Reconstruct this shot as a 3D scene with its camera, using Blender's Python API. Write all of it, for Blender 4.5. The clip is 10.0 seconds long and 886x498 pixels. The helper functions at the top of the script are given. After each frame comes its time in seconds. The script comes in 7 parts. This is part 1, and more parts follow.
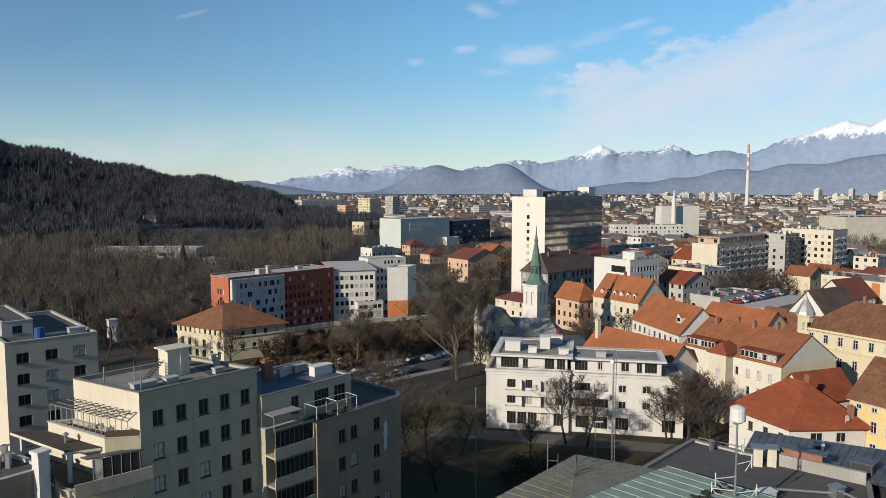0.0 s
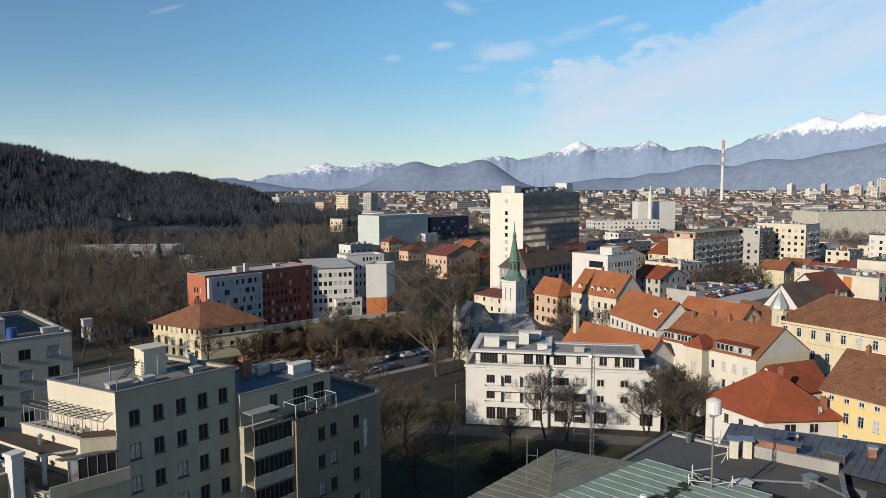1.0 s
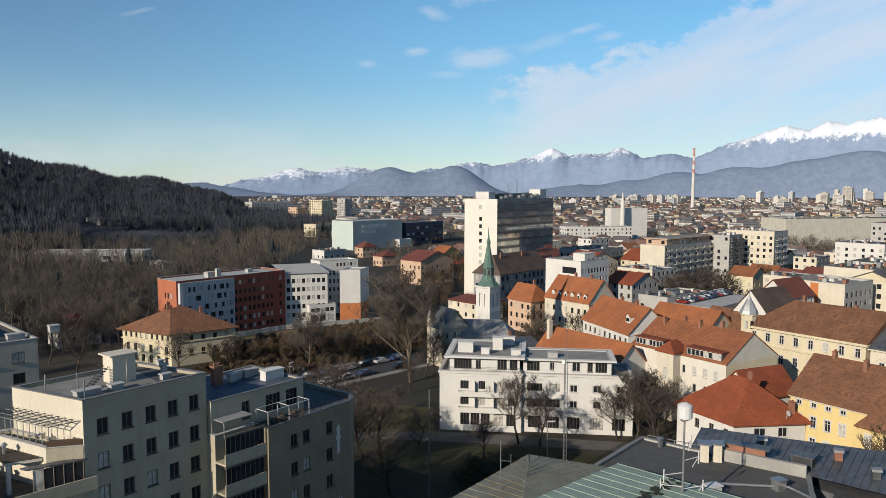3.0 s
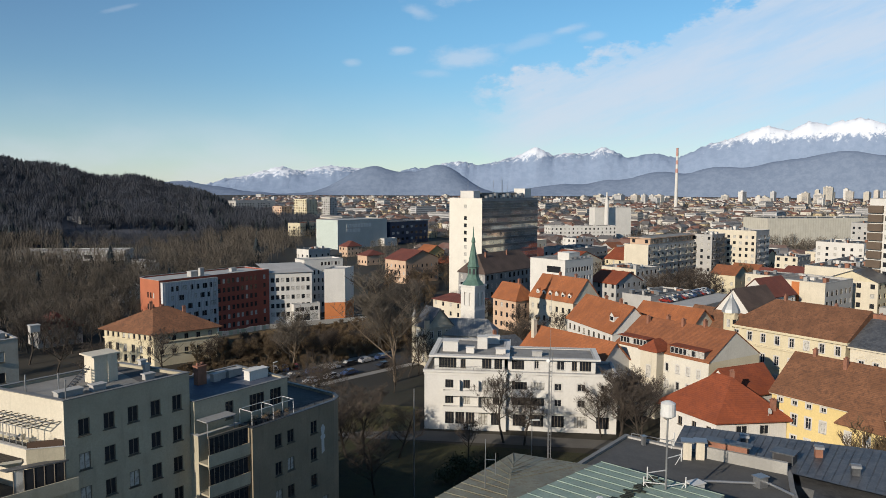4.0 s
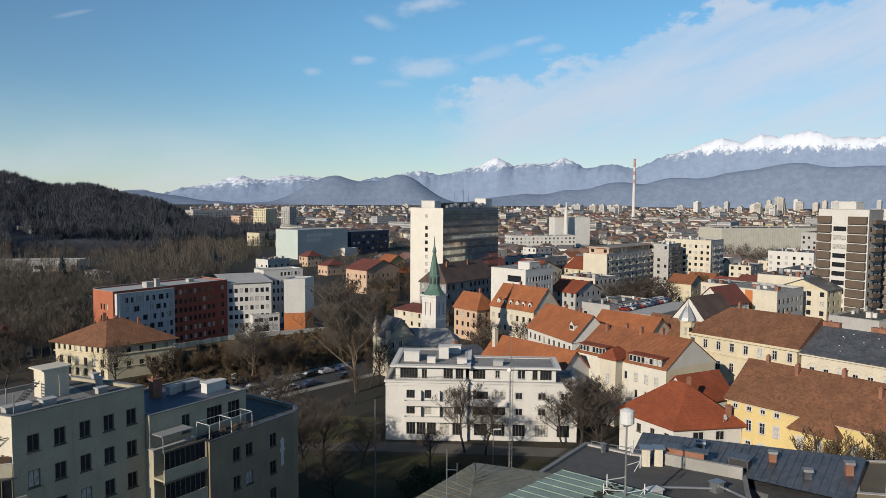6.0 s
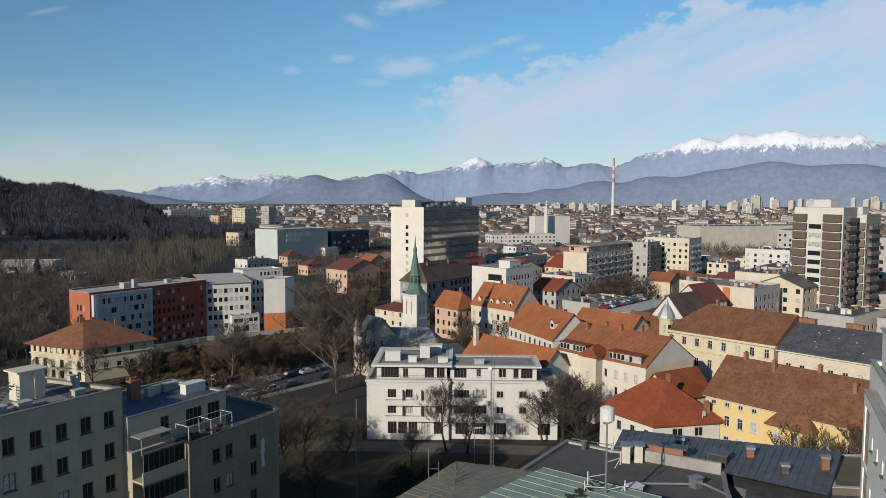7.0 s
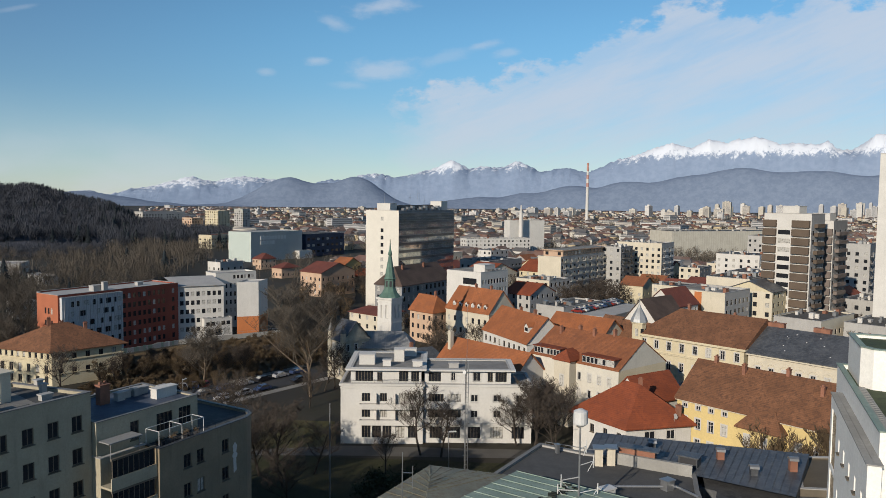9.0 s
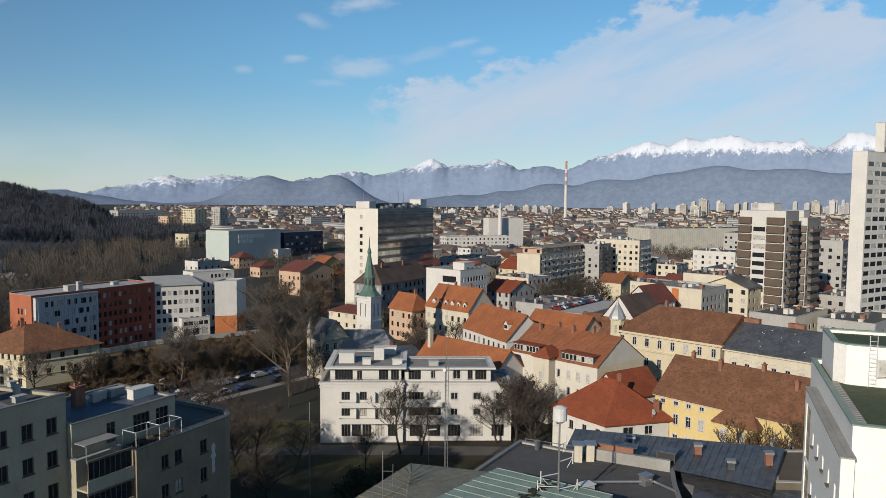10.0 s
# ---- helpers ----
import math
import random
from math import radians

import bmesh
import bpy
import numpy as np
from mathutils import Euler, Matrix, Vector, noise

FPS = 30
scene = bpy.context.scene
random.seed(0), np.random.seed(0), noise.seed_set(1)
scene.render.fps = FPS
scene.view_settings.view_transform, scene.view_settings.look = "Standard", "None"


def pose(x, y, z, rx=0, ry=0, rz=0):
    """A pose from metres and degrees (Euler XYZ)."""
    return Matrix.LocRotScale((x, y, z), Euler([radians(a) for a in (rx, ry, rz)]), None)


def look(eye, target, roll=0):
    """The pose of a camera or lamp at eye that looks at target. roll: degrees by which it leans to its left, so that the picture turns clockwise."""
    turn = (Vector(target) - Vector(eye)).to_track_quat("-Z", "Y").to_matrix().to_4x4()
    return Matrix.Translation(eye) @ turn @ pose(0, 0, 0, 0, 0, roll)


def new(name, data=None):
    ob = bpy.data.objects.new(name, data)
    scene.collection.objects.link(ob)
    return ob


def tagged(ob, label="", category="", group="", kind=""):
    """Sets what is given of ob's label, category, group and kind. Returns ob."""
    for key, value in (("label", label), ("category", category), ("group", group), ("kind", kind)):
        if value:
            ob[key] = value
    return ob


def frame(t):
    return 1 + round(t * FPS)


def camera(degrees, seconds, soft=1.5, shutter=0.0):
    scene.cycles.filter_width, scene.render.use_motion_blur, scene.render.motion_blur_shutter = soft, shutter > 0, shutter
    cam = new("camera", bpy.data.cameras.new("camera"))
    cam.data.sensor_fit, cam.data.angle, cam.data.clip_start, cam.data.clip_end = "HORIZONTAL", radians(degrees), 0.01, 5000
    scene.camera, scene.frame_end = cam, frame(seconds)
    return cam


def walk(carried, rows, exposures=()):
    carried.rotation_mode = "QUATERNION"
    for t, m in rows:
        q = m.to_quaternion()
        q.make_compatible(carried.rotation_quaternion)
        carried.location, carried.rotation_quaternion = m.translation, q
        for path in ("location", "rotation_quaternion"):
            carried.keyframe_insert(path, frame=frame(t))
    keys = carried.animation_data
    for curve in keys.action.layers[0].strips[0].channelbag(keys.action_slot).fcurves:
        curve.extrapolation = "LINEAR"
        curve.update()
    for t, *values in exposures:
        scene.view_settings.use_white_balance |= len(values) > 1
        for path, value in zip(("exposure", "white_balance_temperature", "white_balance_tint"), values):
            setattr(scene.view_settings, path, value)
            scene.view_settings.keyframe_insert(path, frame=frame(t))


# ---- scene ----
# ---------- camera ----------
cam = camera(62.74, 10.0, 0.8)
EYE = 47.0
ROWS = [
    (0.0, 0.0, -5.0, 0.0), (0.5, -0.95, -5.02, 0.15), (1.0, -1.69, -5.28, 0.21), (1.5, -2.14, -5.11, 0.13),
    (2.0, -2.74, -4.95, 0.14), (3.5, -4.27, -4.82, -0.22), (4.0, -4.93, -4.9, -0.23), (4.5, -5.58, -4.7, -0.32),
    (5.0, -6.43, -4.34, -0.5), (5.5, -7.17, -4.15, -0.48), (7.0, -9.53, -4.18, -0.24), (7.5, -9.99, -4.2, -0.28),
    (8.0, -10.6, -4.08, -0.41), (8.5, -11.17, -3.96, -0.64), (9.0, -11.5, -3.88, -0.66), (9.5, -12.31, -3.81, -0.53),
    (10.0, -13.13, -4.02, -0.54),
]
walk(cam, [(t, pose(0, 0, EYE, 0, 0, yaw) @ pose(0, 0, 0, 90 + pitch, 0, 0) @ pose(0, 0, 0, 0, 0, -roll)) for t, yaw, pitch, roll in ROWS],
     [(0.0, 0.27, 6450, 10), (5.5, 0.18, 6400, 10), (7.0, 0.06, 6350, 10), (10.0, 0.04, 6350, 10)])

# ---------- sun and sky ----------
SUN_AZ, SUN_EL = 225.5, 22.0  # degrees, counter-clockwise from +x
sun = new("sun", bpy.data.lights.new("sun", "SUN"))
sun.data.energy, sun.data.angle, sun.data.color = 5.0, radians(0.6), (1.0, 0.88, 0.72)
sd = Vector((math.cos(radians(SUN_AZ)) * math.cos(radians(SUN_EL)), math.sin(radians(SUN_AZ)) * math.cos(radians(SUN_EL)), math.sin(radians(SUN_EL))))
sun.matrix_world = look(sd * 200, (0, 0, 0))

world = bpy.data.worlds.new("sky")
scene.world = world
world.use_nodes = True


class Nodes:
    """A small helper that adds and links nodes."""

    def __init__(self, tree):
        self.tree = tree

    def add(self, kind, **values):
        node = self.tree.nodes.new(kind)
        for key, value in values.items():
            self.plug(value, node.inputs[key])
        return node

    def plug(self, value, socket):
        if isinstance(value, bpy.types.NodeSocket):
            self.tree.links.new(value, socket)
        else:
            socket.default_value = value

    def math(self, op, a, b=0.0, clamp=False):
        node = self.tree.nodes.new("ShaderNodeMath")
        node.operation, node.use_clamp = op, clamp
        self.plug(a, node.inputs[0])
        self.plug(b, node.inputs[1])
        return node.outputs[0]

    def mix(self, f, a, b, blend="MIX"):
        node = self.tree.nodes.new("ShaderNodeMix")
        node.data_type, node.blend_type = "RGBA", blend
        self.plug(f, node.inputs[0])
        self.plug(a, node.inputs[6])
        self.plug(b, node.inputs[7])
        return node.outputs[2]

    def ramp(self, f, lo, hi):
        node = self.tree.nodes.new("ShaderNodeMapRange")
        node.interpolation_type = "SMOOTHSTEP"
        self.plug(f, node.inputs[0])
        node.inputs[1].default_value, node.inputs[2].default_value = lo, hi
        return node.outputs[0]

    def noise(self, scale, detail=4.0, vector=None, rough=0.5):
        node = self.tree.nodes.new("ShaderNodeTexNoise")
        node.inputs["Scale"].default_value, node.inputs["Detail"].default_value, node.inputs["Roughness"].default_value = scale, detail, rough
        if vector is not None:
            self.plug(vector, node.inputs["Vector"])
        return node.outputs["Fac"]


w = Nodes(world.node_tree)
sky = w.add("ShaderNodeTexSky")
sky.sky_type, sky.sun_disc = "NISHITA", False
sky.sun_elevation, sky.sun_rotation = radians(SUN_EL), radians(90 - SUN_AZ)
sky.altitude, sky.air_density, sky.dust_density, sky.ozone_density = 300.0, 1.0, 0.05, 4.0
where = w.add("ShaderNodeTexCoord").outputs["Generated"]
xyz = w.add("ShaderNodeSeparateXYZ", Vector=where)
dx, dy, dz = xyz.outputs
az = w.math("ARCTAN2", dx, dy)  # to the right of +y
el = w.math("ARCSINE", dz)
# high cirrus: a wide sheet that rises to the right, and small tufts at its side
flat = w.add("ShaderNodeCombineXYZ", X=w.math("MULTIPLY", az, 1.0), Y=w.math("MULTIPLY", el, 2.2), Z=0.0).outputs[0]
wisp = w.noise(7.0, 9.0, flat, 0.62)
tuft = w.noise(16.0, 7.0, flat, 0.6)
rise_ = w.math("MINIMUM", w.math("ADD", w.math("MULTIPLY", az, 0.315), 0.086), w.math("ADD", 0.262, w.math("MULTIPLY", az, -0.03)))
puff = w.noise(24.0, 6.0, w.add("ShaderNodeCombineXYZ", X=az, Y=w.math("MULTIPLY", el, 1.5), Z=5.0).outputs[0], 0.55)
edge = w.math("ADD", w.math("SUBTRACT", rise_, el), w.math("MULTIPLY", w.math("SUBTRACT", wisp, 0.5), 0.15))
edge = w.math("ADD", edge, w.math("MULTIPLY", w.math("SUBTRACT", puff, 0.5), 0.085))
side = w.ramp(w.math("ADD", az, w.math("MULTIPLY", w.math("SUBTRACT", wisp, 0.5), 0.16)), 0.075, 0.20)
top = w.math("MULTIPLY", w.ramp(edge, -0.004, 0.016), side)
low = w.ramp(w.math("ADD", el, w.math("MULTIPLY", w.math("SUBTRACT", tuft, 0.5), 0.03)), -0.02, 0.10)
long_ = w.add("ShaderNodeCombineXYZ", X=w.math("SUBTRACT", az, w.math("MULTIPLY", el, 1.3)), Y=w.math("MULTIPLY", w.math("SUBTRACT", el, w.math("MULTIPLY", az, 0.25)), 2.6), Z=2.0).outputs[0]
streak = w.ramp(w.noise(5.5, 9.0, long_, 0.65), 0.34, 0.62)
body = w.math("SUBTRACT", w.math("ADD", 0.5, w.math("MULTIPLY", streak, 0.42)), w.math("MULTIPLY", w.ramp(edge, 0.03, 0.16), 0.14))
sheet = w.math("MULTIPLY", w.math("MULTIPLY", top, w.math("ADD", 0.35, w.math("MULTIPLY", low, 0.65))), body)
spot = 0.0
for ca, ce, wa, we, tilt, thick_ in ((0.027, 0.181, 0.022, 0.007, 0.05, 0.75), (0.049, 0.231, 0.026, 0.010, -0.2, 0.6), (0.122, 0.172, 0.06, 0.016, 0.12, 0.8), (0.115, 0.252, 0.055, 0.012, 0.15, 0.9), (0.25, 0.206, 0.03, 0.007, 0.25, 0.6), (0.285, 0.196, 0.02, 0.006, 0.1, 0.5),
                                     (0.07, 0.152, 0.03, 0.008, 0.0, 0.4), (-0.039, 0.164, 0.012, 0.006, 0.0, 0.5), (-0.322, 0.215, 0.026, 0.0035, 0.33, 0.3), (-0.50, 0.052, 0.10, 0.010, -0.10, 0.55), (-0.40, 0.036, 0.16, 0.010, -0.05, 0.45), (0.2, 0.19, 0.06, 0.01, 0.3, 0.35)):
    ua, ue = w.math("DIVIDE", w.math("SUBTRACT", az, ca), wa), w.math("DIVIDE", w.math("SUBTRACT", el, w.math("ADD", ce, w.math("MULTIPLY", w.math("SUBTRACT", az, ca), tilt))), we)
    away = w.math("SQRT", w.math("ADD", w.math("MULTIPLY", ua, ua), w.math("MULTIPLY", ue, ue)))
    spot = w.math("MAXIMUM", spot, w.math("MULTIPLY", w.math("SUBTRACT", 1.0, w.ramp(w.math("ADD", away, w.math("MULTIPLY", w.math("SUBTRACT", tuft, 0.5), 2.4)), 0.1, 1.15)), thick_))
veil = w.math("MULTIPLY", w.math("ADD", 0.45, w.math("MULTIPLY", w.ramp(w.noise(5.0, 6.0, flat), 0.42, 0.7), 0.55)), w.math("SUBTRACT", 1.0, w.ramp(el, 0.0, 0.15)))
cover = w.math("MULTIPLY", w.math("MAXIMUM", w.math("MAXIMUM", sheet, w.math("MULTIPLY", spot, 0.7)), w.math("MULTIPLY", veil, 0.7)), 0.84)
air = w.mix(1.0, sky.outputs[0], (0.95, 1.045, 1.045, 1.0), "MULTIPLY")
high_ = w.math("MULTIPLY", w.ramp(el, 0.05, 0.24), w.ramp(az, -0.55, 0.1))
air = w.mix(high_, air, (1.06, 1.26, 1.22, 1.0), "MULTIPLY")
colour = w.mix(cover, air, (6.9, 7.4, 8.3, 1.0))
bg = world.node_tree.nodes["Background"]
w.plug(colour, bg.inputs["Color"])
bg.inputs["Strength"].default_value = 0.083

# ---------- materials ----------
MATS = {}


def mat(name, colour, rough=0.85, vary=0.18, big=0.25, fine=6.0, bump=0.15, stain=0.0, ribs=None, metal=0.0, spread=0.0, second=None, spec=0.3):
    """Principled surface: colour varied by a broad and a fine noise, optional stains, ribs (metres apart, axis) and per-object or per-island spread."""
    if name in MATS:
        return MATS[name]
    m = bpy.data.materials.new(name)
    m.use_nodes = True
    n = Nodes(m.node_tree)
    bsdf = m.node_tree.nodes["Principled BSDF"]
    pos = n.add("ShaderNodeTexCoord").outputs["Object"]
    broad = n.noise(big, 5.0, pos)
    grain = n.noise(fine, 4.0, pos, 0.65)
    colour = tuple(c * 0.67 for c in colour)  # scales every base colour down to balance sun, shade and sky
    c0 = tuple(max(0.0, c * (1 - vary)) for c in colour) + (1,)
    c1 = tuple(min(0.95, c * (1 + vary)) for c in colour) + (1,)
    col = n.mix(n.ramp(broad, 0.3, 0.7), c0, c1)
    if second:
        col = n.mix(n.math("MULTIPLY", n.ramp(n.noise(big * 4.0, 8.0, pos, 0.7), 0.42, 0.66), 0.8), col, tuple(c * 0.67 for c in second) + (1,))
    col = n.mix(n.math("MULTIPLY", n.ramp(grain, 0.35, 0.7), 0.35), col, tuple(c * 0.72 for c in colour) + (1,))
    col = n.mix(n.math("MULTIPLY", n.ramp(n.noise(big * 11.0, 5.0, pos, 0.7), 0.40, 0.62), 0.30 if ribs else 0.14), col, tuple(c * 0.55 for c in colour) + (1,))
    if stain:
        drip = n.add("ShaderNodeMapping", Vector=pos, Scale=(1.3, 1.3, 0.16)).outputs[0]
        col = n.mix(n.math("MULTIPLY", n.ramp(n.noise(1.0, 6.0, drip, 0.7), 0.5, 0.75), stain), col, tuple(c * 0.45 for c in colour) + (1,))
    if spread:
        rnd = n.add("ShaderNodeObjectInfo").outputs["Random"]
        hsv = n.add("ShaderNodeHueSaturation", Color=col, Value=n.math("ADD", 1 - spread / 2, n.math("MULTIPLY", rnd, spread)))
        col = hsv.outputs[0]
    height = grain
    if ribs:
        step, axis = ribs
        uv = n.add("ShaderNodeTexCoord").outputs["UV"]
        part_ = n.add("ShaderNodeSeparateXYZ", Vector=uv).outputs[axis]
        saw = n.math("PINGPONG", part_, step / 2)
        height = n.math("ADD", n.math("MULTIPLY", n.math("DIVIDE", saw, step / 2), 1.0), n.math("MULTIPLY", grain, 0.5))
        col = n.mix(n.math("MULTIPLY", n.ramp(n.math("DIVIDE", saw, step / 2), 0.35, 0.0), 0.35), col, tuple(c * 0.5 for c in colour) + (1,))
    n.plug(col, bsdf.inputs["Base Color"])
    n.plug(n.add("ShaderNodeBump", Height=height, Strength=bump, Distance=0.05).outputs[0], bsdf.inputs["Normal"])
    n.plug(n.math("ADD", rough - 0.08, n.math("MULTIPLY", broad, 0.16), True), bsdf.inputs["Roughness"])
    bsdf.inputs["Metallic"].default_value = metal
    bsdf.inputs["Specular IOR Level"].default_value = spec
    MATS[name] = m
    return m


def glass_mat(name, dark, pale, share, rough=0.08, metal=0.0):
    """Window panes: dark rooms behind reflecting glass; a share of them with pale blinds."""
    m = bpy.data.materials.new(name)
    m.use_nodes = True
    n = Nodes(m.node_tree)
    bsdf = m.node_tree.nodes["Principled BSDF"]
    rnd = n.add("ShaderNodeObjectInfo").outputs["Random"]
    pos = n.add("ShaderNodeTexCoord").outputs["Object"]
    col = n.mix(n.math("GREATER_THAN", rnd, 1 - share), (*dark, 1), (*pale, 1))
    col = n.mix(n.math("MULTIPLY", n.ramp(n.noise(1.6, 3.0, pos), 0.45, 0.65), 0.5), col, tuple(0.5 * c for c in dark) + (1,))
    n.plug(col, bsdf.inputs["Base Color"])
    n.plug(n.add("ShaderNodeBump", Height=n.noise(0.7, 2.0, pos), Strength=0.05, Distance=0.05).outputs[0], bsdf.inputs["Normal"])
    bsdf.inputs["Roughness"].default_value = rough
    bsdf.inputs["Specular IOR Level"].default_value = 0.5
    bsdf.inputs["Metallic"].default_value = metal
    MATS[name] = m
    return m


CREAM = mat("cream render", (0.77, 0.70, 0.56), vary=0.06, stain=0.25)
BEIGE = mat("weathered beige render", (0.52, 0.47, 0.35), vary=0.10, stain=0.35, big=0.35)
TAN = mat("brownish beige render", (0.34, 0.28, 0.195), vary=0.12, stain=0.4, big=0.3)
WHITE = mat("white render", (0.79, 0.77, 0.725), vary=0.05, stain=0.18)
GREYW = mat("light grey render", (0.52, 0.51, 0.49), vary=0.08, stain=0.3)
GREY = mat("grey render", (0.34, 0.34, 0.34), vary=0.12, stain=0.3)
YELLOW = mat("yellow render", (0.84, 0.66, 0.30), vary=0.05, stain=0.15)
OCHRE = mat("ochre render", (0.70, 0.50, 0.22), vary=0.06, stain=0.2)
PALEYEL = mat("pale yellow render", (0.76, 0.67, 0.47), vary=0.06, stain=0.25)
PINK = mat("salmon render", (0.68, 0.48, 0.34), vary=0.06, stain=0.2)
REDW = mat("brick red cladding", (0.38, 0.10, 0.065), vary=0.08, stain=0.1)
ORANGE = mat("orange cladding", (0.62, 0.22, 0.08), vary=0.08, stain=0.1)
CONC = mat("raw concrete", (0.42, 0.41, 0.38), vary=0.14, stain=0.35)
STRIPE = mat("grey cladding", (0.68, 0.68, 0.69), vary=0.08, ribs=(1.1, 0), bump=0.3)
TILE = mat("orange clay tile", (0.44, 0.155, 0.06), vary=0.2, ribs=(0.36, 1), bump=0.5, second=(0.29, 0.115, 0.06), big=0.22)
TILE_O = mat("weathered orange brown tile", (0.36, 0.135, 0.06), vary=0.18, ribs=(0.36, 1), bump=0.5, second=(0.20, 0.085, 0.05), big=0.35)
TILE_R = mat("red clay tile", (0.33, 0.085, 0.035), vary=0.18, ribs=(0.36, 1), bump=0.5, second=(0.19, 0.055, 0.032), big=0.3)
TILE_B = mat("old brown clay tile", (0.27, 0.125, 0.065), vary=0.22, ribs=(0.36, 1), bump=0.5, second=(0.085, 0.047, 0.034), big=0.4)
TILE_D = mat("dark red tile", (0.22, 0.07, 0.05), vary=0.2, ribs=(0.36, 1), bump=0.5, second=(0.16, 0.06, 0.05))
SLATE = mat("dark grey sheet roof", (0.085, 0.09, 0.10), rough=0.45, vary=0.3, big=0.4, bump=0.15, second=(0.16, 0.165, 0.17), spec=0.5)
FELT = mat("bitumen felt roof", (0.10, 0.10, 0.10), vary=0.25, big=0.3, bump=0.25, second=(0.15, 0.145, 0.135))
GRAVEL = mat("gravel roof", (0.30, 0.29, 0.27), vary=0.2, big=0.4, fine=12, bump=0.5)
BLUE_R = mat("bluish membrane roof", (0.085, 0.105, 0.15), rough=0.6, vary=0.25, big=0.5, second=(0.14, 0.16, 0.2))
COPPER = mat("green copper sheet", (0.33, 0.41, 0.345), rough=0.6, vary=0.14, big=0.5, second=(0.22, 0.33, 0.27), bump=0.1)
COPPER_O = mat("weathered olive copper", (0.245, 0.24, 0.175), rough=0.55, vary=0.18, big=0.45, second=(0.17, 0.12, 0.07), bump=0.1)
COPPER_D = mat("dark green copper", (0.12, 0.21, 0.17), rough=0.6, vary=0.2, big=0.8)
GREEN_R = mat("green roof membrane", (0.085, 0.11, 0.05), rough=0.8, vary=0.18, big=0.4, second=(0.045, 0.055, 0.035))
BRICK = mat("brick", (0.34, 0.16, 0.105), vary=0.2, fine=9, bump=0.4, big=1.0)
STEEL = mat("galvanised steel", (0.45, 0.46, 0.47), rough=0.4, metal=0.7, vary=0.1)
DARKM = mat("dark painted metal", (0.06, 0.06, 0.065), rough=0.5, vary=0.2)
WHITEM = mat("white painted metal", (0.78, 0.78, 0.76), rough=0.5, vary=0.05)
FRAME_W = mat("white window frame", (0.72, 0.70, 0.66), rough=0.6, vary=0.05, bump=0.0)
FRAME_D = mat("dark window frame", (0.20, 0.17, 0.13), rough=0.6, vary=0.15, bump=0.0)
WOODM = mat("grey weathered wood", (0.30, 0.24, 0.17), vary=0.2, fine=10, bump=0.3)
DARKW = mat("dark weathered timber", (0.075, 0.062, 0.048), vary=0.25, fine=10, bump=0.3)
LEAD = mat("dull lead flashing", (0.24, 0.235, 0.225), rough=0.6, vary=0.12)
PANE = glass_mat("window glass", (0.018, 0.02, 0.024), (0.40, 0.39, 0.36), 0.24)
CURTAIN = glass_mat("curtain wall glass", (0.40, 0.44, 0.46), (0.62, 0.63, 0.62), 0.35, 0.06, 0.8)
PALEG = glass_mat("pale green glass", (0.44, 0.50, 0.47), (0.50, 0.55, 0.52), 0.4, 0.2)
BARK = mat("grey brown bark", (0.062, 0.05, 0.04), vary=0.25, big=1.5, fine=12, bump=0.5)
BARK_P = mat("pale plane bark", (0.20, 0.155, 0.11), vary=0.3, big=1.8, fine=9, bump=0.4)
TWIG = mat("bare twigs", (0.135, 0.115, 0.092), vary=0.3, big=0.3, fine=4, bump=0.0)
TWIG_N = mat("dark brown twigs", (0.088, 0.07, 0.056), vary=0.3, big=0.3, fine=4, bump=0.0)
TWIG_R = mat("russet twigs", (0.17, 0.12, 0.07), vary=0.35, big=0.12, fine=4, bump=0.0)
# conifers and forest lean to blue: the hill's haze is in their colours
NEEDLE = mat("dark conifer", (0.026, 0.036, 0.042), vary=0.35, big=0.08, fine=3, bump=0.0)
FOREST = mat("haze-tinted winter forest", (0.066, 0.073, 0.092), vary=0.4, big=0.05, fine=2, bump=0.0)
BUSH = mat("evergreen shrub", (0.05, 0.06, 0.025), vary=0.4, big=1.2, bump=0.0)

# ---------- mesh helpers ----------


def mesh_of(name, verts, faces, material=None, uvs=None, smooth=False):
    me = bpy.data.meshes.new(name)
    me.from_pydata([tuple(v) for v in verts], [], faces)
    if uvs:
        layer = me.uv_layers.new(name="UVMap")
        flat_uv = [c for f in uvs for uv in f for c in uv]
        layer.data.foreach_set("uv", flat_uv)
    if material:
        me.materials.append(material)
    if smooth:
        me.polygons.foreach_set("use_smooth", [True] * len(me.polygons))
    me.update()
    return me


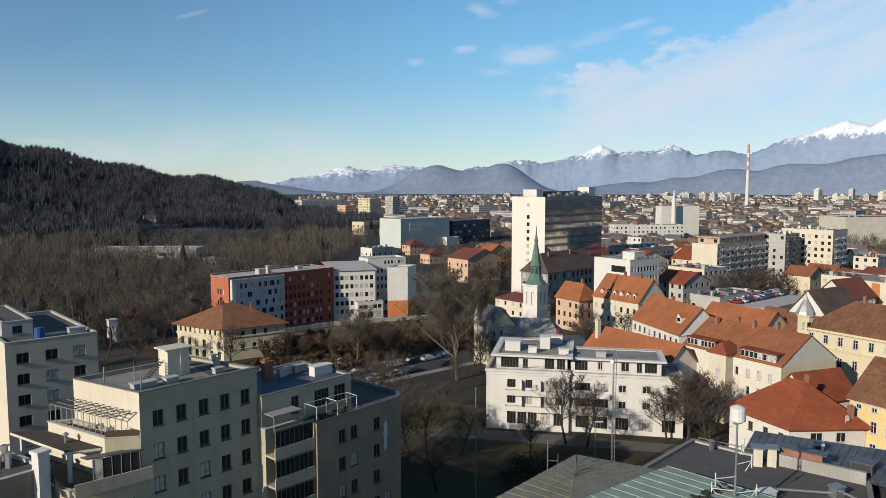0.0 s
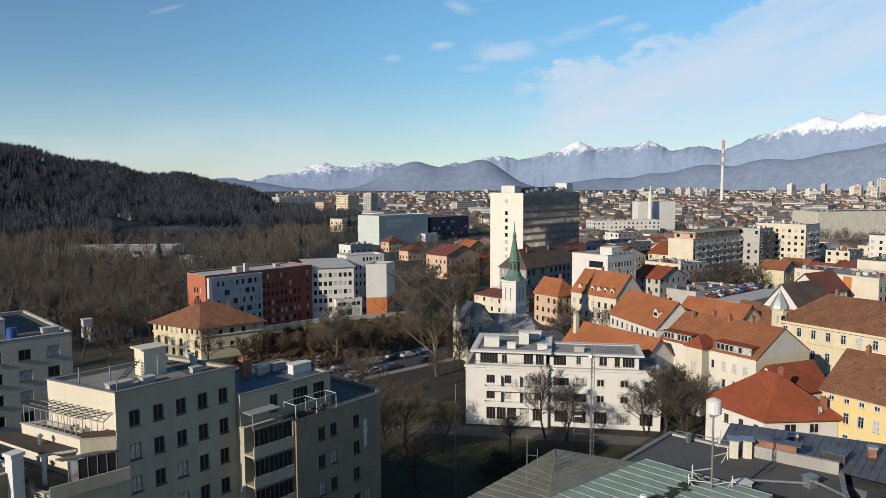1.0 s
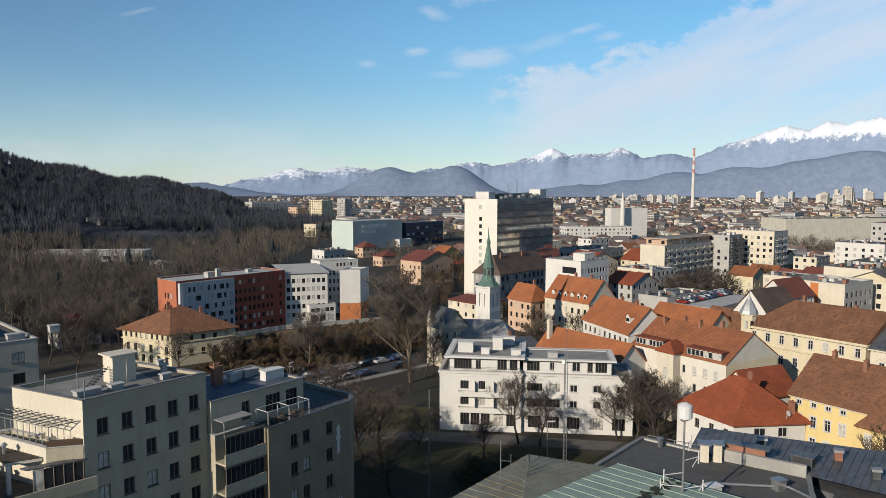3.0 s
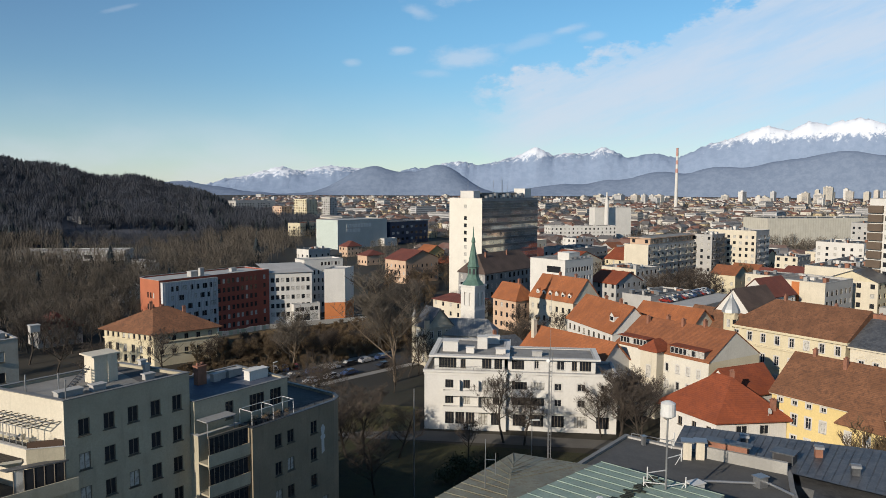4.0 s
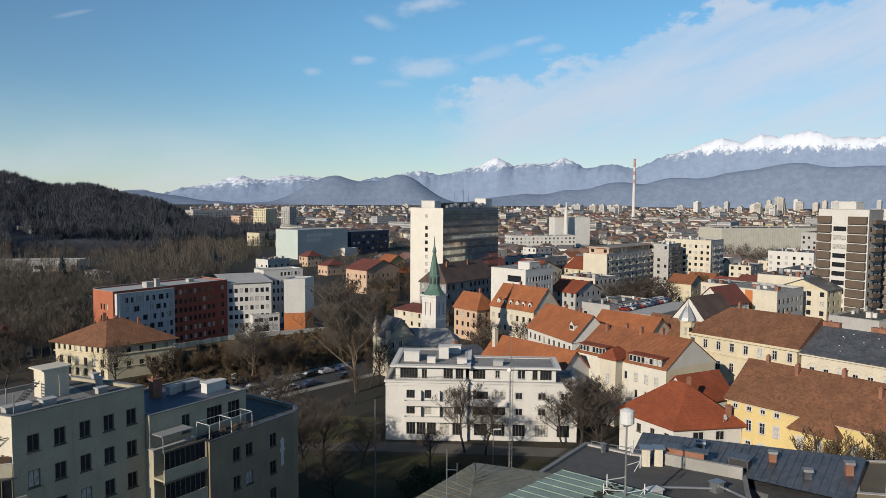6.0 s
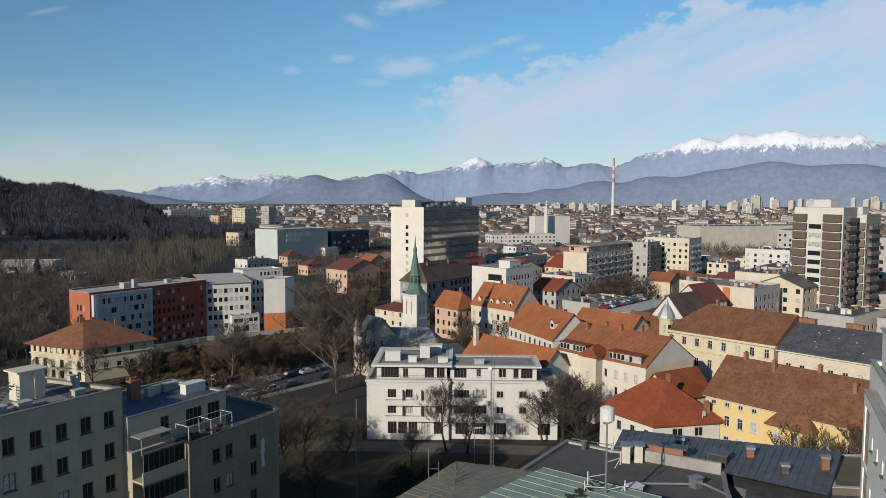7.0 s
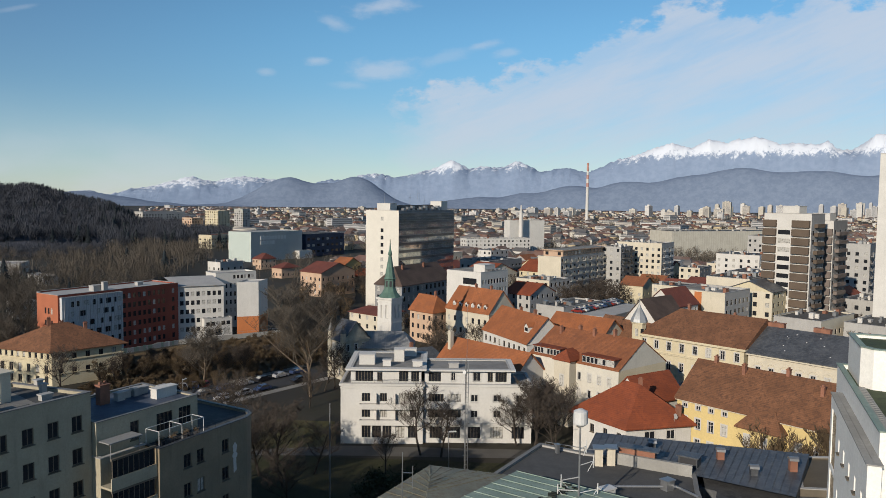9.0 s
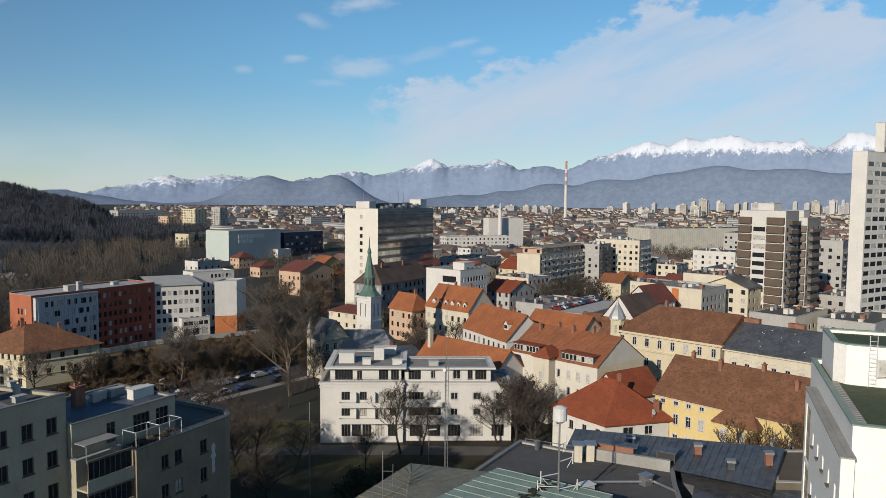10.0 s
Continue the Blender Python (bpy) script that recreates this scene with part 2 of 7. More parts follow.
class Geo:
    """Collects faces for one mesh, with metre UVs along each face."""

    def __init__(self):
        self.v, self.f, self.uv = [], [], []

    def face(self, *pts, up=None):
        i = len(self.v)
        pts = [Vector(p) for p in pts]
        self.v += pts
        self.f.append(tuple(range(i, i + len(pts))))
        e = pts[1] - pts[0]
        e = e.normalized() if e.length > 1e-6 else Vector((1, 0, 0))
        nrm = Vector((0, 0, 0))
        for a, b in zip(pts, pts[1:] + pts[:1]):
            nrm += a.cross(b)
        nrm = nrm.normalized() if nrm.length > 1e-9 else Vector((0, 0, 1))
        t = nrm.cross(e)
        self.uv.append([((p - pts[0]).dot(e), (p - pts[0]).dot(t)) for p in pts])

    def box(self, x0, x1, y0, y1, z0, z1, m=None):
        c = [Vector((x, y, z)) for z in (z0, z1) for x, y in ((x0, y0), (x1, y0), (x1, y1), (x0, y1))]
        if m is not None:
            c = [m @ p for p in c]
        for q in ((3, 2, 1, 0), (4, 5, 6, 7), (0, 1, 5, 4), (1, 2, 6, 5), (2, 3, 7, 6), (3, 0, 4, 7)):
            self.face(*[c[k] for k in q])

    def prism(self, pts, z0, z1, cap=True):
        """A closed prism over a counter-clockwise outline."""
        k = len(pts)
        for a in range(k):
            p, q = pts[a], pts[(a + 1) % k]
            self.face((*p, z0), (*q, z0), (*q, z1), (*p, z1))
        if cap:
            self.face(*[(*p, z1) for p in pts])
            self.face(*[(*p, z0) for p in reversed(pts)])

    def tube(self, a, b, r0, r1, sides=6):
        a, b = Vector(a), Vector(b)
        d = (b - a).normalized()
        s = d.orthogonal().normalized()
        t = d.cross(s)
        ring = [(math.cos(2 * math.pi * k / sides), math.sin(2 * math.pi * k / sides)) for k in range(sides)]
        p = [a + (s * c + t * e) * r0 for c, e in ring]
        q = [b + (s * c + t * e) * r1 for c, e in ring]
        for k in range(sides):
            j = (k + 1) % sides
            self.face(p[k], p[j], q[j], q[k])
        if r0 > 0.02:
            self.face(*reversed(p))
            self.face(*q)

    def mesh(self, name, material, smooth=False):
        return mesh_of(name, self.v, self.f, material, self.uv, smooth)


def part(name, geo, material, parent, label=""):
    """Links one mesh object under a thing or part."""
    ob = new(name, geo if isinstance(geo, bpy.types.Mesh) else geo.mesh(name, material))
    if parent:
        ob.parent = parent
    if label:
        ob["label"] = label
    return ob


def thing(name, x, y, z, label, category, group="", kind="", turn=0.0):
    ob = new(name)
    ob.empty_display_size = 0.5
    ob.matrix_basis = pose(x, y, z, 0, 0, turn)
    return tagged(ob, label, category, group, kind)


def ray(a):
    return Vector((math.cos(radians(a)), math.sin(radians(a))))


def quad(corner, ang, la, lb, angl=None):
    """Outline from the near corner: along ang for la, and along angl for lb; counter-clockwise."""
    c = Vector(corner)
    a, b = ray(ang) * la, ray(ang + 90 if angl is None else angl) * lb
    return [c, c + a, c + a + b, c + b]
# ---------- buildings ----------
WINDOW = {}
FOOT = []  # centre and radius of each house


def window_meshes(wd, ht, style):
    key = (round(wd, 2), round(ht, 2), style)
    if key not in WINDOW:
        f, p = Geo(), Geo()
        frame_m = FRAME_D if style in ("dark", "strip") else FRAME_W
        e = {"strip": 0.04, "dark": 0.09}.get(style, 0.10)
        f.box(-wd / 2, wd / 2, -0.01, 0.05, 0, e)
        f.box(-wd / 2, wd / 2, -0.01, 0.05, ht - e, ht)
        for s in (-1, 1):
            f.box(s * wd / 2 - (e if s > 0 else 0), s * wd / 2 + (e if s < 0 else 0), -0.01, 0.05, e, ht - e)
        bars = max(1, round(wd / 0.75)) if style == "strip" else (1 if wd > 0.8 else 0)
        for k in range(bars):
            x = -wd / 2 + wd * (k + 1) / (bars + 1)
            f.box(x - 0.035, x + 0.035, -0.012, 0.05, e, ht - e)
        if style == "cross":
            f.box(-wd / 2 + e, wd / 2 - e, -0.014, 0.05, ht * 0.66, ht * 0.66 + 0.05)
        if style in ("cross", "white"):
            for s in (-1, 1):
                f.box(s * (wd / 2 + 0.08) - 0.08, s * (wd / 2 + 0.08) + 0.08, -0.13, -0.09, 0, ht)
                f.box(s * (wd / 2 - 0.015) - 0.015, s * (wd / 2 - 0.015) + 0.015, -0.09, -0.01, 0, ht)
            f.box(-wd / 2 - 0.16, wd / 2 + 0.16, -0.13, -0.09, ht, ht + 0.2)
        if style != "strip":
            f.box(-wd / 2 - 0.08, wd / 2 + 0.08, -0.26, 0.05, -0.07, 0.0)
        p.box(-wd / 2 + e, wd / 2 - e, 0.02, 0.04, e, ht - e)
        one = Geo()
        one.box(-wd / 2, wd / 2, -0.02, 0.04, 0, ht)
        joined = one.mesh("window", PANE)
        WINDOW[key] = (f.mesh("window", frame_m), p.mesh("pane", PANE), joined)
    return WINDOW[key]


def wall_run(geo, p, q, z0, z1, holes, depth=0.16):
    """One wall face from p to q with window holes (u0, u1, v0, v1) that have reveals."""
    p, q = Vector(p), Vector(q)
    length = (q - p).length
    d = (q - p) / length
    nrm = Vector((d.y, -d.x))

    def at(u, v, inn=0.0):
        xy = p + d * u - nrm * inn
        return (xy.x, xy.y, v)

    us = sorted({0.0, length, *[h[0] for h in holes], *[h[1] for h in holes]})
    vs = sorted({z0, z1, *[h[2] for h in holes], *[h[3] for h in holes]})
    taken = set()
    for u0, u1, v0, v1 in holes:
        for i in range(len(us) - 1):
            if us[i] >= u0 - 1e-6 and us[i + 1] <= u1 + 1e-6:
                for j in range(len(vs) - 1):
                    if vs[j] >= v0 - 1e-6 and vs[j + 1] <= v1 + 1e-6:
                        taken.add((i, j))
    for j in range(len(vs) - 1):
        i = 0
        while i < len(us) - 1:
            if (i, j) in taken:
                i += 1
                continue
            k = i
            while k < len(us) - 1 and (k, j) not in taken:
                k += 1
            geo.face(at(us[i], vs[j]), at(us[k], vs[j]), at(us[k], vs[j + 1]), at(us[i], vs[j + 1]))
            i = k
    for u0, u1, v0, v1 in holes:
        geo.face(at(u0, v0), at(u1, v0), at(u1, v0, depth), at(u0, v0, depth))
        geo.face(at(u0, v1, depth), at(u1, v1, depth), at(u1, v1), at(u0, v1))
        geo.face(at(u0, v0), at(u0, v0, depth), at(u0, v1, depth), at(u0, v1))
        geo.face(at(u1, v0, depth), at(u1, v0), at(u1, v1), at(u1, v1, depth))
        geo.face(at(u0, v0, depth), at(u1, v0, depth), at(u1, v1, depth), at(u0, v1, depth))


def grid(length, cols, rows, wd, ht, z0, dz, m0=1.0, m1=1.0, style="dark", skip=()):
    """Windows on one face: (u, z, wd, ht, style)."""
    out = []
    for c in range(cols):
        u = length / 2 if cols == 1 else m0 + wd / 2 + (length - m0 - m1 - wd) * c / (cols - 1)
        for r in range(rows):
            if (c, r) not in skip:
                out.append((u, z0 + r * dz, wd, ht, style))
    return out


def put_windows(parent, p, q, wins):
    p, q = Vector(p), Vector(q)
    d = (q - p).normalized()
    nrm = Vector((d.y, -d.x))
    turn = math.atan2(d.y, d.x)
    for u, z, wd, ht, style in wins:
        fm, pm, far_m = window_meshes(wd, ht, style)
        distant = p.length > 225
        ob = new("window", far_m if distant else fm)
        xy = p + d * u - nrm * 0.10
        ob.parent = parent
        ob.matrix_basis = Matrix.LocRotScale((xy.x, xy.y, z), Euler((0, 0, turn)), None)
        if not distant:
            pane = new("pane", pm)
            pane.parent = ob


def inset(pts, k):
    """An outline moved inwards by k metres (outwards for a negative k)."""
    out, cnt = [], len(pts)
    for i in range(cnt):
        a, b, c = Vector(pts[i - 1]), Vector(pts[i]), Vector(pts[(i + 1) % cnt])
        d0, d1 = (b - a).normalized(), (c - b).normalized()
        n0, n1 = Vector((-d0.y, d0.x)), Vector((-d1.y, d1.x))
        bis = n0 + n1
        out.append(b + bis * (k / max(0.3, n0.dot(bis))))
    return out


def pitched(pts, h, rise, along, hips=(0.0, 0.0), over=0.45, thick=0.22):
    """Roof over a four-sided outline. along 0: ridge parallel to face 0; 1: parallel to face 3. hips: metres by which each end of the ridge is drawn in."""
    o = inset(pts, -over)
    if along == 1:
        o = o[1:] + o[:1]
    a, b, c, d = o
    e0, e1 = (a + d) / 2, (b + c) / 2
    run = (e1 - e0).normalized()
    r0, r1 = e0 + run * hips[0], e1 - run * hips[1]
    z = h - over * 2 * rise / (b - c).length
    g = Geo()
    low = [(*p, z) for p in (a, b, c, d)]
    top = [(*p, z + thick) for p in (a, b, c, d)]
    R0, R1 = (*r0, h + rise + thick), (*r1, h + rise + thick)
    S0, S1 = (*r0, h + rise), (*r1, h + rise)
    g.face(top[0], top[1], R1, R0)
    g.face(top[2], top[3], R0, R1)
    g.face(low[0], top[0], top[3], low[3]) if hips[0] else g.face(low[0], top[0], R0, S0)
    if hips[0]:
        g.face(top[3], top[0], R0)
    else:
        g.face(S0, R0, top[3], low[3])
    if hips[1]:
        g.face(low[1], low[2], top[2], top[1])
        g.face(top[1], top[2], R1)
    else:
        g.face(low[1], S1, R1, top[1])
        g.face(S1, low[2], top[2], R1)
    g.face(low[0], low[1], top[1], top[0])
    g.face(low[2], low[3], top[3], top[2])
    g.face(low[1], low[0], S0, S1)
    g.face(low[3], low[2], S1, S0)
    if hips[0]:
        g.face(low[0], low[3], S0)
    if hips[1]:
        g.face(low[2], low[1], S1)
    return g


def building(name, label, pts, h, wall, roof=None, faces=None, style=None, category="building", group="", base=0.0, top="flat", rise=0.0, along=1,
             hips=(0.0, 0.0), over=0.45, parapet=0.45, coping=None, bands=(), band_mat=None, chimneys=(), chim_mat=None, face_walls=None):
    """A house: walls with window holes, roof, windows, cornices, chimneys. faces: {face: [windows]}."""
    pts = [Vector(p) for p in pts]
    mid_ = sum(pts, Vector((0, 0))) / len(pts)
    FOOT.append((mid_, max((p - mid_).length for p in pts)))
    ob = thing(name, 0, 0, 0, label, category, group)
    faces = faces or {}
    face_walls = face_walls or {}
    body = Geo()
    hh = h + (parapet if top == "flat" else 0.0)
    cnt = len(pts)
    for i in range(cnt):
        p, q = pts[i], pts[(i + 1) % cnt]
        holes = [(u - a / 2, u + a / 2, z, z + b) for u, z, a, b, s in faces.get(i, [])]
        geo = body
        if i in face_walls:
            geo = Geo()
        wall_run(geo, p, q, base, hh, holes)
        if i in face_walls:
            part("wall", geo, face_walls[i], ob)
    if top == "flat":
        inner = inset(pts, 0.3)
        for i in range(cnt):
            j = (i + 1) % cnt
            body.face((*inner[j], h), (*inner[i], h), (*inner[i], hh), (*inner[j], hh))
        rim = Geo()
        o0, o1 = inset(pts, -0.08), inset(pts, 0.36)
        for i in range(cnt):
            j = (i + 1) % cnt
            rim.face((*o0[i], hh + 0.08), (*o0[j], hh + 0.08), (*o1[j], hh + 0.08), (*o1[i], hh + 0.08))
            rim.face((*o0[i], hh), (*o0[j], hh), (*o0[j], hh + 0.08), (*o0[i], hh + 0.08))
            rim.face((*o1[j], hh), (*o1[i], hh), (*o1[i], hh + 0.08), (*o1[j], hh + 0.08))
        part("coping", rim, coping or GREYW, ob)
        deck = Geo()
        deck.face(*[(*p, h) for p in inset(pts, 0.3)])
        rf = part("roof", deck, roof or FELT, ob)
    else:
        if not (hips[0] and hips[1]):
            o = pts[1:] + pts[:1] if along == 1 else list(pts)
            for k, (a, b) in ((0, (o[3], o[0])), (1, (o[1], o[2]))):
                if not hips[k]:
                    mid = (a + b) / 2
                    body.face((*a, h), (*b, h), (*mid, h + rise))
        rf = part("roof", pitched(pts, h, rise, along, hips, over), roof or TILE, ob)
    part("wall", body, wall, ob)
    for i, wins in faces.items():
        put_windows(ob, pts[i], pts[(i + 1) % cnt], wins)
    for z, out, tall in bands:
        g = Geo()
        o = inset(pts, -out)
        for i in range(cnt):
            j = (i + 1) % cnt
            g.face((*o[i], z), (*o[j], z), (*o[j], z + tall), (*o[i], z + tall))
            g.face((*o[i], z + tall), (*o[j], z + tall), (*pts[j], z + tall), (*pts[i], z + tall))
            g.face((*pts[i], z), (*pts[j], z), (*o[j], z), (*o[i], z))
        part("cornice", g, band_mat or wall, ob)
    for fu, fv, tall in chimneys:
        a, b, c, d = pts[:4]
        xy = a + (b - a) * fu + (d - a) * fv
        zz = h
        if top != "flat":
            t = fu if along == 1 else fv
            zz = h + rise * (1 - abs(2 * t - 1)) - 0.4
        chimney(rf, xy, zz, tall + 0.25, chim_mat or BRICK, math.degrees(math.atan2(*(b - a).yx)))
    return ob


def chimney(parent, xy, z, tall, material, turn=0.0, wx=0.8, wy=0.55):
    m = pose(xy[0], xy[1], z, 0, 0, turn)
    g = Geo()
    g.box(-wx / 2, wx / 2, -wy / 2, wy / 2, 0, tall, m)
    g.box(-wx / 2 - 0.08, wx / 2 + 0.08, -wy / 2 - 0.08, wy / 2 + 0.08, tall, tall + 0.12, m)
    for s in (-1, 1):
        g.box(s * wx * 0.25 - 0.12, s * wx * 0.25 + 0.12, -0.12, 0.12, tall + 0.12, tall + 0.4, m)
    return part("chimney", g, material, parent)


def flen(pts, i):
    return (Vector(pts[(i + 1) % len(pts)]) - Vector(pts[i])).length


def dormer(parent, xy, z, turn, wd, ht, deep, wall, roofm, style="gable", panes=1):
    """A dormer that looks along local -y."""
    m = pose(xy[0], xy[1], z, 0, 0, turn)
    g = Geo()
    g.box(-wd / 2, wd / 2, 0, deep, -0.3, ht, m)
    r = Geo()
    e = 0.15
    if style == "gable":
        g.face(m @ Vector((-wd / 2, 0, ht)), m @ Vector((wd / 2, 0, ht)), m @ Vector((0, 0, ht + wd * 0.45)))
        k = ht + wd * 0.45
        for s in (-1, 1):
            quad_ = [Vector((s * (wd / 2 + e), -e, ht - e * 0.6)), Vector((s * (wd / 2 + e), deep, ht - e * 0.6)), Vector((0, deep, k + 0.08)), Vector((0, -e, k + 0.08))]
            r.face(*[m @ p for p in (quad_ if s > 0 else quad_[::-1])])
    else:
        r.box(-wd / 2 - e, wd / 2 + e, -0.35, deep + 0.6, ht, ht + 0.16, m)
    ob = part("dormer", g, wall, parent)
    part("dormer_roof", r, roofm, ob)
    step = (wd - 0.3) / panes
    for k in range(panes):
        p = Geo()
        x = -wd / 2 + 0.15 + step * k
        f = Geo()
        f.box(x + 0.05, x + step - 0.05, -0.05, 0.0, 0.25, ht - 0.15, m)
        fo = part("window", f, FRAME_W, ob)
        p.box(x + 0.14, x + step - 0.14, -0.07, -0.05, 0.34, ht - 0.24, m)
        part("pane", p, PANE, fo)
    return ob


def on_roof(parent, name, m, dims, material, label=""):
    g = Geo()
    x, y, z = dims
    g.box(-x / 2, x / 2, -y / 2, y / 2, 0, z, m)
    g.box(-x / 2 - 0.1, x / 2 + 0.1, -y / 2 - 0.1, y / 2 + 0.1, z, z + 0.12, m)
    return part(name, g, material, parent, label)
# ---------- ground, hill, mountains ----------


def plain(name, label, category, pts, z, material, kind="structure", thick=0.0):
    g = Geo()
    if thick:
        g.prism([Vector(p) for p in pts], z - thick, z)
    else:
        g.face(*[(p[0], p[1], z) for p in pts])
    return tagged(part(name, g, material, None), label, category, kind=kind)


EARTH = mat("winter ground", (0.052, 0.045, 0.033), vary=0.3, big=0.012, fine=0.6, bump=0.4, second=(0.035, 0.037, 0.022))
ASPH = mat("asphalt", (0.06, 0.06, 0.062), vary=0.15, big=0.2, fine=8, bump=0.2)
PAVE = mat("worn paving", (0.14, 0.132, 0.12), vary=0.12, big=0.4, fine=5, bump=0.2)
# near-black grass: the deep shade over the front lawn is in its colour
GRASS = mat("short winter grass", (0.032, 0.036, 0.011), vary=0.4, big=0.25, fine=7, bump=0.8, second=(0.055, 0.045, 0.015))
plain("ground", "dull winter ground with dry grass and soil", "ground", [(-5200, -900), (5200, -900), (5200, 5200), (-5200, 5200)], 0.0, EARTH)


def hill_top(a):
    """Height of the wooded ridge by the angle to the right of +y, in degrees."""
    return max(0.0, 93.0 - 4.0 * (a + 31.3) + 3 * math.sin(a * 1.3) + 9 * math.exp(-((a + 16.3) / 2.6) ** 2))


def hill_z(x, y):
    dist, a = math.hypot(x, y), math.degrees(math.atan2(x, y))
    k = min(1.0, max(0.0, (dist - 640) / 460))
    return hill_top(a) * k * k * (3 - 2 * k) - 0.5


def ridge_mesh(name, a0, a1, steps, rows, height, material, label):
    """A strip of hills: rows are distances, height(angle, row share) gives metres."""
    v, f = [], []
    for j, dist in enumerate(rows):
        for i in range(steps + 1):
            a = radians(a0 + (a1 - a0) * i / steps)
            v.append((math.sin(a) * dist, math.cos(a) * dist, height(math.degrees(a), j / (len(rows) - 1), dist)))
    for j in range(len(rows) - 1):
        for i in range(steps):
            p = j * (steps + 1) + i
            f.append((p, p + 1, p + steps + 2, p + steps + 1))
    return tagged(part(name, mesh_of(name, v, f, material, None, True), None, None), label, "mountain", kind="structure")


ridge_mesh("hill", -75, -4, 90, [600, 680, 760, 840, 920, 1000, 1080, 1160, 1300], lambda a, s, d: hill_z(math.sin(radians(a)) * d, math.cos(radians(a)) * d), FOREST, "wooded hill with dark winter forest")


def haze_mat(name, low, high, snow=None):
    """A distant range with blue haze painted into its colour and a faint glow; snow lies above a height."""
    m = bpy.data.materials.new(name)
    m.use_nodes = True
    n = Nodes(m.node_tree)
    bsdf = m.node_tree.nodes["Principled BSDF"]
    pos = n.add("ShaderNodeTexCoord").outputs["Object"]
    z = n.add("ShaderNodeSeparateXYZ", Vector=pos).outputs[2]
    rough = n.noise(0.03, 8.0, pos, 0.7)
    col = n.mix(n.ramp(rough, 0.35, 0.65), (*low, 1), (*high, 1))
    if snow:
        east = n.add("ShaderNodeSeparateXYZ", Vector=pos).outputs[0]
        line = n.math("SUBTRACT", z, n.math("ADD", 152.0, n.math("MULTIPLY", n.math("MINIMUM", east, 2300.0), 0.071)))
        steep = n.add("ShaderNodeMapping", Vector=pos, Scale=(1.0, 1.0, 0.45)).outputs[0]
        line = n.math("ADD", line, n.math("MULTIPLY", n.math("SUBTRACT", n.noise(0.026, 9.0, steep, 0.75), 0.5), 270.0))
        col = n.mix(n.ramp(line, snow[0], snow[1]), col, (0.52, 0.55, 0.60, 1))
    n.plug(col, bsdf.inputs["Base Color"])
    # the range emits its own colour faintly, like lit air before it
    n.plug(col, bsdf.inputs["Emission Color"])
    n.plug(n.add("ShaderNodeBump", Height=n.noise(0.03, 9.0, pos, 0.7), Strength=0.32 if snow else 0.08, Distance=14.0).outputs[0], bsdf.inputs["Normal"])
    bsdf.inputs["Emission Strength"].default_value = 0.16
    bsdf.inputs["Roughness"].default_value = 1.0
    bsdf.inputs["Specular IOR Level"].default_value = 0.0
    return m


def tents(a, peaks):
    """The highest of several slopes that fall off to both sides of each summit."""
    return max([h - abs(a - c) * fall * (1.0 if a < c else lean) for c, h, fall, lean in peaks])


ALPS = [(-14.5, 72, 18, 1.2), (-7.6, 162, 21, 0.75), (-3.9, 170, 17, 0.5), (6.4, 204, 15, 1.5), (9.0, 200, 14, 0.8), (10.9, 238, 24, 0.5), (12.2, 297, 44, 1.15), (14.9, 250, 14, 0.6), (16.2, 255, 24, 0.5),
        (17.2, 282, 30, 1.0), (20.7, 243, 11, 1.0), (25.0, 232, 14, 1.0), (26.5, 285, 40, 0.5), (27.8, 378, 76, 0.5), (28.8, 406, 30, 0.8), (31.4, 427, 46, 0.75), (33.4, 408, 26, 1.0), (34.6, 428, 28, 1.1), (37.2, 400, 18, 1.1), (39.2, 396, 32, 2.6),
        (42.0, 428, 66, 0.25), (44.2, 420, 30, 1.0), (46, 405, 20, 1.0), (50, 415, 20, 1.0), (56, 390, 12, 1.0), (64, 360, 10, 1.0)]
FORE = [(-0.4, 168, 0, 3.3), (2.0, 128, 0, 2.0), (4.5, 177, 0, 2.9), (-15.0, 70, 0, 4.4), (14.5, 66, 0, 4.0), (18.0, 92, 0, 3.0), (21.5, 140, 0, 3.5), (26.0, 166, 0, 4.5), (30.0, 194, 0, 4.0), (33.8, 244, 0, 5.0), (38.5, 222, 0, 5.0), (44.0, 202, 0, 8.0), (55.0, 215, 0, 10.0)]


def alps_height(a, s, d):
    k = math.sin(min(1.0, s / 0.6) * math.pi / 2)
    n = noise.fractal((a * 0.55, s * 4, 3.1), 0.8, 2.1, 8) * 16 - abs(noise.fractal((a * 1.8, s * 9, 1.7), 0.7, 2.2, 7)) * 22 + 8
    return (max(20.0, tents(a, ALPS)) + n * (0.5 + 0.5 * k)) * k


def fore_height(a, s, d):
    k = math.sin(min(1.0, s / 0.6) * math.pi / 2)
    n = noise.fractal((a * 0.5, s * 3, 8.1), 0.9, 2.1, 7) * 7
    return (sum((h * math.exp(-abs((a - c) / wd) ** 2.1)) ** 5 for c, h, _, wd in FORE) ** 0.2 * 0.94 + n) * k


ridge_mesh("mountain_range", -30, 75, 700, [4340 + 30 * k for k in range(17)], alps_height, haze_mat("haze-blue snowy alps", (0.16, 0.21, 0.295), (0.19, 0.24, 0.33), (-6, 34)), "snow-capped alpine range on the horizon")
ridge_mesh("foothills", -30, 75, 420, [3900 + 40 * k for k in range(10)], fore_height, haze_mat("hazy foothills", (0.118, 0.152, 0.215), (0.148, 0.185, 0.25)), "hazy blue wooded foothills")

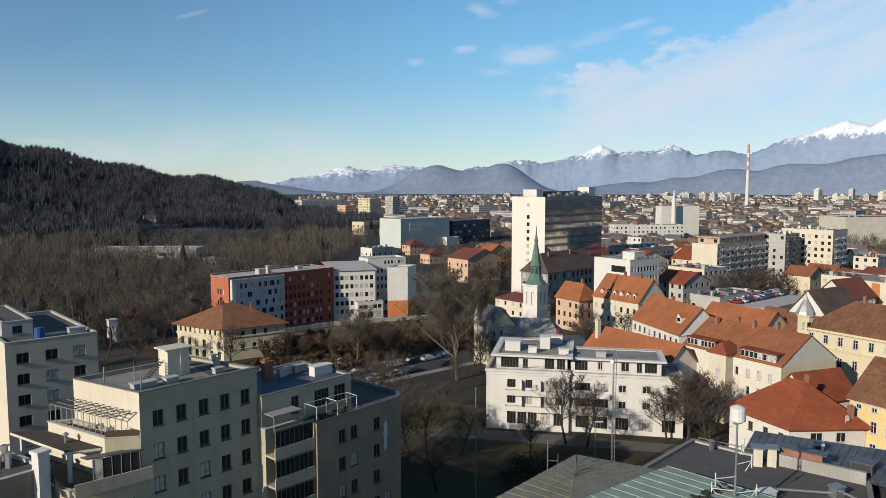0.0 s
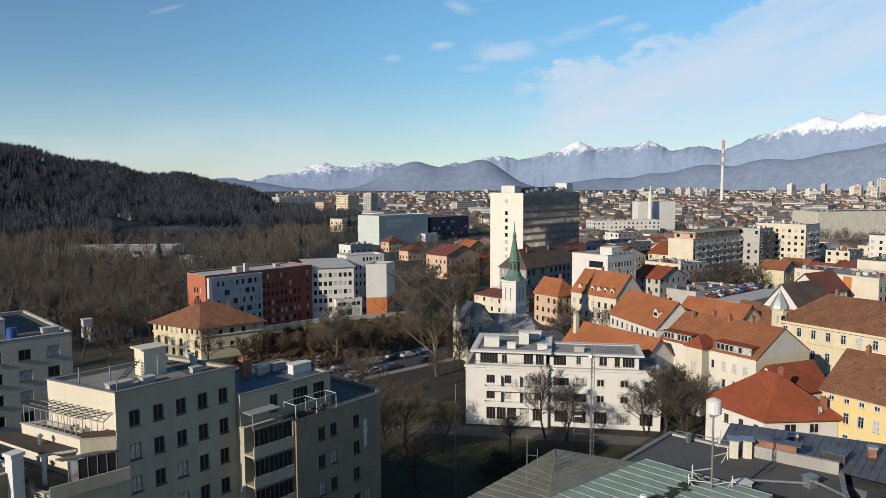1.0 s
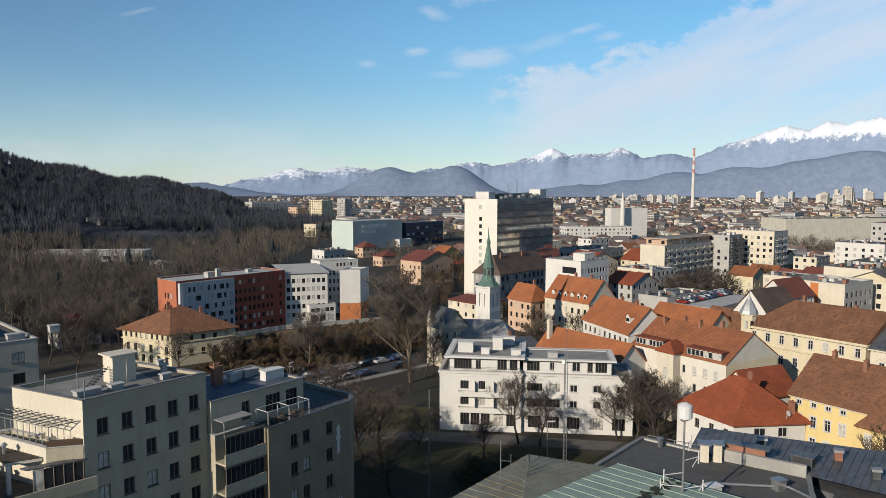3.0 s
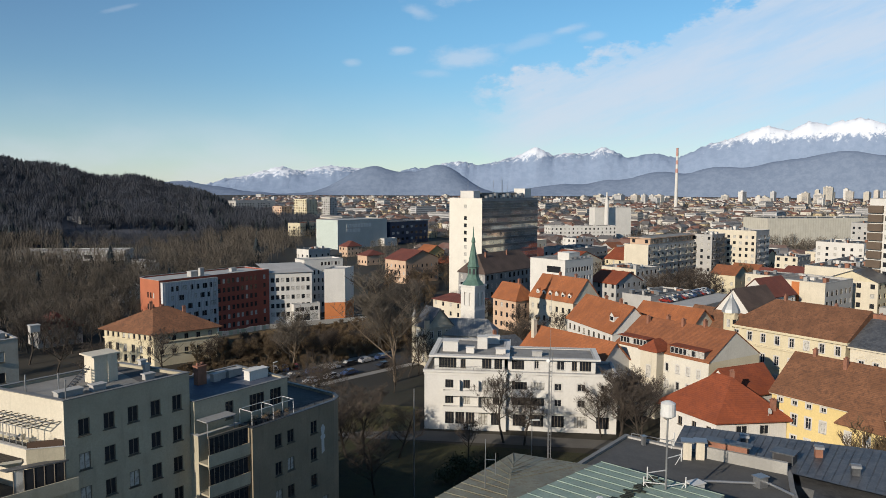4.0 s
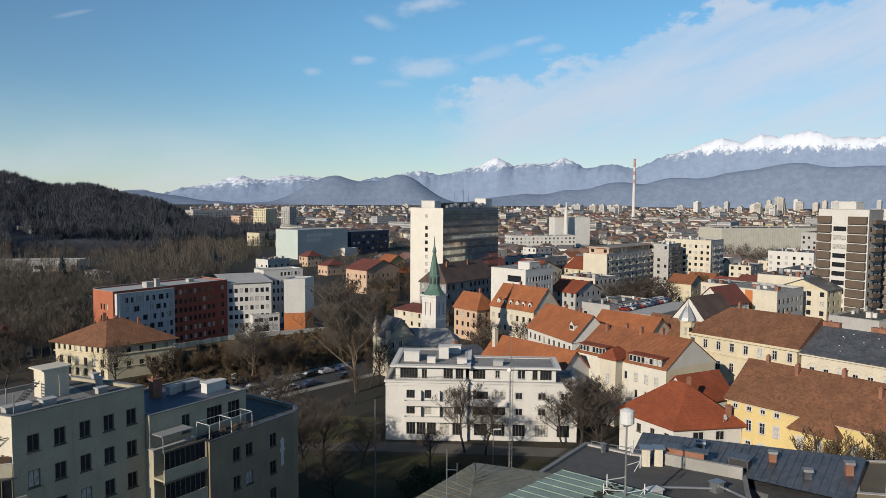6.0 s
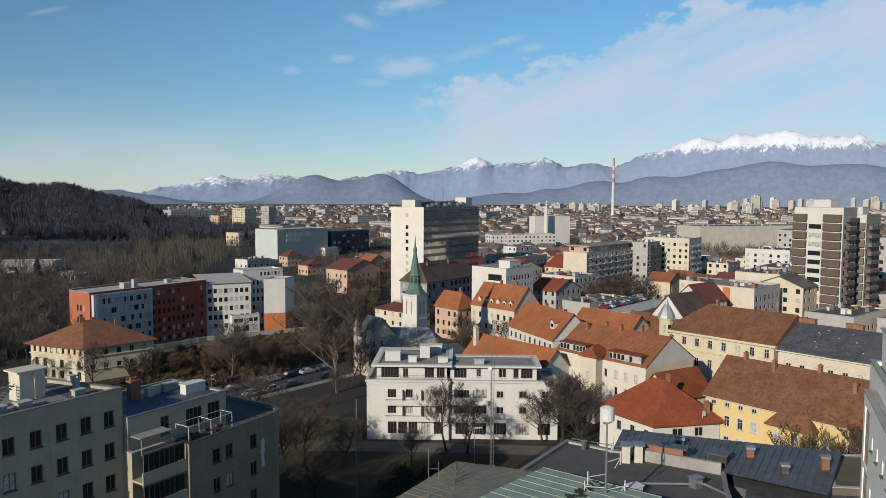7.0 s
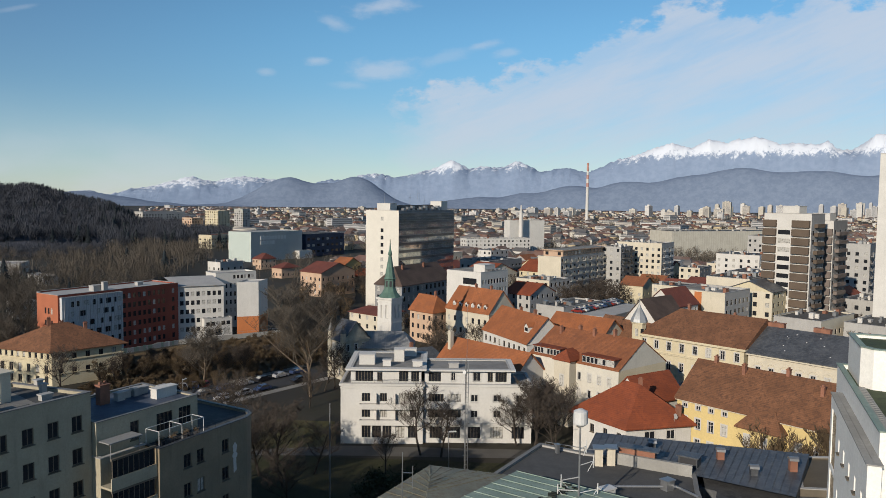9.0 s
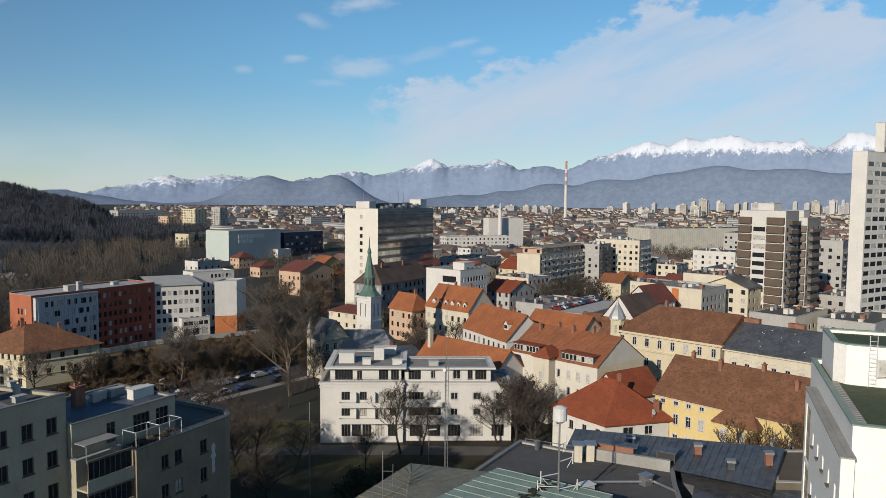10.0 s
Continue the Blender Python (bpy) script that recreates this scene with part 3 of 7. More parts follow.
# ---------- streets and lawns ----------
plain("road", "asphalt street lined with parked cars", "road", [(-78, 136), (-71, 127), (10, 194), (3, 203)], 0.01, ASPH)
plain("road", "asphalt avenue between park and town", "road", [(-70, 330), (-58, 326), (-30, 520), (-20, 640), (40, 900), (22, 900), (-36, 640), (-46, 520)], 0.02, ASPH)
DRY = mat("dry russet grass", (0.17, 0.115, 0.055), vary=0.3, big=0.15, fine=5, bump=0.8, second=(0.10, 0.075, 0.04))
plain("bank", "dry russet grass bank between street and wall", "grass", [(-52, 172), (-8, 199), (16, 216), (10, 240), (-6, 252), (-36, 239.5), (-50, 226)], 0.012, DRY)
plain("pavement", "pale pavement along the street", "pavement", [(-71, 125.5), (-69.6, 123.8), (13, 192.2), (11.6, 194.0)], 0.09, mat("pale paving", (0.30, 0.285, 0.26), vary=0.12, big=0.3), thick=0.12)
plain("pavement", "pale pavement on the far side of the street", "pavement", [(-79.6, 137.6), (-78.2, 136.0), (3.2, 204.0), (1.8, 205.8)], 0.09, mat("pale paving", (0.30, 0.285, 0.26)), thick=0.12)
plain("lawn", "mown winter lawn, partly yellowed, before the white block", "lawn", [(-16, 108), (50, 92), (52, 118), (6, 131), (-6, 134)], 0.02, GRASS)
# brighter grass colour paints a patch of sun beside the block
plain("lawn", "yellow-green winter lawn beside the white block", "lawn", [(-8, 137.5), (7.5, 136.5), (8, 152), (-6, 156)], 0.02, mat("sunlit winter grass", (0.105, 0.092, 0.032), vary=0.35, big=0.3, fine=7, bump=0.8, second=(0.06, 0.065, 0.02)))
plain("footpath", "pale paved footpath along the lawn", "path", [(-14, 136), (-10, 134.5), (8, 131.3), (46, 123), (47, 127.5), (9, 136.6), (-9, 137.2)], 0.03, PAVE)

# ---------- near blocks on the left ----------
O1, D1, N1 = Vector((-27.5, 64.3)), ray(48), ray(-42)


def P1(s, n):
    return O1 + D1 * s + N1 * n


pa = quad((-27.5, 64.3), 48, 12.4, 9.7, 150)
# sunward face 3 is paler cream: sunlight put into its colour
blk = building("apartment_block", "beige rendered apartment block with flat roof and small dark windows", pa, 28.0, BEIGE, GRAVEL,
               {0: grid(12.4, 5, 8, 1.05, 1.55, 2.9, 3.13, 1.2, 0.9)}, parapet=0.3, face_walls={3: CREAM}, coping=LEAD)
g = Geo()
g.face(*[(*p, 28.006) for p in (P1(7.9, -0.7), P1(12.0, -0.7), P1(12.0, -8.6), P1(9.2, -8.6))])
g.face(*[(*p, 28.006) for p in (P1(0.7, -0.7), P1(7.8, -0.7), P1(7.6, -1.9), P1(0.7, -1.9))])
part("felt_strip", g, FELT, blk, "dark bitumen strip on the gravel roof")
m = pose(*((P1(6.0, -5.0))), 28.0, 0, 0, 48)
hd = Geo()
hd.box(-1.1, 1.2, -0.95, 0.95, 0, 2.7, m)
hd.box(-1.45, 1.4, -1.2, 1.15, 2.7, 2.84, m)
hd.box(0.2, 0.6, -1.07, -0.95, 0, 2.7, m)
part("stair_house", hd, CREAM, blk, "cream stair house with thin slab roof")
st = Geo()
for k in range(9):
    st.box(-3.6 + k * 0.22, -3.35 + k * 0.22, -1.1, -0.3, k * 0.2, k * 0.2 + 0.05, m)
st.tube(m @ Vector((-3.6, -1.1, 0.0)), m @ Vector((-1.6, -1.1, 1.9)), 0.04, 0.04, 4)
st.tube(m @ Vector((-3.6, -0.3, 0.0)), m @ Vector((-1.6, -0.3, 1.9)), 0.04, 0.04, 4)
part("roof_stair", st, DARKM, blk)
for s, n, dims in ((1.6, -2.4, (2.2, 0.9, 0.5)), (4.2, -2.2, (1.2, 0.8, 0.5)), (9.2, -2.0, (1.0, 0.6, 0.5)), (10.3, -4.2, (0.5, 0.5, 0.9)), (7.6, -7.2, (0.6, 0.6, 0.9)), (11.2, -6.5, (0.6, 0.6, 0.8))):
    on_roof(blk, "vent", pose(*P1(s, n), 28.0, 0, 0, 48), dims, GREYW)
for s, n in ((0.8, -1.2), (1.6, -4.2), (-0.5, -6.0)):
    pp = Geo()
    pp.tube((*P1(s, n), 28.0), (*P1(s, n), 29.8), 0.07, 0.07, 6)
    part("roof_pipe", pp, STEEL, blk)

pb = [P1(12.4, 1.3), P1(17.4, 1.3), P1(17.4, -9), P1(12.4, -9)]
blk = building("apartment_block", "beige block with glazed balconies and rooftop terrace", pb, 21.9, BEIGE, FELT, {}, parapet=0.1)
for k in range(7):
    z = 0.6 + k * 3.13
    g = Geo()
    g.prism([P1(12.4, 3.0), P1(17.3, 3.2), P1(17.3, 1.3), P1(12.4, 1.3)], z - 0.2, z)
    g.prism([P1(12.4, 3.0), P1(17.3, 3.2), P1(17.3, 3.05), P1(12.4, 2.85)], z, z + 1.0)
    bal = part("balcony", g, BEIGE, blk)
    gl, pn = Geo(), Geo()
    for j in range(9):
        s = 12.5 + j * 0.58
        gl.tube((*P1(s, 2.93), z + 1.0), (*P1(s, 2.93), z + 2.75), 0.04, 0.04, 4)
    gl.prism([P1(12.4, 3.0), P1(17.3, 3.1), P1(17.3, 2.9), P1(12.4, 2.8)], z + 2.7, z + 2.9)
    pn.prism([P1(12.5, 2.86), P1(17.2, 2.96), P1(17.2, 2.92), P1(12.5, 2.82)], z + 1.0, z + 2.7)
    part("glazing_frame", gl, FRAME_D, bal)
    part("pane", pn, PANE, bal)
g = Geo()
g.prism([P1(12.6, 2.4), P1(16.2, 2.5), P1(16.2, 0.8), P1(12.6, 0.8)], 23.5, 23.6)
for s in (12.8, 16.0):
    g.tube((*P1(s, 2.3), 22.0), (*P1(s, 2.3), 23.5), 0.05, 0.05, 5)
part("terrace_canopy", g, GREY, blk, "grey sheet canopy over the terrace")

pc = [P1(17.4, 3.4), P1(29.6, 2.9), P1(31.0, 2.2), P1(31.8, 0.8), P1(31.8, -9), P1(17.4, -9)]
blk = building("apartment_block", "brownish beige apartment block with rounded end and roof terrace", pc, 21.6, TAN, FELT,
               {0: [x for x in grid(12.2, 6, 6, 1.0, 1.5, 3.2, 3.13, 1.3, 1.0, skip=[(c, r) for c in (0, 3) for r in range(6)] + [(5, r) for r in (3, 4, 5)])],
                3: grid(9.8, 3, 6, 0.9, 1.5, 3.2, 3.13, 1.2, 1.2)}, parapet=0.3, coping=SLATE)
# hidden volume added behind the block only to cast shadow on the lawn
building("apartment_block", "plain beige rear wing of the apartment block", [P1(17.4, -9.1), P1(31.8, -9.1), P1(31.8, -25), P1(17.4, -25)], 11.0, TAN, FELT, {}, parapet=0.2)
tg = Geo()
sm = Matrix.Translation((*P1(27.7, 3.02), 17.9)) @ Matrix(((D1.x, 0, N1.x, 0), (D1.y, 0, N1.y, 0), (0, 1, 0, 0), (0, 0, 0, 1))) @ Matrix.Scale(0.7, 4)
outline = [(0.42 * math.cos(a) * (1 + 0.15 * math.sin(5 * a)), 1.5 + 0.9 * math.sin(a)) for a in [2 * math.pi * k / 20 for k in range(20)]]
tg.face(*[sm @ Vector((x, y, 0.0)) for x, y in outline])
tg.face(*[sm @ Vector((0.55 * math.cos(2 * math.pi * k / 14), 0.3 + 0.5 * math.sin(2 * math.pi * k / 14), 0.004)) for k in range(14)])
tg.face(*[sm @ Vector((x, y, 0.004)) for x, y in ((-0.3, -2.6), (0.35, -2.2), (0.25, -0.1), (-0.35, -0.1))])
part("plaster_patch", tg, WHITE, blk, "pale irregular plaster patch on the wall")
pt_ = [P1(12.5, 0.6), P1(24.6, 0.6), P1(24.6, -8.6), P1(12.5, -8.6)]
blk = building("penthouse", "beige rooftop storey with bluish membrane roof", pt_, 25.2, BEIGE, BLUE_R,
               {0: [(4.2, 22.6, 1.0, 1.9, "dark"), (7.8, 22.6, 2.0, 1.9, "strip"), (10.4, 22.6, 1.6, 1.9, "strip")]}, base=21.7, parapet=0.15, coping=LEAD)
chimney(blk, P1(17.2, -5.2), 25.2, 2.0, BRICK, 48, 1.1, 0.8)
for k, (s, n) in enumerate(((19.0, -5.0), (20.0, -5.4), (21.2, -5.2), (22.2, -5.4), (23.4, -3.6))):
    on_roof(blk, "vent", pose(*P1(s, n), 25.2, 0, 0, 48), (0.9, 0.7, 0.8 - 0.1 * (k % 2)), GREYW)
on_roof(blk, "roof_cabin", pose(*P1(22.6, -2.4), 25.2, 0, 0, 48), (2.6, 1.0, 1.0), WHITE)
rail = thing("terrace_frame", 0, 0, 0, "white tubular pergola frame on the roof terrace", "pergola")
g = Geo()
for s, n in ((17.7, 3.0), (20.6, 2.9), (23.5, 2.8), (17.7, 1.0), (20.6, 1.0), (23.5, 1.0)):
    g.tube((*P1(s, n), 21.6), (*P1(s, n), 23.5), 0.035, 0.035, 5)
for a, b in (((17.7, 3.0), (23.5, 2.8)), ((17.7, 1.0), (23.5, 1.0)), ((17.7, 3.0), (17.7, 1.0)), ((20.6, 2.9), (20.6, 1.0)), ((23.5, 2.8), (23.5, 1.0))):
    g.tube((*P1(*a), 23.5), (*P1(*b), 23.5), 0.035, 0.035, 5)
part("tube_frame", g, WHITEM, rail)
g = Geo()
rim = [P1(17.6, 3.2), P1(29.6, 2.7), P1(30.8, 2.0), P1(31.5, 0.8), P1(31.5, -6)]
for a, b in zip(rim, rim[1:]):
    g.tube((*a, 22.5), (*b, 22.5), 0.03, 0.03, 4)
    k = max(1, round((b - a).length / 1.5))
    for j in range(k):
        q = a.lerp(b, j / k)
        g.tube((*q, 21.9), (*q, 22.5), 0.02, 0.02, 4)
part("railing", g, DARKM, rail)
for k in range(7):
    s = 18.2 + 0.8 * k
    pot = thing("planter", *P1(s, 2.3 - 0.5 * (k % 2)), 21.6, "dark terrace planter with dry stems", "planter", "terrace planters")
    g = Geo()
    g.prism([Vector((x, y)) for x, y in ((-0.3, -0.2), (0.3, -0.2), (0.3, 0.2), (-0.3, 0.2))], 0, 0.5)
    part("tub", g, DARKM, pot)
    for j in range(8):
        g = Geo()
        g.tube((0.05 * j - 0.2, 0, 0.5), (0.1 * j - 0.4, 0.2 * math.sin(j), 1.0), 0.03, 0.01, 3)
        part("stem", g, TWIG_R, pot)

# terraces beside the first block
W0, Q = P1(0, 0), ray(240)


def U1(u, v):
    return W0 + ray(150) * u + Q * v


low_wing = building("apartment_block", "lower cream wing with stacked balconies", [U1(2.2, 5.6), U1(0.0, 0.0), U1(14, 0), U1(15, 5.6)], 20.6, BEIGE, FELT, {0: grid(6.0, 2, 6, 1.7, 1.9, 1.2, 3.13, 0.6, 0.6, "strip")}, parapet=0.1)
for k in range(7):
    z = 1.9 + k * 3.13
    g = Geo()
    a, b = U1(1.4, 5.7), U1(-1.0, -0.4)
    e = (b - a).normalized()
    nn = Vector((e.y, -e.x))
    g.prism([a + nn * 0.6, b + nn * 0.2, b - nn * 0.5, a - nn * 0.8], z - 0.2, z)
    g.prism([a + nn * 0.6, b + nn * 0.2, b + nn * 0.05, a + nn * 0.45], z, z + 0.95)
    part("balcony", g, BEIGE, low_wing)
# again the sunward wall is painted lighter than the rest
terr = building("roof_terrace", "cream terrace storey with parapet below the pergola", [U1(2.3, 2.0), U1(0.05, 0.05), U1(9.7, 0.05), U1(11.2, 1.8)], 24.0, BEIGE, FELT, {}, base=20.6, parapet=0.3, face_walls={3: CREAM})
dk = thing("deck_roof", 0, 0, 0, "dark planked canopy roof on posts over a terrace", "canopy")
g = Geo()
g.prism([U1(4.3, 4.4), U1(2.7, 2.1), U1(11.8, 2.0), U1(14, 3.9)], 23.15, 23.4)
part("fascia", g, CREAM, dk)
for k in range(11):
    g = Geo()
    a, b = U1(2.7, 2.1).lerp(U1(11.8, 2.0), k / 11), U1(2.7, 2.1).lerp(U1(11.8, 2.0), (k + 0.86) / 11)
    c, d = U1(4.3, 4.4).lerp(U1(14, 3.9), (k + 0.86) / 11), U1(4.3, 4.4).lerp(U1(14, 3.9), k / 11)
    g.prism([d, a, b, c], 23.404, 23.46)
    part("plank", g, DARKW, dk)
for u, v in ((4.2, 4.2), (8, 4.1), (12, 3.9)):
    g = Geo()
    g.box(-0.14, 0.14, -0.14, 0.14, 20.6, 23.15, pose(*U1(u, v), 0, 0, 0, 60))
    part("post", g, WHITE, dk)
g = Geo()
g.tube((*U1(6.5, 3.0), 23.4), (*U1(6.5, 3.0), 24.2), 0.16, 0.16, 8)
g.tube((*U1(6.5, 3.0), 24.2), (*U1(6.5, 3.0), 24.45), 0.32, 0.1, 8)
part("vent", g, STEEL, dk)
cv = thing("conservatory", 0, 0, 0, "small glazed balcony room with grey sheet roof", "conservatory")
g = Geo()
g.prism([U1(2.0, 4.0), U1(-0.3, -0.1), U1(0.6, -0.1), U1(2.9, 4.0)], 23.0, 23.12)
part("roof_sheet", g, SLATE, cv)
for k in range(6):
    g = Geo()
    p = U1(1.75, 3.6).lerp(U1(-0.1, 0.2), k / 5)
    g.tube((*p, 20.6), (*p, 23.0), 0.045, 0.045, 4)
    part("glazing_bar", g, FRAME_D, cv)
    if k < 5:
        q = U1(1.75, 3.6).lerp(U1(-0.1, 0.2), (k + 1) / 5)
        g = Geo()
        s_ = ray(150) * 0.03
        g.prism([p + s_ * 0, q + s_ * 0, q + s_, p + s_], 20.75, 22.95)
        part("pane", g, PANE, cv)
pg = thing("pergola", 0, 0, 0, "weathered timber and steel pergola over a roof terrace", "pergola")
for j in range(11):
    a, b = U1(0.35 + j * 0.92, 0.1), U1(2.2 + j * 0.86, 1.75)
    g = Geo()
    g.tube((*a, 26.5), (*b, 26.1), 0.05, 0.05, 4)
    part("beam", g, DARKW, pg)
    g = Geo()
    g.tube((*b, 24.0), (*b, 26.1), 0.04, 0.04, 4)
    part("post", g, STEEL, pg)
for off in (0.3, 0.7, 1.0):
    g = Geo()
    a, b = U1(0.35, 0.1).lerp(U1(2.2, 1.75), off), U1(9.55, 0.1).lerp(U1(10.8, 1.75), off)
    g.tube((*a, 26.5 - 0.4 * off), (*b, 26.5 - 0.4 * off), 0.045, 0.045, 4)
    part("rail", g, STEEL, pg)
g = Geo()
a, b = U1(2.25, 1.95), U1(0.1, 0.1)
e = (b - a).normalized()
g.prism([a, b, b + Vector((-e.y, e.x)) * 0.4, a + Vector((-e.y, e.x)) * 0.4], 24.34, 24.85)
part("planter_box", g, mat("dark brown timber", (0.10, 0.06, 0.04), vary=0.2), pg)
for k, (u, v) in enumerate(((1.2, 0.5), (2.6, 1.0), (4.2, 0.7), (6.0, 0.9))):
    tb = thing("garden_chair", *U1(u, v), 24.0, "pale folding chair on the roof terrace", "chair", "terrace chairs", turn=40 * k)
    g = Geo()
    g.box(-0.25, 0.25, -0.25, 0.25, 0.42, 0.47)
    part("seat", g, CREAM, tb)
    g = Geo()
    g.box(-0.25, 0.25, 0.2, 0.25, 0.47, 0.95)
    part("backrest", g, CREAM, tb)
    for x in (-0.22, 0.22):
        for y in (-0.22, 0.22):
            g = Geo()
            g.tube((x, y, 0), (x, y, 0.42), 0.02, 0.02, 4)
            part("leg", g, STEEL, tb)
# cream on the lit sides, tan on face 0 to paint its shade
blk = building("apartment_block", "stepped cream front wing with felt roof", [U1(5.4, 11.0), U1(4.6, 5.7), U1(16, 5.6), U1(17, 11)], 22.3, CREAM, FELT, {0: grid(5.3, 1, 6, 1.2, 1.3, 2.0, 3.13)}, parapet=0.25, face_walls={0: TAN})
g = Geo()
g.box(-0.5, 0.5, -0.5, 0.5, 14.0, 24.0, pose(*U1(4.5, 6.6), 0, 0, 0, 60))
g.box(-0.62, 0.62, -0.62, 0.62, 24.0, 24.3, pose(*U1(4.5, 6.6), 0, 0, 0, 60))
part("chimney", g, WHITE, blk, "white rendered chimney shaft")
for k in range(12):
    g = Geo()
    p = U1(4.2, 5.9).lerp(U1(2.8, 5.6), k / 11)
    g.box(-0.14, 0.14, -0.4, 0.4, 0, 0.05, pose(*p, 22.0 - 0.14 * k * 1.2, 0, 0, 60))
    part("stair_tread", g, DARKM, blk)
for u, v in ((8.0, 7.4), (12.0, 9.0), (10.0, 6.6)):
    on_roof(blk, "vent", pose(*U1(u, v), 22.3), (0.4, 0.4, 1.3), STEEL)
on_roof(blk, "roof_box", pose(*U1(9.5, 8.6), 22.3, 0, 0, 60), (2.0, 1.2, 0.9), CREAM)

pd = quad((-63.2, 103.1), 42, 12.6, 26, 132)
# greyed walls and a cream sunward face paint shade and sun
blk = building("apartment_block", "pale grey apartment block with flat roof", pd, 24.0, mat("shaded grey cream render", (0.50, 0.47, 0.40), vary=0.08, stain=0.3), FELT, {0: grid(12.6, 3, 7, 1.7, 1.6, 2.2, 3.13, 1.4, 1.8)}, parapet=0.3, face_walls={3: CREAM})
pd2 = quad((-66.5, 108.0), 42, 4.2, 18, 132)
building("penthouse", "pale rooftop storey set back on the block", pd2, 26.2, GREYW, FELT, {0: grid(4.2, 1, 1, 1.4, 1.2, 24.5, 3)}, base=24.0, parapet=0.2)
g = Geo()
tank = thing("water_butt", -61.4, 109.0, 24.0, "blue plastic barrel on a flat roof", "barrel")
g.tube((0, 0, 0), (0, 0, 1.5), 0.75, 0.7, 14)
part("barrel", g, mat("blue plastic", (0.03, 0.09, 0.32), rough=0.5), tank)
on_roof(blk, "vent", pose(-57.5, 112.5, 24.0, 0, 0, 42), (2.4, 1.2, 0.8), GREYW)
on_roof(blk, "vent", pose(-54.4, 118.0, 24.0, 0, 0, 42), (1.4, 1.2, 1.0), GREYW)
# ---------- white block ----------
E0 = Vector((8.6, 138.0))


def P2(s, n):
    return E0 + ray(-11) * s + ray(79) * n


pe = [P2(-0.2, 0), P2(15.6, 0), P2(15.6, 17), P2(-0.2, 17)]
wins = []
for z, ht in ((1.2, 2.5), (5.2, 1.5), (8.3, 1.6)):
    for u, wd in ((4.85, 1.6), (8.2, 1.3), (12.0, 1.6), (13.9, 1.3)) if z > 2 else ((4.9, 1.7), (6.9, 1.7), (8.9, 1.7), (11.4, 1.7), (13.8, 1.7)):
        wins.append((u, z, wd, ht, "strip"))
blk = building("apartment_block", "white rendered apartment block with loggias and roof terrace", pe, 11.3, WHITE, GRAVEL, {0: wins, 3: grid(17, 3, 3, 1.3, 1.5, 2.0, 3.1, 5.0, 2.0)}, parapet=0.45, bands=((11.35, 0.28, 0.34), (10.75, 0.12, 0.2)))
for z in (4.05, 7.15):
    g = Geo()
    g.prism([P2(3.5, -1.0), P2(15.4, -1.0), P2(15.4, -0.02), P2(3.5, -0.02)], z - 0.18, z)
    g.prism([P2(3.5, -1.0), P2(15.4, -1.0), P2(15.4, -0.88), P2(3.5, -0.88)], z, z + 0.8)
    g.prism([P2(3.5, -0.87), P2(3.62, -0.87), P2(3.62, -0.02), P2(3.5, -0.02)], z, z + 0.8)
    bal = part("balcony", g, WHITE, blk)
    g = Geo()
    g.tube((*P2(3.5, -0.94), z + 0.98), (*P2(15.4, -0.94), z + 0.98), 0.03, 0.03, 5)
    part("handrail", g, DARKM, bal)
    for s_ in (6.6, 10.2):
        g = Geo()
        g.prism([P2(s_, -0.87), P2(s_ + 0.14, -0.87), P2(s_ + 0.14, -0.02), P2(s_, -0.02)], z, z + 2.7)
        part("dividing_wall", g, WHITE, bal)
pe2 = [P2(15.6, 0.9), P2(36.6, 0.9), P2(36.6, 11.5), P2(15.6, 11.5)]
wins = []
for z in (5.0, 8.1):
    wins += [(2.5, z, 2.9, 1.5, "strip"), (6.0, z, 2.6, 1.5, "strip"), (9.9, z, 1.4, 1.4, "white"), (14.3, z, 1.5, 1.4, "white"), (18.6, z, 1.4, 1.4, "white")]
wins += [(u, 0.9, 2.4, 2.3, "strip") for u in (2.5, 6.0, 9.9, 14.3, 18.4)]
blk2 = building("apartment_block", "white rendered apartment block with grey lower storey", pe2, 11.1, WHITE, GRAVEL, {0: wins}, parapet=0.4, bands=((11.1, 0.24, 0.36), (3.7, 0.35, 0.25)))
for z in (4.0, 7.05):
    g = Geo()
    g.prism([P2(15.7, 0.05), P2(23.2, 0.05), P2(23.2, 0.88), P2(15.7, 0.88)], z - 0.16, z)
    g.prism([P2(15.7, 0.05), P2(23.2, 0.05), P2(23.2, 0.17), P2(15.7, 0.17)], z, z + 0.8)
    part("balcony", g, WHITE, blk2)
g = Geo()
for a, b in ((0.3, 15.3),):
    for z in (12.25, 12.55):
        g.tube((*P2(a, 0.15), z), (*P2(b, 0.15), z), 0.025, 0.025, 4)
    for k in range(11):
        g.tube((*P2(a + 1.5 * k, 0.15), 11.8), (*P2(a + 1.5 * k, 0.15), 12.55), 0.02, 0.02, 4)
part("railing", g, DARKM, blk)
ph = [P2(1.6, 1.2), P2(15.2, 1.2), P2(15.2, 15.6), P2(1.6, 15.6)]
pnt = building("penthouse", "white rooftop storey with wide window bands", ph, 14.4, WHITE, GRAVEL,
               {0: [(2.6, 11.9, 3.4, 2.0, "strip"), (5.6, 12.0, 1.0, 1.7, "dark"), (10.2, 11.9, 1.8, 2.0, "strip"), (12.4, 11.9, 1.5, 2.0, "strip")]}, base=11.4, parapet=0.12, bands=((14.2, 1.0, 0.34),))
ph2 = [P2(15.8, 2.2), P2(32.6, 2.2), P2(32.6, 10.8), P2(15.8, 10.8)]
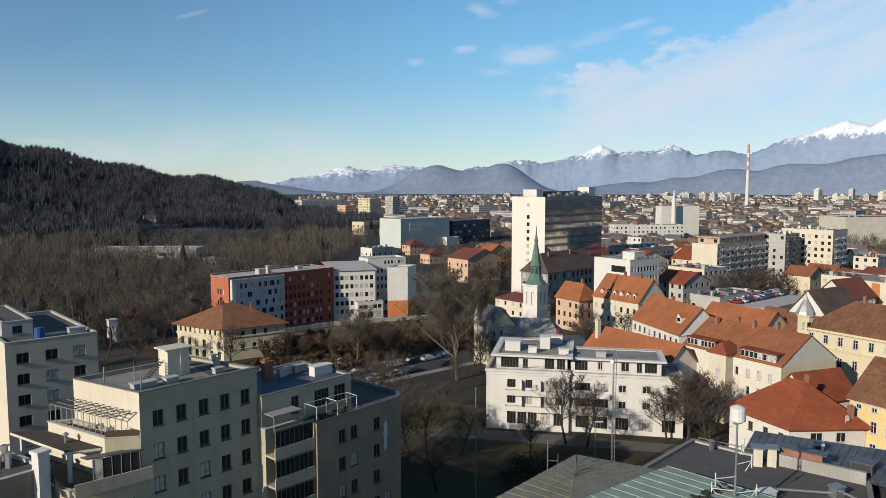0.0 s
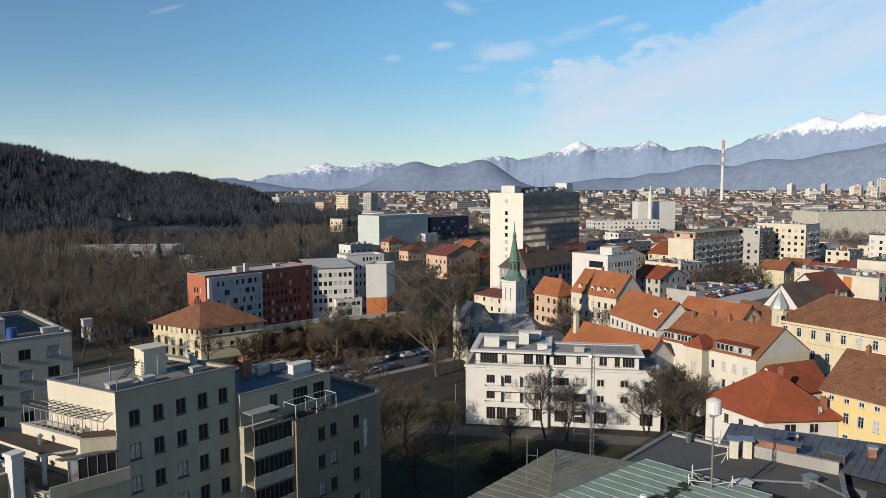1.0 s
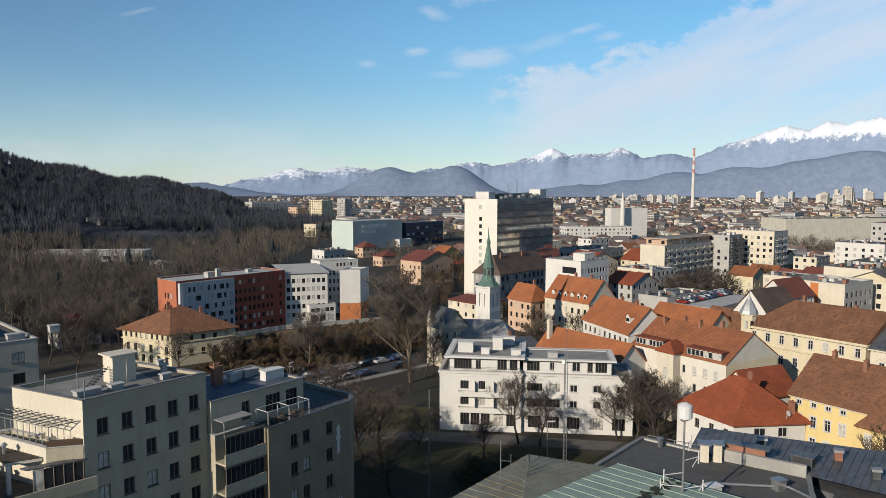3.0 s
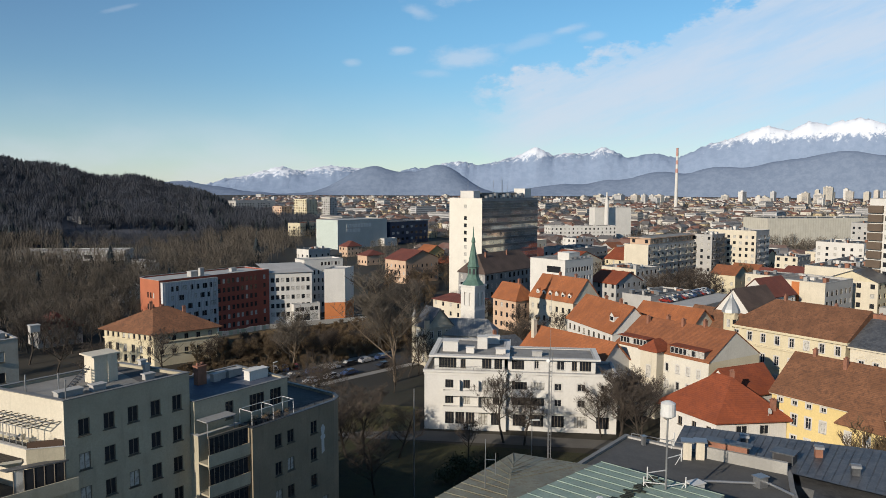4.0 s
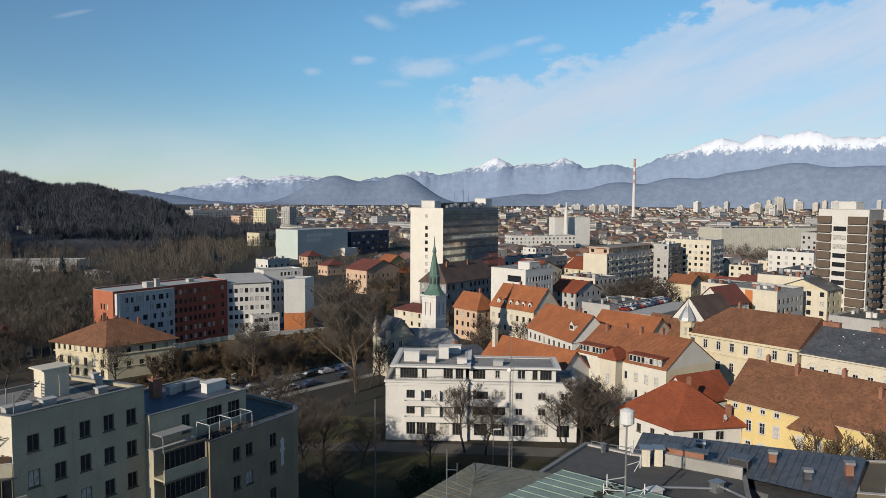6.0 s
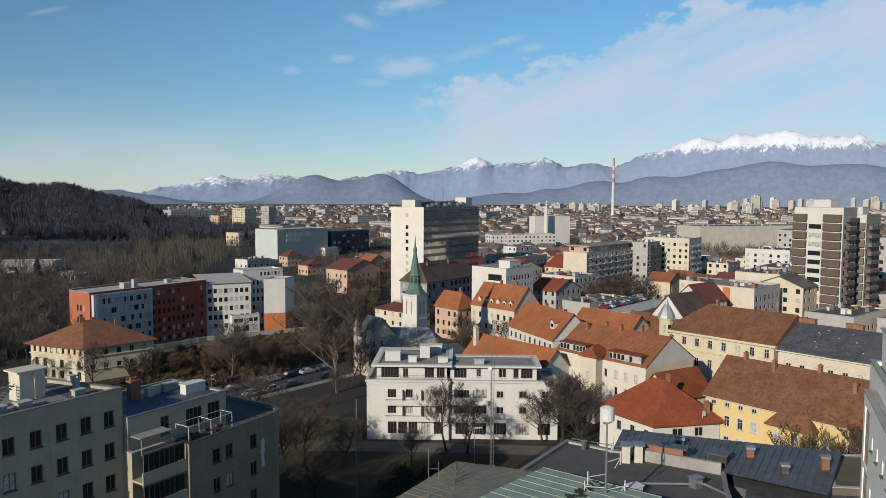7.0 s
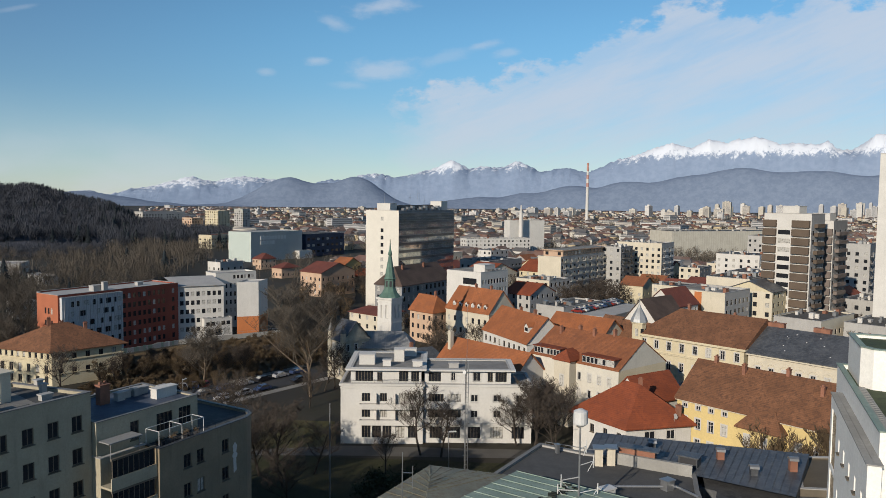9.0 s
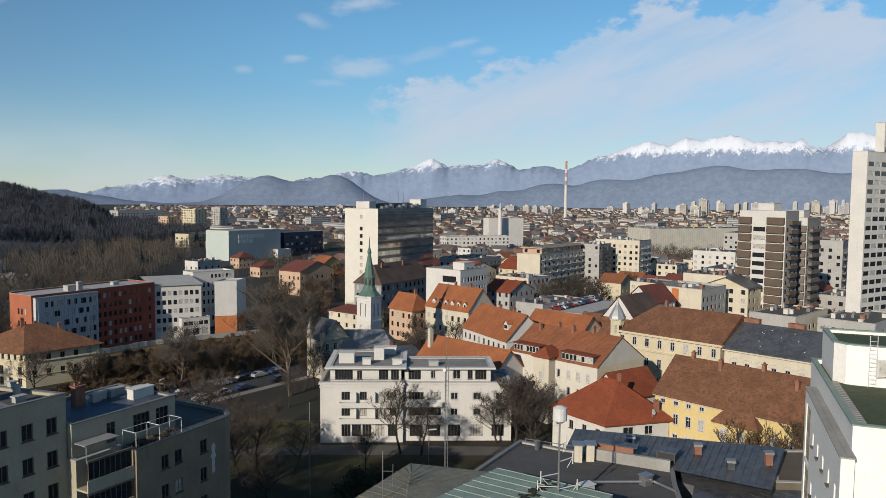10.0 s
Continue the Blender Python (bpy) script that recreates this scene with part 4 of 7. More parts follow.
building("penthouse", "white rooftop storey with overhanging roof edge", ph2, 14.0, WHITE, GRAVEL,
         {0: [(2.0, 11.7, 2.4, 1.8, "strip"), (5.6, 11.9, 0.9, 1.6, "white"), (10.2, 11.8, 1.5, 1.8, "white"), (12.8, 11.8, 1.0, 1.8, "dark"), (14.9, 11.7, 2.2, 1.9, "strip")]}, base=11.2, parapet=0.12, bands=((13.9, 0.9, 0.32),))
for s, n, dims in ((4.4, 5.6, (3.0, 2.4, 1.9)), (8.4, 3.8, (1.6, 1.2, 1.1)), (10.6, 8.6, (2.0, 2.4, 2.3)), (14.4, 3.6, (1.9, 1.3, 1.0)), (12.4, 13.2, (3.0, 1.6, 1.5))):
    on_roof(pnt, "roof_cabin", pose(*P2(s, n), 14.4, 0, 0, -11), dims, WHITE)
on_roof(blk2, "vent", pose(*P2(21.5, 4.4), 14.0, 0, 0, -11), (1.9, 1.2, 0.9), GREYW)

# ---------- villa and the red and white office row ----------
pv = quad((-58.5, 190.9), 35, 17.0, 18.0, 150)
wv = grid(18.0, 9, 1, 0.8, 1.3, 6.9, 3, 1.0, 0.8) + grid(18.0, 6, 1, 1.2, 2.0, 3.3, 3, 1.4, 1.2, "dark") + grid(18, 6, 1, 1.2, 1.9, 0.6, 3, 1.4, 1.2)
building("villa", "pale yellow villa with hipped brown tile roof", pv, 9.0, PALEYEL, TILE_B, {3: wv, 0: grid(17, 5, 2, 1.1, 1.7, 2.6, 3.6, 1.5, 1.5)}, top="hip", rise=5.2, along=0, hips=(7.5, 7.5), over=0.9,
         bands=((6.2, 0.25, 0.3), (2.9, 0.12, 0.2)), chimneys=((0.35, 0.5, 1.8), (0.62, 0.62, 1.6), (0.75, 0.35, 1.6)), chim_mat=BRICK, category="house")

O3, D3, N3 = Vector((-64.0, 218.7)), ray(46.5), ray(-43.5)


def P3(s, n):
    return O3 + D3 * s + N3 * n


# lighter copy of the red for the end faces, with sunlight in it
RED_LIT = mat("sunlit red cladding", (0.50, 0.17, 0.09), vary=0.08, stain=0.1)
pr = [P3(-0.5, -1.25), P3(39.6, -1.25), P3(39.6, -14.5), P3(2.4, -14.5), P3(0.3, -13.4), P3(-0.5, -11.4)]
wr = [(u, z, 0.95, 1.5, "dark") for z in (1.4, 4.3, 7.2, 10.1, 13.0, 15.9) for u in [20.6 + 1.75 * k for k in range(9)] + [38.2]]
red = building("office_building", "long brick-red office block with rows of slim windows", pr, 18.6, REDW, GREYW, {0: wr, 5: [(u, z, 0.8, 1.7, "dark") for u in (3.9, 5.5, 7.0) for z in (6.4, 9.9, 13.4)]}, parapet=0.4, face_walls={3: RED_LIT, 4: RED_LIT, 5: RED_LIT})
for s_, n_, dims in ((14.0, -6.0, (3.0, 2.4, 1.6)), (15.5, -4.0, (1.4, 1.2, 2.6)), (30.0, -8.0, (2.0, 1.6, 1.0))):
    on_roof(red, "vent", pose(*P3(s_, n_), 18.6, 0, 0, 46.5), dims, GREYW)
pg_ = [P3(0, 0), P3(18.8, 0), P3(18.8, -1.2), P3(0, -1.2)]
rnd = random.Random(4)
wg = []
for r in range(6):
    u = 2.6
    while u < 16.2:
        wd = rnd.choice((0.9, 0.9, 1.6))
        if rnd.random() < 0.8:
            wg.append((u + wd / 2, 1.2 + 2.85 * r, wd, 1.55, "dark"))
        u += wd + rnd.choice((0.8, 1.2, 1.8))
    wg.append((17.6, 1.2 + 2.85 * r, 0.8, 1.6, "dark"))
grey_front = building("office_building", "light grey panelled office front with scattered square windows", pg_, 17.8, STRIPE, GREYW, {0: wg}, parapet=0.5)
for k in range(17):
    g = Geo()
    g.prism([P3(0.6 + 1.1 * k, -0.001), P3(0.64 + 1.1 * k, -0.001), P3(0.64 + 1.1 * k, 0.09), P3(0.6 + 1.1 * k, 0.09)], 1.0, 18.2)
    part("fin", g, GREYW, grey_front)
pq = quad((-38.2, 249.2), 16, 15.0, 15.0, 112)
wing = building("office_building", "white office wing with regular rows of windows", pq, 17.2, WHITE, COPPER, {0: grid(15.0, 8, 5, 1.1, 1.5, 2.4, 2.95, 1.0, 0.8, "dark")}, parapet=0.3)
g = Geo()
a, b, c, d = inset(pq, -0.6)
g.face((*a, 17.62), (*b, 17.62), (*c, 19.3), (*d, 19.3))
g.face((*a, 17.5), (*b, 17.5), (*b, 17.62), (*a, 17.62))
g.face((*b, 17.5), (*c, 19.18), (*c, 19.3), (*b, 17.62))
part("roof_sheet", g, GREYW, wing, "pale sloping sheet metal roof")
ta, tb, tc = Vector((-19.5, 253.0)), Vector((-12.4, 253.8)), Vector((-9.7, 262.2))
pk = [ta, tb, tc, ta + tc - tb]
building("office_building", "blank white tower end on an orange plinth", pk, 18.1, WHITE, WHITE, {}, base=6.62, parapet=0.3)
building("plinth", "orange clad base of the white tower end", pk, 6.45, ORANGE, ORANGE, {}, parapet=0.1, coping=ORANGE)
pk2 = quad((-27.8, 268.2), 30, 15.6, 8.5, 120)
building("office_building", "white stair tower with louvred parapet", pk2, 19.4, WHITE, GREYW, {0: grid(15.6, 3, 5, 0.7, 1.6, 2.4, 3.0, 3.6, 8.0, "dark") + grid(15.6, 6, 1, 0.9, 1.3, 17.6, 3, 6.6, 1.0, "dark"), 3: grid(8.5, 2, 5, 0.8, 1.4, 2, 3.0, 1.5, 1.5, "dark")}, parapet=0.5)
building("entrance_pavilion", "low white glazed pavilion before the office wing", quad((-29.6, 249.0), 26, 9.5, 2.4), 6.4, WHITE, GREYW, {0: grid(9.5, 5, 1, 1.4, 1.3, 4.2, 3, 0.6, 0.6, "strip") + grid(9.5, 3, 1, 2.2, 2.2, 0.9, 3, 0.6, 0.6, "strip")}, parapet=0.3, category="pavilion")
yard = mat("pale blue court surface", (0.20, 0.235, 0.27), vary=0.12, big=0.3)
plain("sports_court", "pale blue-grey fenced court beside the office row", "court", [(-51.5, 229.4), (-38.5, 241.5), (-42.5, 246.0), (-51.0, 237.5)], 0.03, yard)
gw = thing("boundary_wall", 0, 0, 0, "low boundary wall with patchy pale and turquoise paint", "wall")
rw = random.Random(14)
p_, q_ = Vector((-51.2, 228.0)), Vector((-36.6, 241.2))
for k in range(26):
    a, b = p_.lerp(q_, k / 26), p_.lerp(q_, (k + 0.97) / 26)
    nn = (q_ - p_).normalized()
    nn = Vector((-nn.y, nn.x)) * 0.25
    g = Geo()
    g.prism([a, b, b + nn, a + nn], 0, 1.5 + rw.uniform(-0.15, 0.2))
    part("panel", g, rw.choice((GREYW, WHITE, COPPER, GREYW, CONC)), gw)
ew = thing("retaining_wall", 0, 0, 0, "long grey concrete retaining wall with railing", "wall")
p_, q_ = Vector((-36.4, 241.0)), Vector((-3.0, 255.0))
g = Geo()
nn = (q_ - p_).normalized()
nn = Vector((-nn.y, nn.x)) * 0.4
g.prism([p_, q_, q_ + nn, p_ + nn], 0, 1.5)
part("wall", g, CONC, ew)
g = Geo()
g.tube((*p_, 2.3), (*q_, 2.3), 0.04, 0.04, 4)
for k in range(22):
    a = p_.lerp(q_, k / 21)
    g.tube((*a, 1.5), (*a, 2.3), 0.03, 0.03, 4)
part("railing", g, STEEL, ew)

# ---------- brewery ----------
pu = quad((-31.7, 544.1), 45, 52, 24.3, 135)
un = building("brewery_building", "large windowless pale grey brewery hall", pu, 21.4, mat("pale cladding", (0.62, 0.61, 0.57), vary=0.06, big=0.1), GREYW, {}, parapet=0.4, face_walls={3: PALEG})
for count, z in ((9, 16.0), (5, 12.4)):
    for k in range(count):
        g = Geo()
        g.box(9.0 + 2.9 * k, 11.2 + 2.9 * k, -0.25, -0.02, z, z + 2.6, pose(-31.7, 544.1, 0, 0, 0, 45))
        part("sign_bar", g, WHITEM, un)
building("brewery_annex", "low white annex beside the brewery hall", quad((3, 572), 45, 14, 6, 135), 6, WHITE, GREYW, {}, parapet=0.2)
building("brewery_building", "dark blue glazed brewery plant building", quad((8, 590), 45, 46, 30, 135), 18, mat("dark blue cladding", (0.03, 0.05, 0.10), rough=0.5), FELT, {0: grid(46, 8, 3, 3, 2, 3, 5, 2, 2)}, parapet=0.3)

# ---------- headquarters tower ----------
H0 = Vector((41.7, 297.1))


def P4(s, n):
    return H0 + ray(45) * s + ray(-45) * n


phq = [P4(0, 0), P4(42, 0), P4(42, -17.4), P4(0, -17.4)]
hq = building("office_tower", "tall office tower with blank cream end wall and dark glass front", phq, 42.0, GREY, FELT,
              {3: [(8.7, 2.6 + 3.05 * k, 1.5, 1.6, "dark") for k in range(12) if k != 11] + [(8.7, 38.0, 1.5, 1.6, "dark")]}, parapet=0.3, face_walls={3: mat("pale concrete panels", (0.86, 0.82, 0.73), vary=0.04, stain=0.08)})
ROW_, COL_ = 13, 16
pane_m = Geo()
pane_m.box(0.06, 42 / COL_ - 0.06, -0.12, 0.0, 0.0, 1.85)
pane_m = pane_m.mesh("pane", CURTAIN)
for r in range(ROW_):
    g = Geo()
    z = 1.2 + r * 3.08
    g.box(0, 42, -0.10, 0, z + 1.95, z + 2.95, pose(*H0, 0, 0, 0, 45))
    part("spandrel", g, mat("dark spandrel glass", (0.15, 0.158, 0.165), rough=0.16, vary=0.4, big=0.12, spec=0.8), hq)
    for c in range(COL_):
        ob = new("pane", pane_m)
        ob.parent = hq
        ob.matrix_basis = pose(*P4(c * 42 / COL_, 0), z + 0.02, 0, 0, 45)
on_roof(hq, "plant_room", pose(*P4(3.6, -9), 42, 0, 0, 45), (4.5, 7, 3.2), WHITE)
on_roof(hq, "plant_room", pose(*P4(22, -10), 42, 0, 0, 45), (26, 6, 2.4), SLATE)
on_roof(hq, "plant_room", pose(*P4(38.5, -6), 42, 0, 0, 45), (5, 6, 4.2), WHITE)
for k in range(9):
    on_roof(hq, "vent", pose(*P4(8 + 3.2 * k, -3.5), 42, 0, 0, 45), (1.6, 1.3, 1.2 + 0.5 * (k % 3)), STEEL)
for s, t in ((2.0, 5.5), (9, 4.5), (20, 5.8), (26, 7.4), (27, 6.5), (31, 4.4)):
    g = Geo()
    g.tube((*P4(s, -9), 42), (*P4(s, -9), 42 + t + 2), 0.09, 0.05, 5)
    g.tube((*P4(s - 0.6, -9), 42 + t), (*P4(s + 0.6, -9), 42 + t), 0.04, 0.04, 4)
    part("antenna", g, STEEL, hq)

# this roof and the grey walls are darkened to paint the tower's shadow
DIM_TILE = mat("dark brown and shaded tile", (0.12, 0.085, 0.07), vary=0.25, ribs=(0.36, 1), bump=0.5)
pm = quad((39.6, 272.1), 45, 36, 13, 135)
building("office_building", "grey old office block with steep dark roof", pm, 14.2, GREY, DIM_TILE, {0: grid(36, 12, 4, 1.3, 1.9, 1.4, 3.3, 1.0, 1.0, "cross"), 3: grid(13, 4, 4, 1.3, 1.9, 1.4, 3.3)}, top="hip", rise=6.5, along=0, hips=(4, 4),
         bands=((13.6, 0.3, 0.5),), chimneys=((0.2, 0.4, 2.0), (0.6, 0.4, 2.0)))

# ---------- church ----------
ch = thing("church", 25.6, 199.0, 0, "small church with white tower and green copper spire", "church", turn=45)
tw = [Vector(p) for p in ((-2.4, -2.4), (2.4, -2.4), (2.4, 2.4), (-2.4, 2.4))]
g = Geo()
for i in range(4):
    hs = [(1.1, 2.0, 14.3, 17.9), (2.8, 3.7, 14.3, 17.9), (2.0, 2.8, 8.0, 10.2)] if i in (0, 3) else []
    wall_run(g, tw[i], tw[(i + 1) % 4], 0, 19.6, hs, 0.35)
part("tower", g, WHITE, ch)
for out_, z0, z1 in ((0.35, 19.5, 20.0), (0.12, 12.8, 13.2), (0.12, 18.6, 18.8)):
    g = Geo()
    g.prism(inset(tw, -out_), z0, z1)
    part("cornice", g, WHITE, ch)


def spire_ring(r, z, sides=8):
    return [(r * math.cos(2 * math.pi * (k + 0.5) / sides), r * math.sin(2 * math.pi * (k + 0.5) / sides), z) for k in range(sides)]


g = Geo()
prof = [(3.2, 20.0), (2.9, 20.4), (2.2, 21.2), (1.8, 22.0), (1.6, 22.6), (1.5, 24.8), (1.8, 25.0), (1.5, 25.4), (0.5, 31.0), (0.4, 31.4), (0.62, 31.8), (0.5, 32.4), (0.25, 33.2), (0.06, 36.0)]
for (r0, z0), (r1, z1) in zip(prof, prof[1:]):
    a, b = spire_ring(r0, z0), spire_ring(r1, z1)
    for k in range(8):
        j = (k + 1) % 8
        g.face(a[k], a[j], b[j], b[k])
part("spire", g, COPPER_D, ch, "green copper spire with lantern")
for k in range(8):
    a = 2 * math.pi * (k + 0.0) / 8 + math.pi / 8 * 0
    o = Geo()
    o.box(-0.3, 0.3, -0.08, 0.05, 22.9, 24.5, pose(0, 0, 0, 0, 0, 45 * k) @ pose(0, -1.4, 0))
    part("louvre", o, DARKM, ch)
nave = [Vector(p) for p in ((12, 190), (30, 186), (32, 196), (14, 200))]
building("church_nave", "church nave with grey sheet metal roof", nave, 8.0, WHITE, mat("grey zinc roof", (0.36, 0.36, 0.35), rough=0.7, vary=0.12, big=0.3, ribs=(0.6, 0)), {0: grid(18, 4, 1, 1.4, 3.4, 2.5, 4, 2, 2, "cross")}, top="hip", rise=3.4, along=0, hips=(3, 3))
STONE = mat("aged pale stone", (0.60, 0.545, 0.43), vary=0.15, stain=0.35, big=0.6)
on_ = quad((12.0, 186.5), 30, 8, 6.0, 120)
orn = building("town_house", "ornate pale house with small gable and tile roof", on_, 10.5, STONE, SLATE, {0: grid(8, 3, 3, 1.0, 1.8, 1.2, 3.1, style="cross"), 3: grid(6.0, 2, 3, 1.0, 1.8, 1.2, 3.1, style="cross")},
               top="gable", rise=4.4, along=1, bands=((10.0, 0.3, 0.4), (6.8, 0.15, 0.25), (3.6, 0.15, 0.25)), category="house")
for fu in (0.0, 1.0):
    c = Vector(on_[0]).lerp(Vector(on_[3]), fu)
    g = Geo()
    g.prism([c + Vector((0.75 * math.cos(k * math.pi / 4), 0.75 * math.sin(k * math.pi / 4))) for k in range(8)], 0, 12.4)
    tr_ = part("corner_turret", g, STONE, orn)
    g = Geo()
    lo_ = [(c.x + 0.95 * math.cos(k * math.pi / 4), c.y + 0.95 * math.sin(k * math.pi / 4), 12.4) for k in range(8)]
    for k in range(8):
        g.face(lo_[k], lo_[(k + 1) % 8], (c.x, c.y, 14.6))
    part("cone_roof", g, SLATE, tr_)
building("town_house", "dark roofed house behind the white block", quad((24, 166), 20, 14, 10, 110), 7.0, GREYW, SLATE, {}, top="hip", rise=3.6, along=0, hips=(3, 3), category="house", chimneys=((0.4, 0.5, 1.6),))

# ---------- town houses with clay roofs ----------
p11 = quad((62.6, 241.5), 38, 16, 15.4, 128)
b11 = building("office_building", "white modernist office block with window bands", p11, 21.6, WHITE, GRAVEL, {0: grid(16, 9, 5, 1.0, 1.6, 5.0, 3.2, 0.8, 0.8, "dark"), 3: [(10.5, 17.6, 6.0, 2.2, "strip"), (10.5, 13.0, 6.0, 2.2, "strip")]}, parapet=0.5)
on_roof(b11, "plant_room", pose(66, 250, 21.6, 0, 0, 38), (6, 5, 2.6), WHITE)
for k in range(5):
    on_roof(b11, "vent", pose(66 + 2 * k, 246 + 1.5 * k, 21.6, 0, 0, 38), (1, 1, 1.0), STEEL)

p12 = quad((58.3, 214.5), 33, 12.6, 18.8, 123)
h12 = building("town_house", "cream town house with steep orange roof and dormers", p12, 12.0, CREAM, TILE, {3: grid(18.8, 7, 3, 1.0, 1.7, 1.2, 3.5, 1.0, 1.0, "cross"), 0: [(6.3, 13.2, 0.9, 1.2, "dark"), (3.0, 9.0, 0.9, 1.4, "dark"), (9.0, 9.0, 0.9, 1.4, "dark")][1:]},
               top="gable", rise=6.6, along=1, face_walls={0: PINK}, category="house", chimneys=((0.5, 0.25, 1.2), (0.5, 0.6, 1.2), (0.6, 0.85, 1.2)), bands=((11.6, 0.2, 0.35),), over=0.3)
for k in range(6):
    xy = Vector(p12[0]) + ray(123) * (2.4 + 2.7 * k) + ray(33) * 0.9
    dormer(h12, xy, 12.6, -57, 1.3, 1.4, 2.5, WHITE, TILE, "gable")
building("town_house", "pale house with orange tile roof beside the square", quad((43.5, 229.5), 33, 9, 11, 123), 10.5, PINK, TILE, {3: grid(11, 4, 3, 1.0, 1.6, 1.2, 3.2, style="cross"), 0: grid(9, 3, 3, 1.0, 1.6, 1.2, 3.2, style="cross")}, top="hip", rise=4.6, along=1, hips=(3, 0.0), category="house", chimneys=((0.5, 0.3, 1.6),))
p13 = quad((58.9, 178.7), 18, 13.0, 23.5, 104)
h13 = building("town_house", "white town house with long orange clay roof", p13, 10.0, WHITE, TILE, {3: grid(23.5, 9, 3, 1.0, 1.5, 0.9, 3.1, 1.0, 0.8, "dark")}, top="gable", rise=6.2, along=1, category="house", chimneys=((0.5, 0.25, 1.2), (0.55, 0.6, 1.4)), bands=((9.5, 0.2, 0.35),))
dormer(h13, Vector(p13[0]) + ray(104) * 3.4 + ray(18) * 2.0, 12.2, -76, 2.0, 1.5, 3, WHITE, TILE, "gable")
p14 = quad((44.6, 144.2), 30, 10.5, 24.0, 121)
h14 = building("town_house", "low house with bright orange clay roof", p14, 9.4, WHITE, TILE, {3: grid(24, 8, 2, 1.0, 1.5, 2.0, 3.4, 1.2, 1.2)}, top="gable", rise=5.0, along=1, category="house")
chimney(h14, Vector(p14[0]) + ray(121) * 22.4 + ray(30) * 3.0, 11.6, 4.6, CREAM, 30, 1.0, 0.9)

p15 = quad((62.9, 132.6), 27, 15.8, 23.0, 121)
# gable face 0 is lightened to stand for sun that hardly reaches it
h15 = building("town_house", "cream town house with tiled roof, wide dormers and bare gable", p15, 13.3, mat("whitish cream render", (0.80, 0.76, 0.66), vary=0.05, stain=0.2), TILE_O, {3: [(u, z, 0.8, 1.7, "white") for u in (13.4, 16.0, 18.4, 20.8) for z in (2.4, 6.4, 9.8)] + [(u, z, 0.8, 1.5, "white") for u in (2.0, 4.4, 6.6) for z in (2.0, 5.4)]},
               top="gable", rise=5.2, along=1, category="house", chimneys=((0.5, 0.3, 1.4), (0.45, 0.5, 1.6), (0.55, 0.72, 1.4), (0.4, 0.86, 1.6)), over=0.12, face_walls={0: mat("sun-brightened tan gable render", (0.80, 0.70, 0.50), vary=0.06, stain=0.2)}, chim_mat=BRICK)
for v0, wd in ((5.2, 8.0), (18.6, 7.2)):
    dormer(h15, Vector(p15[0]) + ray(121) * v0 + ray(27) * 0.35, 13.5, -58, wd, 1.7, 3.8, SLATE, TILE_R, "shed", 8)
pt15 = [Vector(p15[0]) + ray(122) * 14.4 - ray(33) * 2.2, Vector(p15[0]) + ray(122) * 10.4 - ray(33) * 2.2, Vector(p15[0]) + ray(122) * 10.4 + ray(33) * 3, Vector(p15[0]) + ray(122) * 14.4 + ray(33) * 3]
pt15 = [pt15[1], pt15[2], pt15[3], pt15[0]]
building("stair_tower", "cream stair tower with tiled hip roof", pt15, 14.0, CREAM, TILE_R, {3: [(2.0, 8.4, 0.9, 2.4, "white"), (2.0, 4.4, 0.9, 2.4, "white")]}, top="hip", rise=1.8, along=0, hips=(1.8, 1.8), over=0.35)

p16 = quad((55.3, 113.2), 2, 12.5, 12.5, 113)
h16 = building("town_house", "low white house with red sheet and tile hip roof", p16, 8.7, WHITE, TILE_R, {0: [(4.6, 5.9, 2.0, 1.6, "white"), (8.6, 5.9, 1.6, 1.6, "white")], 3: grid(12.5, 4, 1, 1.0, 1.5, 5.6, 3)}, top="hip", rise=5.8, along=1, hips=(5.0, 5.6), category="house", over=0.7)
building("town_house", "red tiled rear wing of the low white house", quad((62.6, 121.0), 20, 10.5, 8.0, 110), 10.2, WHITE, TILE_R, {}, top="gable", rise=4.0, along=0, category="house")
chimney(h16, (60.4, 118.4), 11.6, 3.8, BRICK, 0, 0.6, 0.6)
chimney(h16, (65.6, 114.2), 8.9, 2.6, BRICK, 0, 0.8, 0.7)
g = Geo()
dish = thing("satellite_dish", 64.4, 113.4, 8.9, "white satellite dish on a roof edge", "satellite dish")
g.tube((0, 0, 0), (0, 0, 1.0), 0.04, 0.04, 5)
g.tube((0, -0.1, 1.0), (0.1, -0.3, 1.1), 0.15, 0.5, 12)
part("bowl", g, WHITEM, dish)

p17 = quad((82.5, 88.5), 30, 15, 32.0, 120)
w17 = []
for u in (1.5, 4.0, 6.4, 8.8):
    w17 += [(u, 4.0, 1.0, 1.9, "cross"), (u, 7.6, 1.0, 1.9, "cross"), (u, 11.0, 0.9, 0.8, "white")]
w17 += [(u, z, 1.0, 1.9, "cross") for u in (15, 18, 21, 24, 27) for z in (4.0, 7.6)]
h17 = building("town_house", "yellow town house with white windows and old brown roof", p17, 12.6, YELLOW, TILE_B, {3: w17}, top="gable", rise=5.6, along=1, category="house", chimneys=((0.5, 0.9, 1.2), (0.42, 0.72, 1.8), (0.5, 0.5, 1.2), (0.35, 0.3, 1.6)), bands=((12.1, 0.3, 0.4),), band_mat=CREAM)
